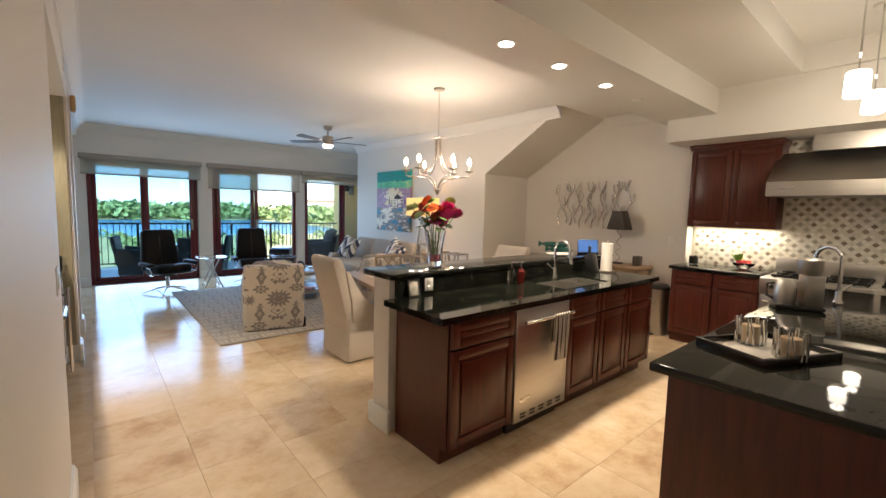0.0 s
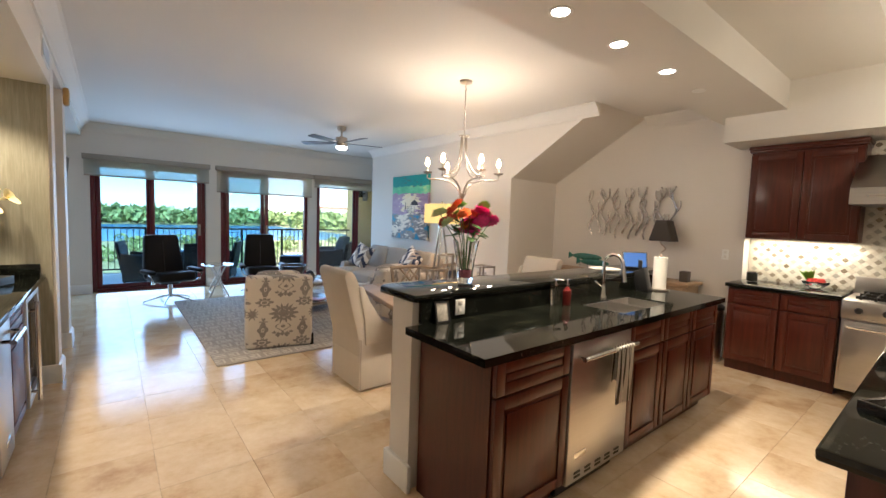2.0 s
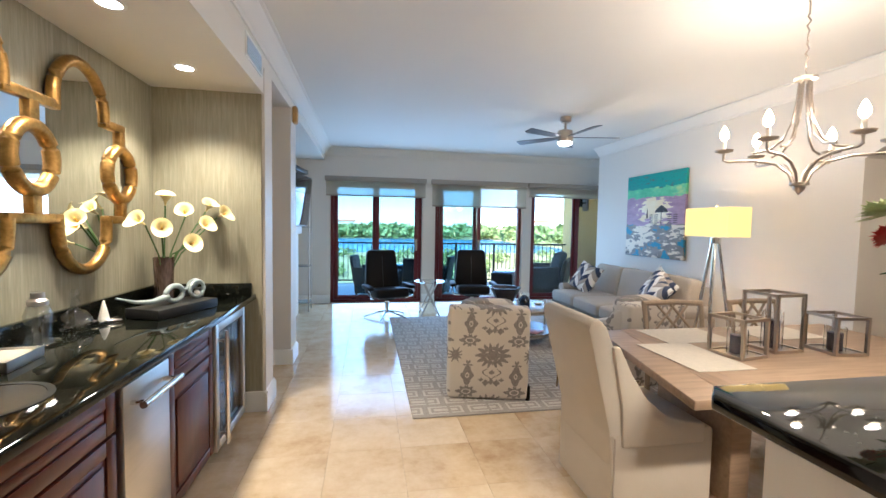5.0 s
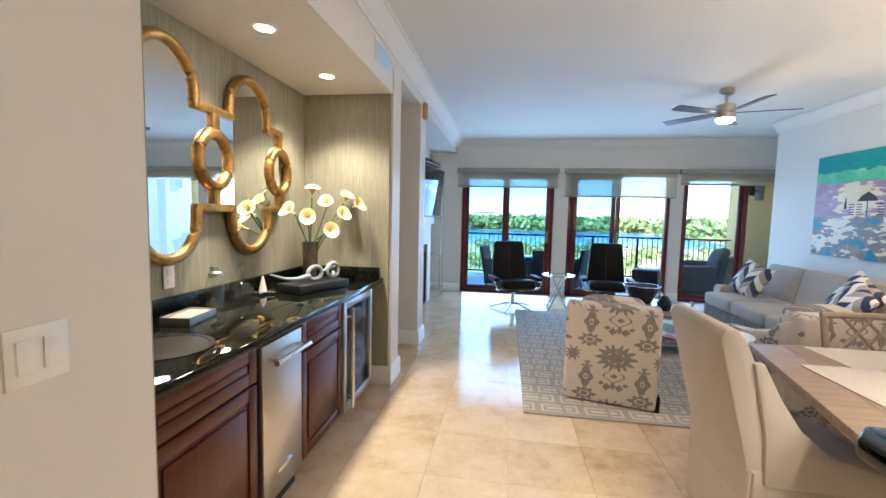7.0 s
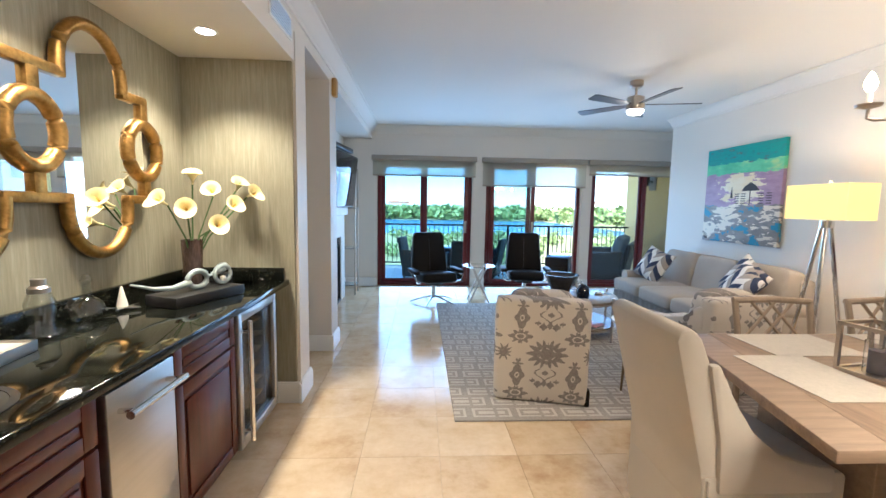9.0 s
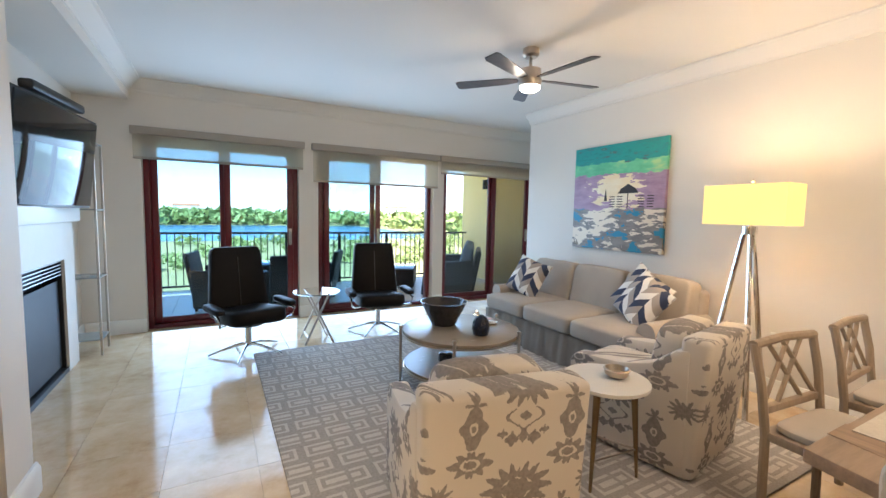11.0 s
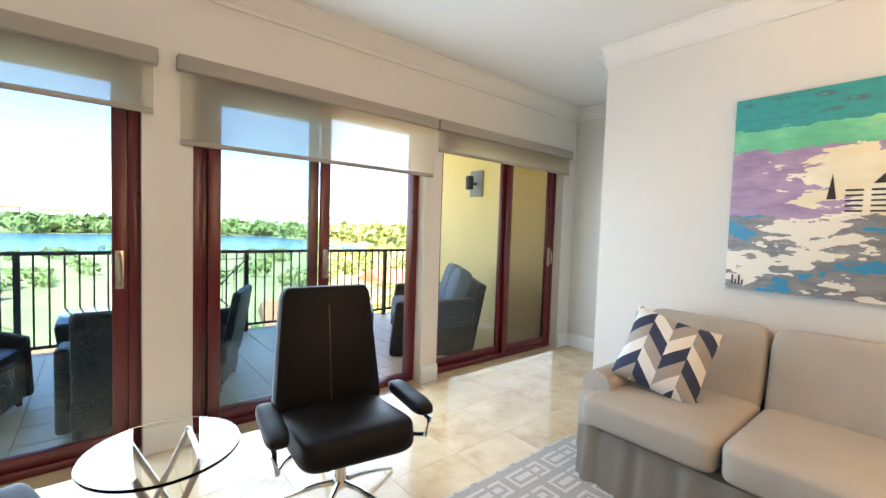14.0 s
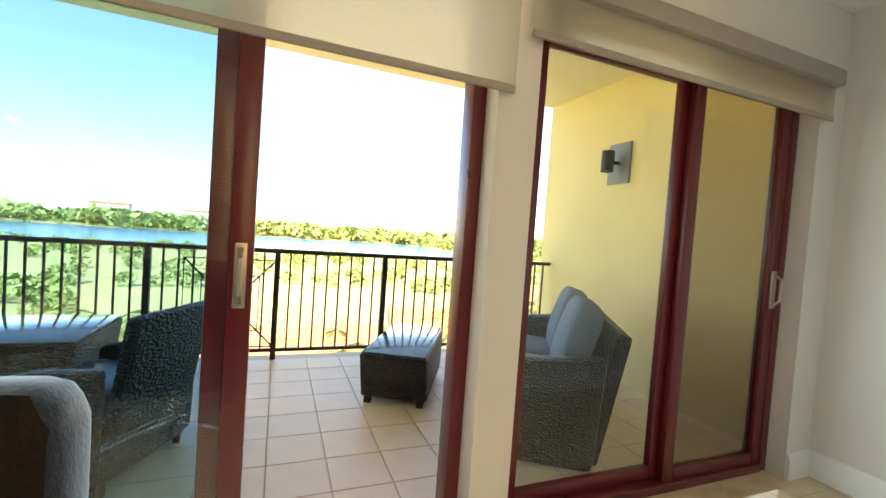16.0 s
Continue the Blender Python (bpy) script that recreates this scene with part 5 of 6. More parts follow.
# ---- kitchen things ----
def flower_head(r, petals, layers, seed):
    """Layered ray petals facing up."""
    rnd = random.Random(seed)
    bm = bmesh.new()
    for l in range(layers):
        rr = r * (1 - 0.11 * l)
        for k in range(petals):
            a = 2 * math.pi * (k + 0.5 * l) / petals + rnd.uniform(-0.1, 0.1)
            w = rr * 0.26
            c, s = math.cos(a), math.sin(a)
            up = 0.10 + 0.24 * l
            p = [Vector((0, 0, 0.004 * l)), Vector((rr * 0.55 * c - w * s, rr * 0.55 * s + w * c, rr * up * 0.7)), Vector((rr * c, rr * s, rr * up * rnd.uniform(0.6, 1.2))), Vector((rr * 0.55 * c + w * s, rr * 0.55 * s - w * c, rr * up * 0.7))]
            bm.faces.new([bm.verts.new(q) for q in p])
    return bm


def leaf(l, w):
    bm = bmesh.new()
    rows = [(0, 0.02), (0.3, 0.8), (0.55, 1.0), (0.8, 0.6), (1, 0.02)]
    pr = None
    for t, f in rows:
        a, m_, b = bm.verts.new((l * t, -w * f / 2, 0.12 * l * t * (1 - t))), bm.verts.new((l * t, 0, -0.02 * l)), bm.verts.new((l * t, w * f / 2, 0.12 * l * t * (1 - t)))
        if pr:
            bm.faces.new((pr[0], a, m_, pr[1]))
            bm.faces.new((pr[1], m_, b, pr[2]))
        pr = (a, m_, b)
    return bm


PINK = plain("magenta_petals", (0.68, 0.03, 0.24), 0.6, var=0.35, scale=40)
CORAL = plain("coral_petals", (0.62, 0.06, 0.05), 0.6, var=0.3, scale=40)
ORANGE = plain("orange_petals", (0.75, 0.17, 0.02), 0.6, var=0.3, scale=40)
PALE = plain("pale_green_petals", (0.55, 0.60, 0.33), 0.7, var=0.2, scale=40)
LIME = plain("lime_petals", (0.20, 0.36, 0.03), 0.7, var=0.2, scale=40)
STEM = plain("green_stem", (0.06, 0.13, 0.03), 0.6, var=0.3)
vs = thing("flower_vase", T(2.33, 2.92, 1.073), "clear flared glass vase of pink and orange flowers", "vase")
part("glass_body", lathe([(0.0, 0.0), (0.045, 0.0), (0.05, 0.02), (0.052, 0.08), (0.07, 0.20), (0.085, 0.27), (0.080, 0.27), (0.064, 0.20), (0.045, 0.09), (0.042, 0.035), (0, 0.03)], 20), CLEAR, vs)
part("red_water", lathe([(0, 0.031), (0.040, 0.036), (0.043, 0.085), (0, 0.086)], 20), plain("pink_gel", (0.42, 0.13, 0.17), 0.15, var=0.2), vs)
rnd = random.Random(4)
heads = [(-0.17, 0.03, 0.44, 0.060, PALE), (-0.09, -0.03, 0.50, 0.055, ORANGE), (-0.06, 0.04, 0.46, 0.06, CORAL), (-0.01, -0.05, 0.44, 0.055, CORAL), (0.03, 0.05, 0.43, 0.05, ORANGE),
         (0.08, -0.05, 0.45, 0.075, PINK), (0.15, 0.03, 0.41, 0.07, PINK), (0.19, -0.03, 0.40, 0.065, PINK), (0.09, 0.06, 0.38, 0.06, PINK), (0.14, -0.02, 0.49, 0.055, LIME), (0.0, 0.03, 0.50, 0.04, LIME), (0.18, 0.05, 0.47, 0.045, CORAL), (-0.12, 0.05, 0.39, 0.04, CORAL)]
heads += [(x * 0.72 + rnd.uniform(-0.04, 0.04), y + rnd.uniform(-0.05, 0.05), z - 0.055, r * 0.85, mt) for x, y, z, r, mt in heads]
for i, (x, y, z, r, mt) in enumerate(heads):
    x, y, z, r = x * 1.0 - 0.01, y * 1.2 + 0.01, z * 0.97, r * 1.08
    f = part("flower", moved(flower_head(r, 15, 8, i), pose(x, y, z, rnd.uniform(-45, 45) - 30, rnd.uniform(-30, 30) + x * 120, 0)), mt, vs)
    if i < 13:
        part("stem", tube([(x * 0.1, y * 0.1, 0.05), (x * 0.35, y * 0.35, 0.25), (x, y, z)], 0.0026, 6), STEM, f)
for i in range(20):
    a = rnd.uniform(0, 360)
    part("leaf", moved(leaf(0.10, 0.05), pose(0.05 * math.cos(radians(a)), 0.05 * math.sin(radians(a)), rnd.uniform(0.28, 0.38), 0, -rnd.uniform(-20, 40), a)), STEM, vs)


def outlet(m, label, w=0.07, h=0.115):
    o = thing("wall_outlet", m, label, "outlet", "wall outlets")
    part("plate", box(-w / 2, -0.006, -h / 2, w / 2, 0, h / 2, 0.002), TRIM, o)
    for z in (-0.025, 0.025):
        part("socket", box(-0.014, -0.008, z - 0.014, 0.014, -0.005, z + 0.014, 0.002), MARBLE, o)
    return o


outlet(T(2.10, 2.698, 0.982), "white outlet on the black granite backsplash", 0.07, 0.088)
outlet(T(4.28, 2.698, 0.982), "white outlet on the black granite backsplash", 0.07, 0.088)
outlet(pose(-0.546, 4.10, 1.10, 0, 0, 90), "white outlet on the olive wallcovering")
outlet(pose(5.996, 2.62, 1.18, 0, 0, -90), "white outlet plate beside the range wall")
outlet(pose(4.966, 5.86, 0.48, 0, 0, -90), "white outlet plate low on the picture wall")
pf = thing("photo_frame", pose(1.96, 2.665, 0.916, -14, 0, -6), "small framed card leaning on the backsplash", "frame")
part("card", box(-0.04, 0.0, 0.0, 0.04, 0.006, 0.11, 0.001), plain("printed_card", (0.45, 0.42, 0.36), 0.4, var=0.4, scale=30), pf)
part("border", join(box(-0.045, -0.004, 0, -0.036, 0.008, 0.115), box(0.036, -0.004, 0, 0.045, 0.008, 0.115), box(-0.036, -0.004, 0.106, 0.036, 0.008, 0.115), box(-0.036, -0.004, 0, 0.036, 0.008, 0.009)), BLACK, pf)


def soap(m, mt, label):
    s = thing("soap_bottle", m, label, "soap bottle")
    part("bottle", lathe([(0.026, 0), (0.03, 0.008), (0.03, 0.10), (0.014, 0.12), (0.012, 0.13), (0, 0.13)], 20), mt, s)
    part("pump", join(cyl(0.013, 0.013, 0.13, 0.145, 12), cyl(0.005, 0.005, 0.145, 0.17, 8), tube([(0.0, 0, 0.172), (0.05, 0, 0.168)], 0.007, 8)), CHROME, s)


soap(pose(2.93, 2.66, 0.916, 0, 0, -30), CLEAR, "clear soap bottle with chrome pump")
soap(pose(2.99, 2.61, 0.916, 0, 0, 20), plain("red_soap", (0.11, 0.012, 0.010), 0.1, var=0.2), "red soap bottle with chrome pump")
ptw = thing("paper_towel_holder", T(4.30, 2.58, 0.916), "paper towel roll on a metal stand", "paper towel")
part("base", lathe([(0.08, 0), (0.08, 0.01), (0.02, 0.014), (0, 0.014)], 28), NICKEL, ptw)
part("roll", lathe([(0.02, 0.016), (0.055, 0.016), (0.055, 0.29), (0.02, 0.29)], 28), plain("white_paper", (0.8, 0.77, 0.7), 0.9), ptw)
part("knob", lathe([(0.008, 0.29), (0.012, 0.305), (0, 0.315)], 12), NICKEL, ptw)
kb = thing("knife_block", pose(4.12, 2.62, 0.916, 0, 0, 0), "black knife block by the sink", "knife block")
part("block", prism([(-0.05, 0), (0.06, 0), (0.09, 0.16), (0.0, 0.20)], "x", -0.04, 0.04, 0.004), BLACK, kb)
for k in range(4):
    part("knife_handle", box(-0.03 + k * 0.018, 0.02 + 0.012 * k, 0.18, -0.018 + k * 0.018, 0.045 + 0.012 * k, 0.26, 0.003), BLACK, kb)
tab = thing("tablet", pose(4.42, 2.86, 1.073, 0, 0, -48), "tablet with a blue lit screen on the bar", "tablet")
part("shell", moved(box(-0.11, 0, 0, 0.11, 0.01, 0.155, 0.003), pose(0, 0, 0, -18, 0, 0)), BLACK, tab)
part("screen", moved(box(-0.10, -0.002, 0.012, 0.10, 0.0, 0.145), pose(0, 0, 0, -18, 0, 0)), glowing("blue_screen", (0.02, 0.07, 0.20), 0.5), tab)
part("stand", box(-0.05, 0.0, 0.0, 0.05, 0.10, 0.008), BLACK, tab)
pp = thing("serving_plate", T(3.95, 2.90, 1.073), "pale glass plate on the bar top", "plate")
part("dish", lathe([(0.05, 0), (0.13, 0.012), (0.135, 0.016), (0.05, 0.006), (0, 0.005)], 32), MARBLE, pp)

# tray with candles, coffee maker and tap on the peninsula
TB = pose(2.54, 0.90, 0.916, 0, 0, -25)
tr = thing("serving_tray", TB, "silver rimmed black tray on the peninsula", "tray")
part("tray_base", box(-0.20, -0.14, 0, 0.20, 0.14, 0.008), plain("marbled_resin", (0.66, 0.62, 0.55), 0.3, var=0.4, scale=14), tr)
part("rim", join(box(-0.215, -0.155, 0, -0.20, 0.155, 0.035, 0.003), box(0.20, -0.155, 0, 0.215, 0.155, 0.035, 0.003), box(-0.20, -0.155, 0, 0.20, -0.14, 0.035, 0.003), box(-0.20, 0.14, 0, 0.20, 0.155, 0.035, 0.003)), plain("black_silver_rim", (0.06, 0.055, 0.05), 0.2, 0.8, var=0.8, scale=40), tr)


def twig_candle(m, s, label):
    c = thing("candle_holder", m, label, "candle holder", "twig candle holders")
    part("glass_cup", lathe([(0, 0.0), (0.052 * s, 0.0), (0.052 * s, 0.115 * s), (0.049 * s, 0.115 * s), (0.049 * s, 0.004), (0, 0.004)], 28), CLEAR, c)
    part("candle", lathe([(0, 0.005), (0.036 * s, 0.005), (0.036 * s, 0.085 * s), (0.02 * s, 0.083 * s), (0, 0.08 * s)], 24), plain("cream_wax", (0.72, 0.55, 0.34), 0.5), c)
    rn = random.Random(7)
    for k in range(14):
        a = 2 * math.pi * k / 14
        b = a + rn.uniform(-0.35, 0.35)
        r = 0.056 * s
        part("twig", tube([(r * math.cos(a), r * math.sin(a), 0.0), (r * math.cos((a + b) / 2 + 0.06), r * math.sin((a + b) / 2 + 0.06), 0.06 * s), (r * math.cos(b), r * math.sin(b), 0.118 * s)], 0.0035, 6), CHROME, c)


twig_candle(T(2.60, 0.97, 0.926), 1.0, "glass candle holder wrapped in silver twigs")
twig_candle(T(2.49, 0.81, 0.926), 1.0, "glass candle holder wrapped in silver twigs")
cm = thing("coffee_maker", pose(3.82, 1.02, 0.916, 0, 0, -65) @ Matrix.Diagonal((0.86, 0.86, 0.86, 1)), "steel and black coffee maker with thermal carafe", "coffee maker")
part("base_plate", box(-0.14, -0.10, 0, 0.16, 0.10, 0.03, 0.01), BLACK, cm)
part("tower", box(0.03, -0.085, 0.03, 0.15, 0.085, 0.26, 0.02), STEEL, cm)
part("filter_housing", lathe([(0.07, 0.26), (0.08, 0.30), (0.08, 0.37), (0.06, 0.385), (0, 0.385)], 28, 0.07, 0), STEEL, cm)
part("carafe", lathe([(0, 0.031), (0.068, 0.031), (0.07, 0.05), (0.066, 0.17), (0.05, 0.20), (0.045, 0.215), (0, 0.218)], 28, -0.065, 0), STEEL, cm)
part("carafe_handle", tube([(-0.13, 0, 0.18), (-0.175, 0, 0.17), (-0.175, 0, 0.08), (-0.13, 0, 0.06)], 0.011, 8), BLACK, cm)
faucet(pose(4.28, 0.86, 0.916, 0, 0, 60), "brushed nickel gooseneck faucet on the peninsula", 1.15)

# bits on the range wall
jar = thing("glass_jar", T(6.02, 2.36, 0.916), "small dark glass candle jar", "jar")
part("body", lathe([(0.045, 0), (0.05, 0.01), (0.05, 0.09), (0, 0.092)], 20), plain("dark_jar", (0.03, 0.03, 0.025), 0.1), jar)
part("lid", cyl(0.048, 0.048, 0.093, 0.105, 20), CHROME, jar)
fb = thing("fruit_bowl", T(5.98, 1.83, 0.916), "glass bowl of red fruit and greens", "fruit bowl")
part("bowl", lathe([(0.04, 0), (0.10, 0.045), (0.11, 0.07), (0.10, 0.07), (0.035, 0.012), (0, 0.012)], 28), CLEAR, fb)
for p in ((0.03, 0.02), (-0.03, 0.03), (0.0, -0.04)):
    part("fruit", lathe([(0, 0), (0.03, 0.012), (0.038, 0.04), (0.025, 0.068), (0, 0.062)], 16, p[0], p[1], 0.03), CORAL, fb)
for k in range(8):
    part("leaf", moved(leaf(0.13, 0.06), pose(0.0, 0.05, 0.06, 0, -40 - 5 * k, 40 * k)), LIME, fb)
bin_ = thing("trash_can", T(5.80, 2.66, 0), "round steel pedal bin with black lid", "trash can")
part("body", lathe([(0.13, 0.0), (0.135, 0.02), (0.135, 0.58), (0, 0.58)], 32), STEEL, bin_)
part("lid", lathe([(0.137, 0.58), (0.137, 0.61), (0.11, 0.635), (0, 0.64)], 32), BLACK, bin_)
part("pedal", box(-0.17, -0.03, 0.01, -0.13, 0.03, 0.025), BLACK, bin_)


# lozenge mosaic
def mosaic(y0, y1, z0, z1, x):
    """Ivory lozenges with a coloured one at every other place of every other row: two meshes' worth of pieces."""
    dy, dz = 0.056, 0.027
    found = {True: ([], []), False: ([], [])}
    j = 0
    z = z0 + dz / 2
    while z < z1 - dz / 3:
        y = y0 + (dy / 2 if j % 2 else 0) + dy / 2
        i = 0
        while y < y1 - dy / 3:
            verts, faces = found[j % 2 == 0 and (i + j // 2) % 2 == 0]
            b = len(verts)
            for f, q in ((1.0, 0.0), (0.88, -0.004)):
                for a, c in ((-0.47, 0), (-0.25, 0.38), (0.0, 0.52), (0.25, 0.38), (0.47, 0), (0.25, -0.38), (0.0, -0.52), (-0.25, -0.38)):
                    verts.append((x + q, y + a * dy * f, z + c * dz * 1.6 * f))
            faces.append([b + 8 + k for k in range(8)])
            faces += [[b + k, b + (k + 1) % 8, b + 8 + (k + 1) % 8, b + 8 + k] for k in range(8)]
            y += dy
            i += 1
        z += dz
        j += 1
    out = []
    for key, mt in ((True, LOZENGE), (False, IVORY)):
        me = bpy.data.meshes.new("mosaic")
        me.from_pydata(found[key][0], [], found[key][1])
        me.materials.append(mt)
        out.append(me)
    return out


def tile_glaze(name, *stops):
    n = Nodes(name)
    g = n.t.nodes.new("ShaderNodeNewGeometry")
    return n.done(n.ramp(g.outputs["Random Per Island"], *stops), 0.2)


LOZENGE = tile_glaze("coloured_lozenges", (0.0, (0.20, 0.16, 0.11)), (0.4, (0.34, 0.29, 0.22)), (0.8, (0.42, 0.41, 0.36)), (1.0, (0.55, 0.50, 0.40)))
IVORY = tile_glaze("ivory_lozenges", (0.0, (0.64, 0.60, 0.50)), (1.0, (0.80, 0.77, 0.68)))
bsp = thing("mosaic_backsplash", T(0, 0, 0), "cream, grey and brown lozenge mosaic backsplash", "backsplash", kind="structure")
part("mortar", box(6.185, -1.0, 0.915, 6.198, 2.44, 1.38), plain("mosaic_mortar", (0.62, 0.57, 0.48), 0.8), bsp)
part("mortar", box(6.185, 0.2, 1.38, 6.198, 1.56, 2.34), plain("mosaic_mortar", (0.62, 0.57, 0.48), 0.8), bsp)
for q in ((-1.0, 2.43, 0.92, 1.37), (0.2, 1.55, 1.37, 2.33)):
    for me in mosaic(*q, 6.184):
        ob = new("mosaic_tiles", me)
        ob.parent = bsp
        tagged(ob, kind="stuff")

# pendants
def pendant(x, y):
    p = thing("pendant_light", T(x, y, 0.0), "lit white glass pendant on twin rods", "pendant light", "kitchen pendants")
    part("canopy", lathe([(0, CZ + 0.22), (0.06, CZ + 0.22), (0.06, CZ + 0.20), (0, CZ + 0.195)], 20), CHROME, p)
    for s in (-0.012, 0.012):
        part("rod", cyl(0.004, 0.004, 2.45, CZ + 0.20, 8, s, 0), CHROME, p)
    part("glass_shade", lathe([(0, 2.45), (0.055, 2.45), (0.062, 2.44), (0.065, 2.30), (0.058, 2.29), (0, 2.295)][::-1], 28), glowing("lit_pendant_glass", (1.0, 0.84, 0.58), 4), p)
    part("crossbar", tube([(-0.10, 0, 2.315), (0.10, 0, 2.315)], 0.006, 8), CHROME, p)
    lamp("pendant_glow", "POINT", T(x, y, 2.22), 3.4, (1.0, 0.76, 0.44), 0.06)
    lamp("pendant_up_glow", "POINT", T(x, y, 2.56), 0.8, (1.0, 0.80, 0.52), 0.05)


pendant(4.15, 0.87)
pendant(4.80, 0.84)
# extra pendant out of view, added to brighten the kitchen
pendant(3.2, 0.2)

# console wall
CONS = wood("console_oak", (0.30, 0.20, 0.11), 0.5, 1, "y")
cs = thing("console_cabinet", T(0, 0, 0), "low oak console cabinet against the wall", "console")
part("carcass", box(5.60, 2.86, 0.06, 5.985, 4.70, 0.80, 0.005), CONS, cs)
part("top", box(5.57, 2.82, 0.80, 5.99, 4.74, 0.835, 0.006), CONS, cs)
for k in range(4):
    d = part("drawer_front", box(5.585, 2.89 + k * 0.45, 0.48, 5.60, 3.31 + k * 0.45, 0.77, 0.003), CONS, cs)
    part("pull", tube([(5.575, 3.03 + k * 0.45, 0.625), (5.575, 3.17 + k * 0.45, 0.625)], 0.006, 8), IRON, d)
    part("door", box(5.585, 2.89 + k * 0.45, 0.09, 5.60, 3.31 + k * 0.45, 0.46, 0.003), CONS, cs)
for y in (2.92, 4.64):
    part("foot", box(5.63, y - 0.03, 0, 5.95, y + 0.03, 0.06), CONS, cs)
tl = thing("table_lamp", T(5.80, 3.22, 0.835), "table lamp with twisted metal stem and dark shade", "table lamp")
part("base", lathe([(0.07, 0), (0.07, 0.012), (0.02, 0.02), (0, 0.02)], 24), IRON, tl)
part("twisted_stem", tube([(0.028 * math.sin(k * 0.55), 0.028 * math.cos(k * 0.55), 0.02 + k * 0.0125) for k in range(36)], 0.008, 8), NICKEL, tl)
part("shade", prism([(-0.135, 0.46), (0.135, 0.46), (0.06, 0.71), (-0.06, 0.71)], "x", -0.10, 0.10, 0.004), plain("dark_taupe_shade", (0.06, 0.05, 0.042), 0.8), tl)
solid("small_speaker", box(5.74, 2.90, 0.836, 5.84, 2.99, 0.96, 0.006), plain("brown_case", (0.08, 0.06, 0.045), 0.6), "small brown speaker on the console", "speaker")
TEAL = plain("teal_glaze", (0.05, 0.17, 0.13), 0.2, var=0.4, scale=14)
fs = thing("fish_sculpture", T(5.75, 4.15, 0.835), "pair of teal glazed fish on wire stands", "sculpture")
for dy, dz, s in ((0.06, 0.18, 1.0), (-0.06, 0.11, 0.95)):
    f = part("fish_body", moved(puff(0.05, 0.46 * s, 0.09, 1.0, 1.0, wob=0.0), T(0, dy, dz)), TEAL, fs)
    part("tail", prism([(0.20 * s + dy, dz), (0.29 * s + dy, dz + 0.05), (0.29 * s + dy, dz - 0.05)], "x", -0.006, 0.006), TEAL, f)
    part("wire_stand", join(cyl(0.003, 0.003, 0, dz - 0.03, 6, 0, dy - 0.1), cyl(0.003, 0.003, 0, dz - 0.03, 6, 0, dy + 0.1)), IRON, f)
wa = thing("branch_wall_sculpture", T(5.965, 3.76, 1.64), "silver branching metal wall sculpture", "wall sculpture")
SILV = plain("cast_silver", (0.66, 0.64, 0.61), 0.24, 1.0, var=0.15, scale=20)
rnd = random.Random(11)
for k in range(12):
    y0 = 0.53 - 1.06 * k / 11
    low, topz, ph = rnd.uniform(-0.36, -0.28), rnd.uniform(0.27, 0.34), rnd.uniform(0, 6.28)
    pts = [(rnd.uniform(-0.008, 0.010), y0 + 0.035 * math.sin(ph + q * 0.85) + 0.004 * q * (-1) ** k, low + (topz - low) * q / 12) for q in range(13)]
    b = part("branch", tube(pts, 0.015, 8, r_end=0.011), SILV, wa)
    for q in (3, 6, 9):
        p, sg = pts[q], (-1) ** (q + k)
        part("twig", tube([p, (p[0], p[1] + sg * 0.035, p[2] + 0.035), (p[0], p[1] + sg * 0.055, p[2] + 0.09), (p[0], p[1] + sg * 0.052, p[2] + 0.15)], 0.012, 8, r_end=0.009), SILV, b)

# ---- bar things ----
lv = thing("calla_lily_vase", T(-0.36, 5.28, 0.916), "mercury glass vase of cream calla lilies", "vase")
part("vase_body", lathe([(0, 0), (0.06, 0), (0.062, 0.02), (0.056, 0.14), (0.062, 0.30), (0.056, 0.30), (0.05, 0.14), (0, 0.02)], 28), plain("mercury_glass", (0.20, 0.14, 0.12), 0.2, 0.7, var=0.7, scale=30, stretch=(1, 1, 0.15)), lv)
CREAM = plain("cream_lily", (0.80, 0.70, 0.36), 0.5, var=0.12, scale=30)
SPAD = plain("yellow_spadix", (0.70, 0.42, 0.05), 0.6)
for i, (x, y, z, ax, az) in enumerate(((0.0, 0.03, 0.60, 35, -60), (0.10, 0.05, 0.53, 62, -75), (0.18, 0.07, 0.45, 70, -40), (0.24, 0.16, 0.53, 72, -25), (0.05, -0.13, 0.44, 82, -65), (0.02, -0.24, 0.47, 68, -105), (0.16, -0.05, 0.34, 80, -55), (0.16, 0.20, 0.57, 48, -40))):
    bm = bmesh.new()
    prev = None
    for h in range(8):
        t = h / 7
        r = 0.006 + 0.058 * t ** 2.1
        row = [bm.verts.new((r * math.cos(a), r * math.sin(a) * 0.9, 0.095 * t - 0.016 * max(0, t - 0.8) * 5 + 0.04 * t * t * max(0, math.cos(a)))) for a in [2 * math.pi * q / 20 for q in range(20)]]
        if prev:
            for q in range(20):
                bm.faces.new((prev[q], prev[(q + 1) % 20], row[(q + 1) % 20], row[q]))
        prev = row
    x, y = x * 1.15, y * 1.15
    fm = pose(x, y, z + 0.05, 0, ax, az)
    f = part("lily_bloom", moved(bm, fm), CREAM, lv)
    part("spadix", moved(cyl(0.007, 0.004, 0.02, 0.08, 8), fm), SPAD, f)
    part("stem", tube([(0, 0, 0.12), (x * 0.3, y * 0.3, 0.32), tuple(fm.translation)], 0.005, 6), STEM, f)
GREYG = plain("blue_grey_ceramic", (0.36, 0.42, 0.42), 0.3, var=0.12)
rs = thing("ceramic_sculpture", pose(-0.15, 4.93, 0.916, 0, 0, -22), "blue grey looped ceramic sculpture on a black plinth", "sculpture")
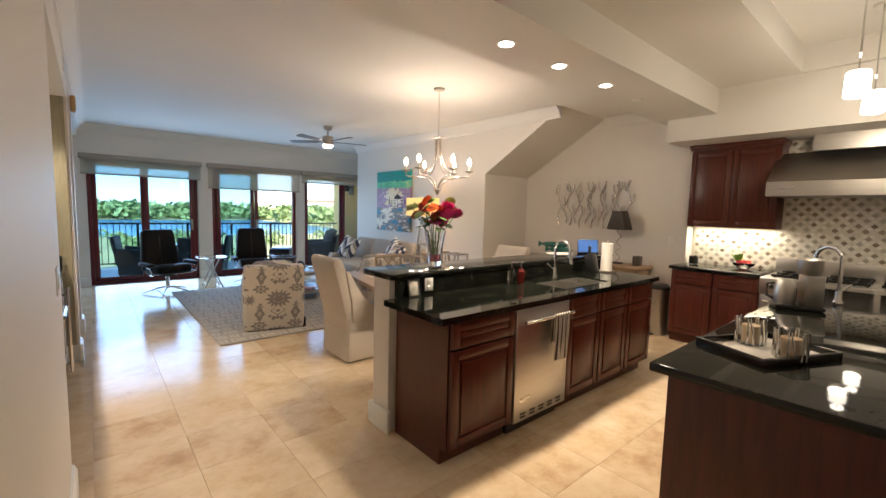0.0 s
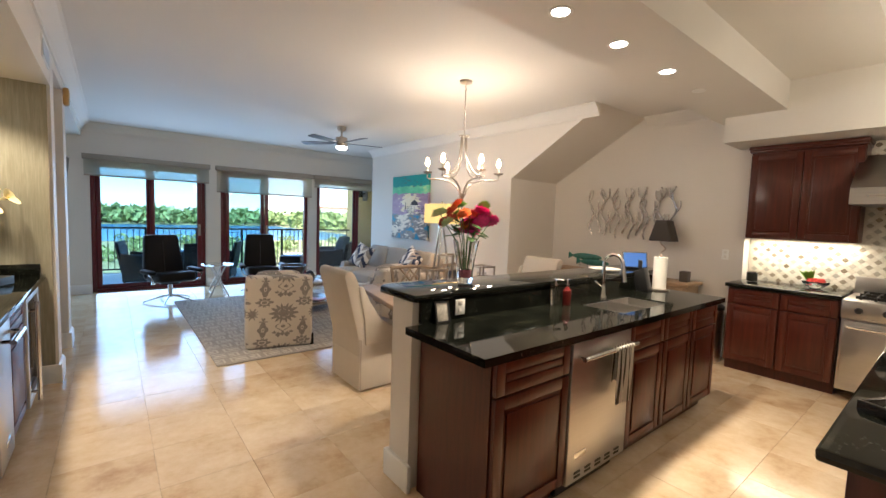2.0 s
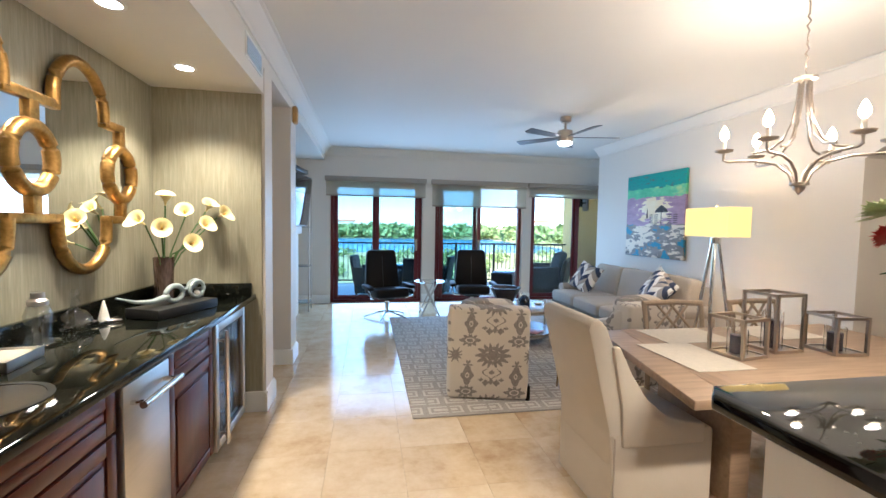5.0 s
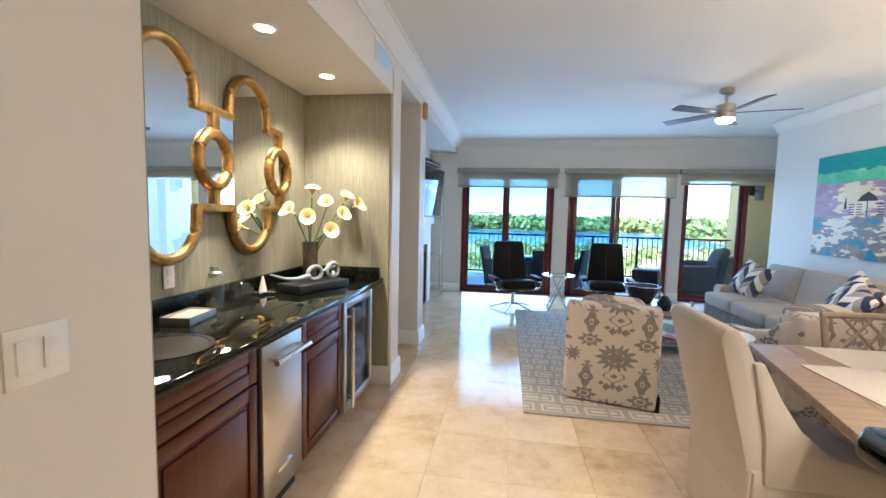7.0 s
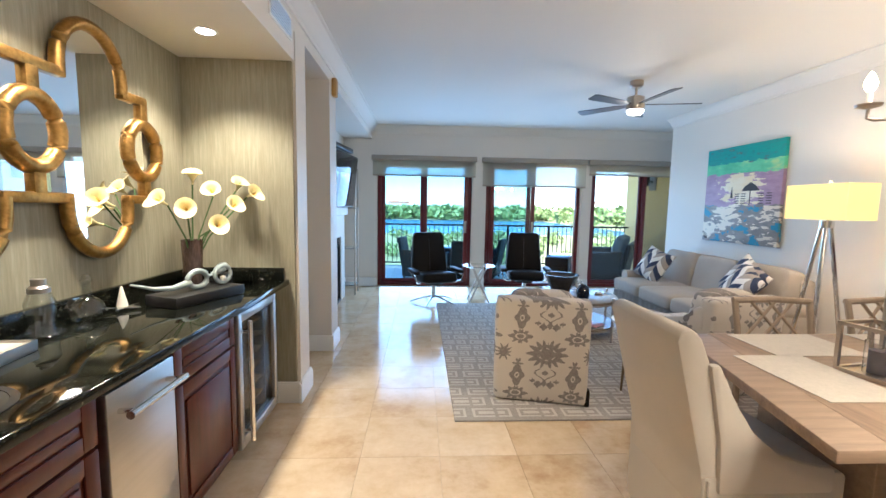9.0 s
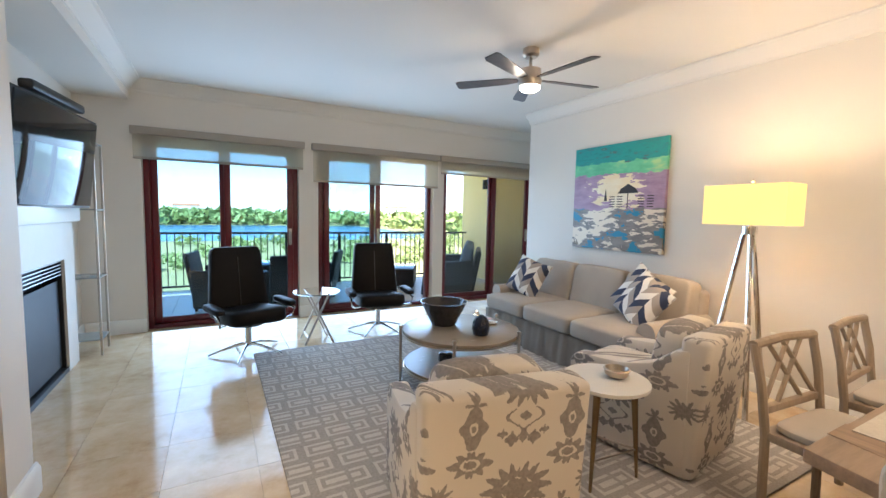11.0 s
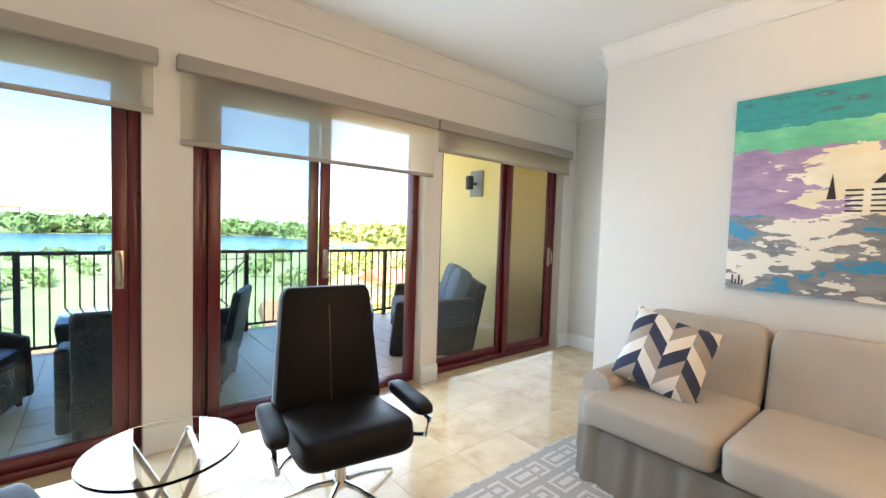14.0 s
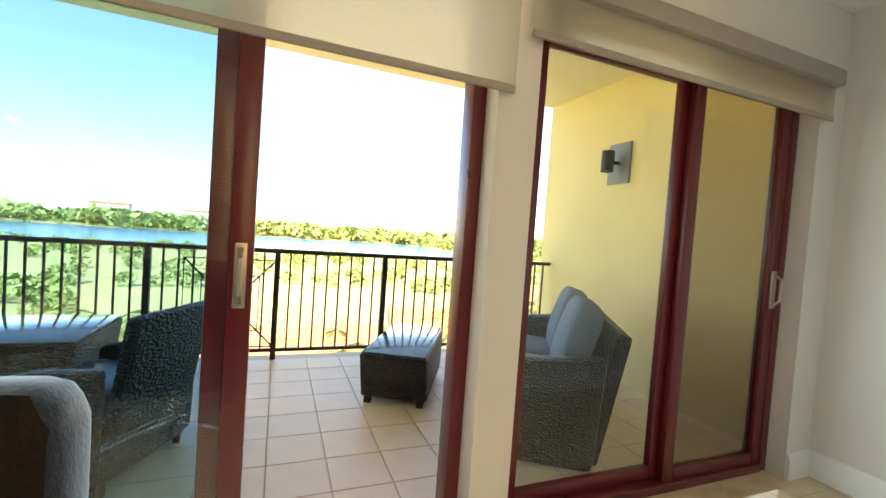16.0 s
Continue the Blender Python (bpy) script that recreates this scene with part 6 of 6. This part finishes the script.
part("plinth", box(-0.11, -0.22, 0, 0.11, 0.22, 0.055, 0.004), BLACK, rs, "black plinth")
part("loop", tube([(0.0, 0.17 + 0.055 * math.cos(a), 0.115 + 0.05 * math.sin(a)) for a in [2 * math.pi * k / 24 for k in range(24)]], 0.012, 10, True), GREYG, rs)
part("loop", tube([(0.0, 0.0 + 0.06 * math.cos(a), 0.112 + 0.045 * math.sin(a)) for a in [2 * math.pi * k / 24 for k in range(24)]], 0.015, 10, True), GREYG, rs)
part("tail", tube([(0, -0.05, 0.10), (0, -0.15, 0.085), (0, -0.25, 0.10), (0, -0.36, 0.14)], 0.020, 10, r_end=0.005), GREYG, rs)
part("ball", moved(puff(0.035, 0.035, 0.035, 1, 1, wob=0), T(0.0, 0.17, 0.09)), MARBLE, rs)
bird = thing("ceramic_bird", T(-0.16, 5.22, 0.916), "small grey ceramic bird on a dark block", "figurine")
part("block", box(-0.05, -0.05, 0, 0.05, 0.05, 0.10, 0.004), BLACK, bird)
part("body", moved(puff(0.06, 0.15, 0.06, 1, 1, wob=0.002), pose(0, 0, 0.13, 12, 0, 0)), GREYG, bird)
part("tail", tube([(0, -0.05, 0.12), (0, -0.15, 0.105)], 0.016, 8, r_end=0.005), GREYG, bird)
sg = thing("cocktail_shaker", T(-0.41, 4.27, 0.916), "cut glass cocktail shaker with steel cap", "shaker")
part("glass_body", lathe([(0, 0), (0.052, 0), (0.045, 0.05), (0.05, 0.13), (0.035, 0.17), (0, 0.17)], 20), THIN, sg)
part("cap", lathe([(0.036, 0.171), (0.036, 0.19), (0.024, 0.20), (0.024, 0.225), (0, 0.228)], 20), STEEL, sg)
part("foot_tray", lathe([(0, -0.0), (0.07, 0.0), (0.075, 0.008), (0.053, 0.006), (0.0, 0.002)], 28), CHROME, sg)
dc = thing("glass_decanter", T(-0.41, 4.50, 0.916), "squat clear glass decanter with stopper", "decanter")
part("glass_body", lathe([(0, 0), (0.06, 0), (0.07, 0.03), (0.055, 0.08), (0.018, 0.11), (0.016, 0.16), (0, 0.16)], 24), THIN, dc)
part("stopper", lathe([(0.012, 0.161), (0.022, 0.18), (0.012, 0.205), (0, 0.208)], 16), THIN, dc)
ss = thing("starfish_dish", T(-0.40, 4.70, 0.916), "silver starfish dish with pointed cone", "dish")
part("star", prism([(0.09 * math.cos(radians(36 * k)) * (1 if k % 2 == 0 else 0.4), 0.09 * math.sin(radians(36 * k)) * (1 if k % 2 == 0 else 0.4)) for k in range(10)], "z", 0, 0.014, 0.004), CHROME, ss)
part("cone", lathe([(0.025, 0.014), (0.018, 0.05), (0.005, 0.11), (0, 0.115)], 16), MARBLE, ss)
nb = thing("napkin_box", pose(-0.33, 3.98, 0.916, 0, 0, 8), "open silver box of napkins", "napkin box")
part("box_body", join(box(-0.07, -0.11, 0, 0.07, 0.11, 0.01), box(-0.07, -0.11, 0, -0.062, 0.11, 0.04), box(0.062, -0.11, 0, 0.07, 0.11, 0.04), box(-0.07, -0.11, 0, 0.07, -0.102, 0.04), box(-0.07, 0.102, 0, 0.07, 0.11, 0.04)), STEEL, nb)
part("napkin_stack", box(-0.058, -0.098, 0.01, 0.058, 0.098, 0.034, 0.004), LINEN, nb)
wg = thing("wine_glass", T(-0.42, 3.80, 0.916), "tall clear wine glass with dark stem", "wine glass")
part("stem", lathe([(0.035, 0), (0.035, 0.004), (0.006, 0.01), (0.014, 0.15), (0, 0.151)], 20), BLACK, wg)
part("glass_bowl", lathe([(0.014, 0.151), (0.035, 0.18), (0.036, 0.25), (0.034, 0.25), (0.033, 0.182), (0, 0.156)], 20), THIN, wg)

sw = thing("light_switch", T(LX, 2.93, 1.145), "white double rocker light switch plate", "light switch")
part("plate", box(0, -0.06, -0.06, 0.006, 0.06, 0.06, 0.002), TRIM, sw)
for y in (-0.025, 0.025):
    part("rocker", box(0.006, y - 0.016, -0.034, 0.010, y + 0.016, 0.034, 0.002), TRIM, sw)
av = thing("air_vent", T(LX, 5.30, 2.60), "white louvred air vent in the header", "vent")
part("frame", join(box(0, -0.20, -0.08, 0.008, 0.20, -0.065), box(0, -0.20, 0.065, 0.008, 0.20, 0.08), box(0, -0.20, -0.065, 0.008, -0.185, 0.065), box(0, 0.185, -0.065, 0.008, 0.20, 0.065)), TRIM, av)
for k in range(7):
    part("slat", moved(box(0, -0.185, -0.003, 0.014, 0.185, 0.003), pose(0.0, 0, -0.055 + k * 0.018, 0, 30, 0)), STEEL, av)
chm = thing("door_chime", T(LX, 6.80, 2.58), "small tan wall chime on the header", "chime")
part("body", box(0, -0.05, -0.09, 0.05, 0.05, 0.09, 0.02), plain("tan_wood", (0.42, 0.25, 0.08), 0.5), chm)

# ---- balcony things ----
CUSH = plain("blue_grey_outdoor_cloth", (0.12, 0.16, 0.21), 0.85, var=0.08, scale=6, bump=0.2, fine=200)
ws = thing("outdoor_sofa", pose(5.0, 10.40, -0.02, 0, 0, -33) @ T(-5.66, -10.50, 0), "dark wicker outdoor sofa with blue grey cushions", "sofa")
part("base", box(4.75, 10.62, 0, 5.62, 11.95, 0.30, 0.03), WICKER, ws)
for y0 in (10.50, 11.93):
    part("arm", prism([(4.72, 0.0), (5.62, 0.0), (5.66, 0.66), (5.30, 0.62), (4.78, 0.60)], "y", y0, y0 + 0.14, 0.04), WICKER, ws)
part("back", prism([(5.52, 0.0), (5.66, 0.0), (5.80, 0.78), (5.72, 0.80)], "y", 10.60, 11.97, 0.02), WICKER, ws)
for k in range(2):
    part("seat_cushion", moved(puff(0.74, 0.62, 0.17, 0.3, 0.5, seed=k), T(5.10, 10.98 + k * 0.63, 0.38)), CUSH, ws)
    part("back_cushion", moved(puff(0.20, 0.60, 0.52, 0.4, 0.5, seed=k + 3), pose(5.52, 10.98 + k * 0.63, 0.68, 0, 16, 0)), CUSH, ws)
ot = thing("wicker_coffee_table", pose(4.30, 11.93, -0.02, 0, 0, 62), "low dark wicker table with glass top", "table")
part("woven_body", prism([(-0.52, 0.40), (0.52, 0.40), (0.42, 0.05), (-0.42, 0.05)], "y", -0.25, 0.25, 0.02), WICKER, ot)
part("glass_top", box(-0.50, -0.235, 0.402, 0.50, 0.235, 0.412, 0.003), plain("blue_table_glass", (0.10, 0.17, 0.20), 0.05), ot)
for sx in (-1, 1):
    for sy in (-1, 1):
        part("foot", box(sx * 0.38 - 0.025, sy * 0.2 - 0.025, 0, sx * 0.38 + 0.025, sy * 0.2 + 0.025, 0.06), WICKER, ot)


def wicker_chair(m, label):
    c = thing("wicker_armchair", m, label, "armchair", "balcony chairs")
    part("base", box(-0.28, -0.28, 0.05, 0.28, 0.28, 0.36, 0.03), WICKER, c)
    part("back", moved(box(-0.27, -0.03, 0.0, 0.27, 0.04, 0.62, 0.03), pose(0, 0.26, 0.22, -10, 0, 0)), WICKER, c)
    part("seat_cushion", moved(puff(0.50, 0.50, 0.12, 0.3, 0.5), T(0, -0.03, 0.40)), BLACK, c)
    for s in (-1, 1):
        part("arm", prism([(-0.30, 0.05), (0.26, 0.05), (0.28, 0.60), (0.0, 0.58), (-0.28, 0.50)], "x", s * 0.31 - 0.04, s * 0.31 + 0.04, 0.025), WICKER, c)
        for y in (-0.24, 0.24):
            part("leg", cyl(0.02, 0.02, 0, 0.06, 8, s * 0.25, y), IRON, c)
    return c


w1 = wicker_chair(pose(2.45, 11.22, -0.02, 0, 0, -115), "dark wicker balcony armchair")
copy_thing(w1, pose(1.05, 11.25, -0.02, 0, 0, 75))
copy_thing(w1, pose(1.95, 10.80, -0.02, 0, 0, 178))
wt = thing("wicker_table", T(1.92, 11.70, -0.02), "square dark wicker table with glass top", "table")
part("woven_body", prism([(-0.38, 0.58), (0.38, 0.58), (0.30, 0.0), (-0.30, 0.0)], "y", -0.36, 0.36, 0.02), WICKER, wt)
part("glass_top", box(-0.37, -0.35, 0.582, 0.37, 0.35, 0.594, 0.003), plain("blue_table_glass", (0.10, 0.17, 0.20), 0.05), wt)
scn = thing("outdoor_sconce", T(6.35, 11.85, 2.10), "dark cylinder wall light on a grey plate", "wall light")
part("back_plate", box(-0.02, -0.14, -0.20, 0.0, 0.14, 0.20, 0.003), plain("grey_plate", (0.22, 0.23, 0.25), 0.5), scn)
part("arm", tube([(-0.02, 0, 0), (-0.12, 0, 0)], 0.02, 10), IRON, scn)
part("cylinder", cyl(0.06, 0.06, -0.10, 0.10, 24, -0.16, 0), IRON, scn)

# ---- far buildings ----
TERRA = plain("terracotta_roof", (0.42, 0.17, 0.08), 0.8, var=0.2, scale=0.8)
PLAST = plain("cream_render", (0.68, 0.60, 0.48), 0.85, var=0.06, scale=0.3)
DKGL = plain("dark_windows", (0.04, 0.05, 0.06), 0.15)


def house(m, w, d, h, label, n=5):
    c = thing("low_house", m, label, "house", "far houses")
    part("wall", box(-w / 2, -d / 2, 0, w / 2, d / 2, h), PLAST, c)
    part("roof", join(prism([(-d / 2 - 0.8, h), (d / 2 + 0.8, h), (0, h + d * 0.22)], "x", -w / 2 - 0.8, w / 2 + 0.8)), TERRA, c)
    for k in range(n):
        part("window", box(-w / 2 + (k + 0.3) * w / n, -d / 2 - 0.05, h * 0.3, -w / 2 + (k + 0.7) * w / n, -d / 2 + 0.05, h * 0.75), DKGL, c)
    return c


GZ = -14.5
house(pose(-2, 44, GZ, 0, 0, 8), 26, 10, 5, "low cream house with a terracotta roof")
house(pose(28, 52, GZ, 0, 0, -12), 24, 10, 5, "low cream house with a terracotta roof")
house(pose(52, 70, GZ, 0, 0, -5), 26, 10, 6, "low cream house with a terracotta roof")
for x, y, w, h, n in ((-230, 760, 50, 26, 7), (-110, 790, 60, 24, 8), (-40, 770, 36, 22, 5), (300, 700, 70, 26, 9)):
    house(pose(x, y, GZ, 0, 0, 0), w, 16, h, "distant cream apartment block with red roof", n)

# mangroves and trees: one mesh of leaf clumps
rng = np.random.default_rng(5)
FOL = Nodes("foliage")
_g = FOL.t.nodes.new("ShaderNodeNewGeometry")
FOL = FOL.done(FOL.ramp(_g.outputs["Random Per Island"], (0.0, (0.11, 0.15, 0.03)), (0.5, (0.20, 0.25, 0.06)), (1.0, (0.34, 0.38, 0.12))), 0.7)


def woods(name, label, spots, size, per, leaf_size):
    """spots: rows of x, y, ground z. Each grows a clump of small leaf facets."""
    n = len(spots)
    c = np.repeat(spots, per, axis=0)
    s = np.repeat(rng.uniform(0.6, 1.3, n) * size, per)
    d = rng.normal(size=(n * per, 3))
    d /= np.linalg.norm(d, axis=1)[:, None]
    r = rng.uniform(0.55, 1.0, n * per) ** 0.5
    p = c + np.stack([d[:, 0] * r * s, d[:, 1] * r * s, (0.75 + 0.6 * d[:, 2] * r) * s], 1)
    u = rng.normal(size=(n * per, 3)) * (leaf_size * s / size)[:, None]
    v = rng.normal(size=(n * per, 3)) * (leaf_size * s / size)[:, None]
    verts = np.stack([p - u, p + v, p + u, p - v], 1).reshape(-1, 3)
    me = bpy.data.meshes.new(name)
    me.from_pydata(verts.tolist(), [], np.arange(len(verts)).reshape(-1, 4).tolist())
    me.materials.append(FOL)
    return tagged(new(name, me), label, "trees", kind="stuff")


def strip(n, x0, x1, y0, y1):
    return np.stack([rng.uniform(x0, x1, n), rng.uniform(y0, y1, n), np.full(n, GZ)], 1)


woods("far_woods", "dense green mangroves across the lagoon", np.concatenate([strip(520, -800, 150, 505, 640), strip(420, 150, 700, 250, 640)]), 11.0, 45, 1.8)
woods("near_trees", "bright green trees on the near shore", np.concatenate([strip(330, -320, 150, 110, 248), strip(40, -90, -14, 50, 120), strip(50, 60, 220, 90, 200)]), 2.7, 110, 0.3)
woods("shrubs", "green shrubs around the houses", strip(170, -50, 60, 22, 70), 1.6, 70, 0.25)


def palm(m, h):
    c = thing("palm_tree", m, "tall palm with drooping green fronds", "palm", "palms")
    part("trunk", tube([(0, 0, 0), (0.2, 0.1, h * 0.5), (0.1, 0.3, h)], 0.22, 10, r_end=0.14), plain("palm_bark", (0.22, 0.17, 0.12), 0.9), c)
    fr = []
    for k in range(22):
        a, e = 2 * math.pi * k / 22 + 0.2 * math.sin(k * 5), 0.7 * math.sin(k * 2.3)
        for q in range(16):
            t0 = 0.25 + q * 0.17
            x0, z0 = t0, h + e * t0 - 0.16 * t0 * t0 + 0.5
            for s in (-1, 1):
                l = leaf(0.75, 0.09)
                fr.append(moved(l, pose(0.1 + x0 * math.cos(a), 0.3 + x0 * math.sin(a), z0, 0, 25, math.degrees(a) + s * 55)))
    part("crown", join(*fr), FOL, c)
    return c


pm = palm(T(6, 27, GZ), 9.5)
copy_thing(pm, pose(-4, 34, GZ, 0, 0, 70))
copy_thing(pm, pose(15, 33, GZ, 0, 0, 150))
copy_thing(pm, pose(24, 40, GZ, 0, 0, 220))
solid("parking_court", box(8, 24, GZ, 48, 46, GZ + 0.05), plain("pale_paving", (0.55, 0.50, 0.43), 0.8, var=0.1, scale=0.4), "pale paved court between the houses", "pavement", "structure")

# ---- balcony ----
solid("balcony_slab", box(-3.0, WY + 0.24, -0.25, 6.35, 13.0, -0.03), GROUT, "balcony slab under the tiles", "balcony floor", "structure")
solid("balcony_ceiling", box(-3.0, WY + 0.24, 2.95, 6.6, 13.05, 3.2), plain("cream_stucco", (0.74, 0.66, 0.48), 0.9, var=0.04, bump=0.3, fine=50), "cream stucco balcony ceiling", "ceiling", "structure")
solid("wall_balcony", box(6.35, WY + 0.24, -0.25, 6.6, 13.05, 3.2), STUCCO, "yellow stucco balcony side wall", "wall", "structure")
rl = thing("balcony_railing", T(0, 12.85, -0.03), "black metal balcony railing with thin balusters", "railing", kind="structure")
part("top_rail", box(-3.0, -0.025, 1.02, 6.34, 0.025, 1.06, 0.006), IRON, rl)
part("bottom_rail", box(-3.0, -0.015, 0.08, 6.34, 0.015, 0.11), IRON, rl)
k = 0
x = -2.95
bal = mesh_of("baluster", box(-0.008, -0.008, 0.11, 0.008, 0.008, 1.02), IRON, False)
pst = mesh_of("post", box(-0.025, -0.025, 0.0, 0.025, 0.025, 1.02), IRON, False)
while x < 6.3:
    ob = new("post" if k % 9 == 0 else "baluster", pst if k % 9 == 0 else bal)
    ob.parent = rl
    ob.location = (x, 0, 0)
    x += 0.115
    k += 1

for x0, x1, z0, z1 in ((2.50, 3.25, 0.14, 0.95), (2.64, 3.11, 0.29, 0.80), (2.77, 2.98, 0.43, 0.66)):
    part("square_ornament", tube([(x0, -0.03, z0), (x1, -0.03, z0), (x1, -0.03, z1), (x0, -0.03, z1)], 0.009, 6, True), IRON, rl)
for sx in (1, -1):
    part("diagonal_ornament", tube([(2.875 - sx * 0.375, -0.03, 0.14), (2.875 + sx * 0.375, -0.03, 0.95)], 0.008, 6), IRON, rl)

# ---- distance ----
ground = plain("distant_grass", (0.34, 0.31, 0.12), 0.9, var=0.35, scale=0.06, bump=0)
solid("ground", box(-2500, 13.5, -15.0, 2500, 3000, -14.5), ground, "flat green coastal land", "ground", "structure")
solid("lagoon", box(-900, 250, -14.5, 150, 500, -14.4), plain("lagoon_water", (0.05, 0.15, 0.25), 0.2, var=0.1, bump=0.1, fine=2), "blue lagoon between mangroves", "water", "structure")

# ---- floor tiles ----
fl_ob = solid("floor", box(-2.2, -2.2, -0.2, 6.45, WY + 0.24, -0.006), GROUT, "polished cream travertine tile floor", "floor", "structure")
TS = 0.46
tile_me = mesh_of("tile", box(-TS / 2 + 0.0007, -TS / 2 + 0.0007, -0.012, TS / 2 - 0.0007, TS / 2 - 0.0007, 0.0, 0.0006, 1), TRAV)
rest = []
for i in range(-6, 14):
    for j in range(-16, 12):
        cx, cy = 0.29 + TS * (i + 0.5), 4.87 + TS * (j + 0.5)
        if cy > WY + 0.1 or cy < -2.1 or cx > 6.4 or (cx < -0.7 and not 5.4 < cy < 7.1):
            continue
        if 0.1 < cx < 6.0 and 1.0 < cy:
            ob = new("tile", tile_me)
            ob.parent = fl_ob
            ob.location = (cx, cy, 0)
        else:
            rest.append(box(cx - TS / 2 + 0.001, cy - TS / 2 + 0.001, -0.012, cx + TS / 2 - 0.001, cy + TS / 2 - 0.001, 0.0))
ob = new("outer_tiles", mesh_of("outer_tiles", join(*rest), TRAV))
ob.parent = fl_ob
tagged(ob, kind="stuff")
bt = mesh_of("tile", box(-0.152, -0.152, -0.02, 0.152, 0.152, 0.0, 0.002, 1), plain("balcony_tile", (0.70, 0.60, 0.48), 0.35, var=0.08, scale=4))
slab = bpy.data.objects["balcony_slab"]
for i in range(22):
    for j in range(8):
        ob = new("tile", bt)
        ob.parent = slab
        ob.location = (6.2 - 0.31 * i, 10.50 + 0.31 * j, -0.02)
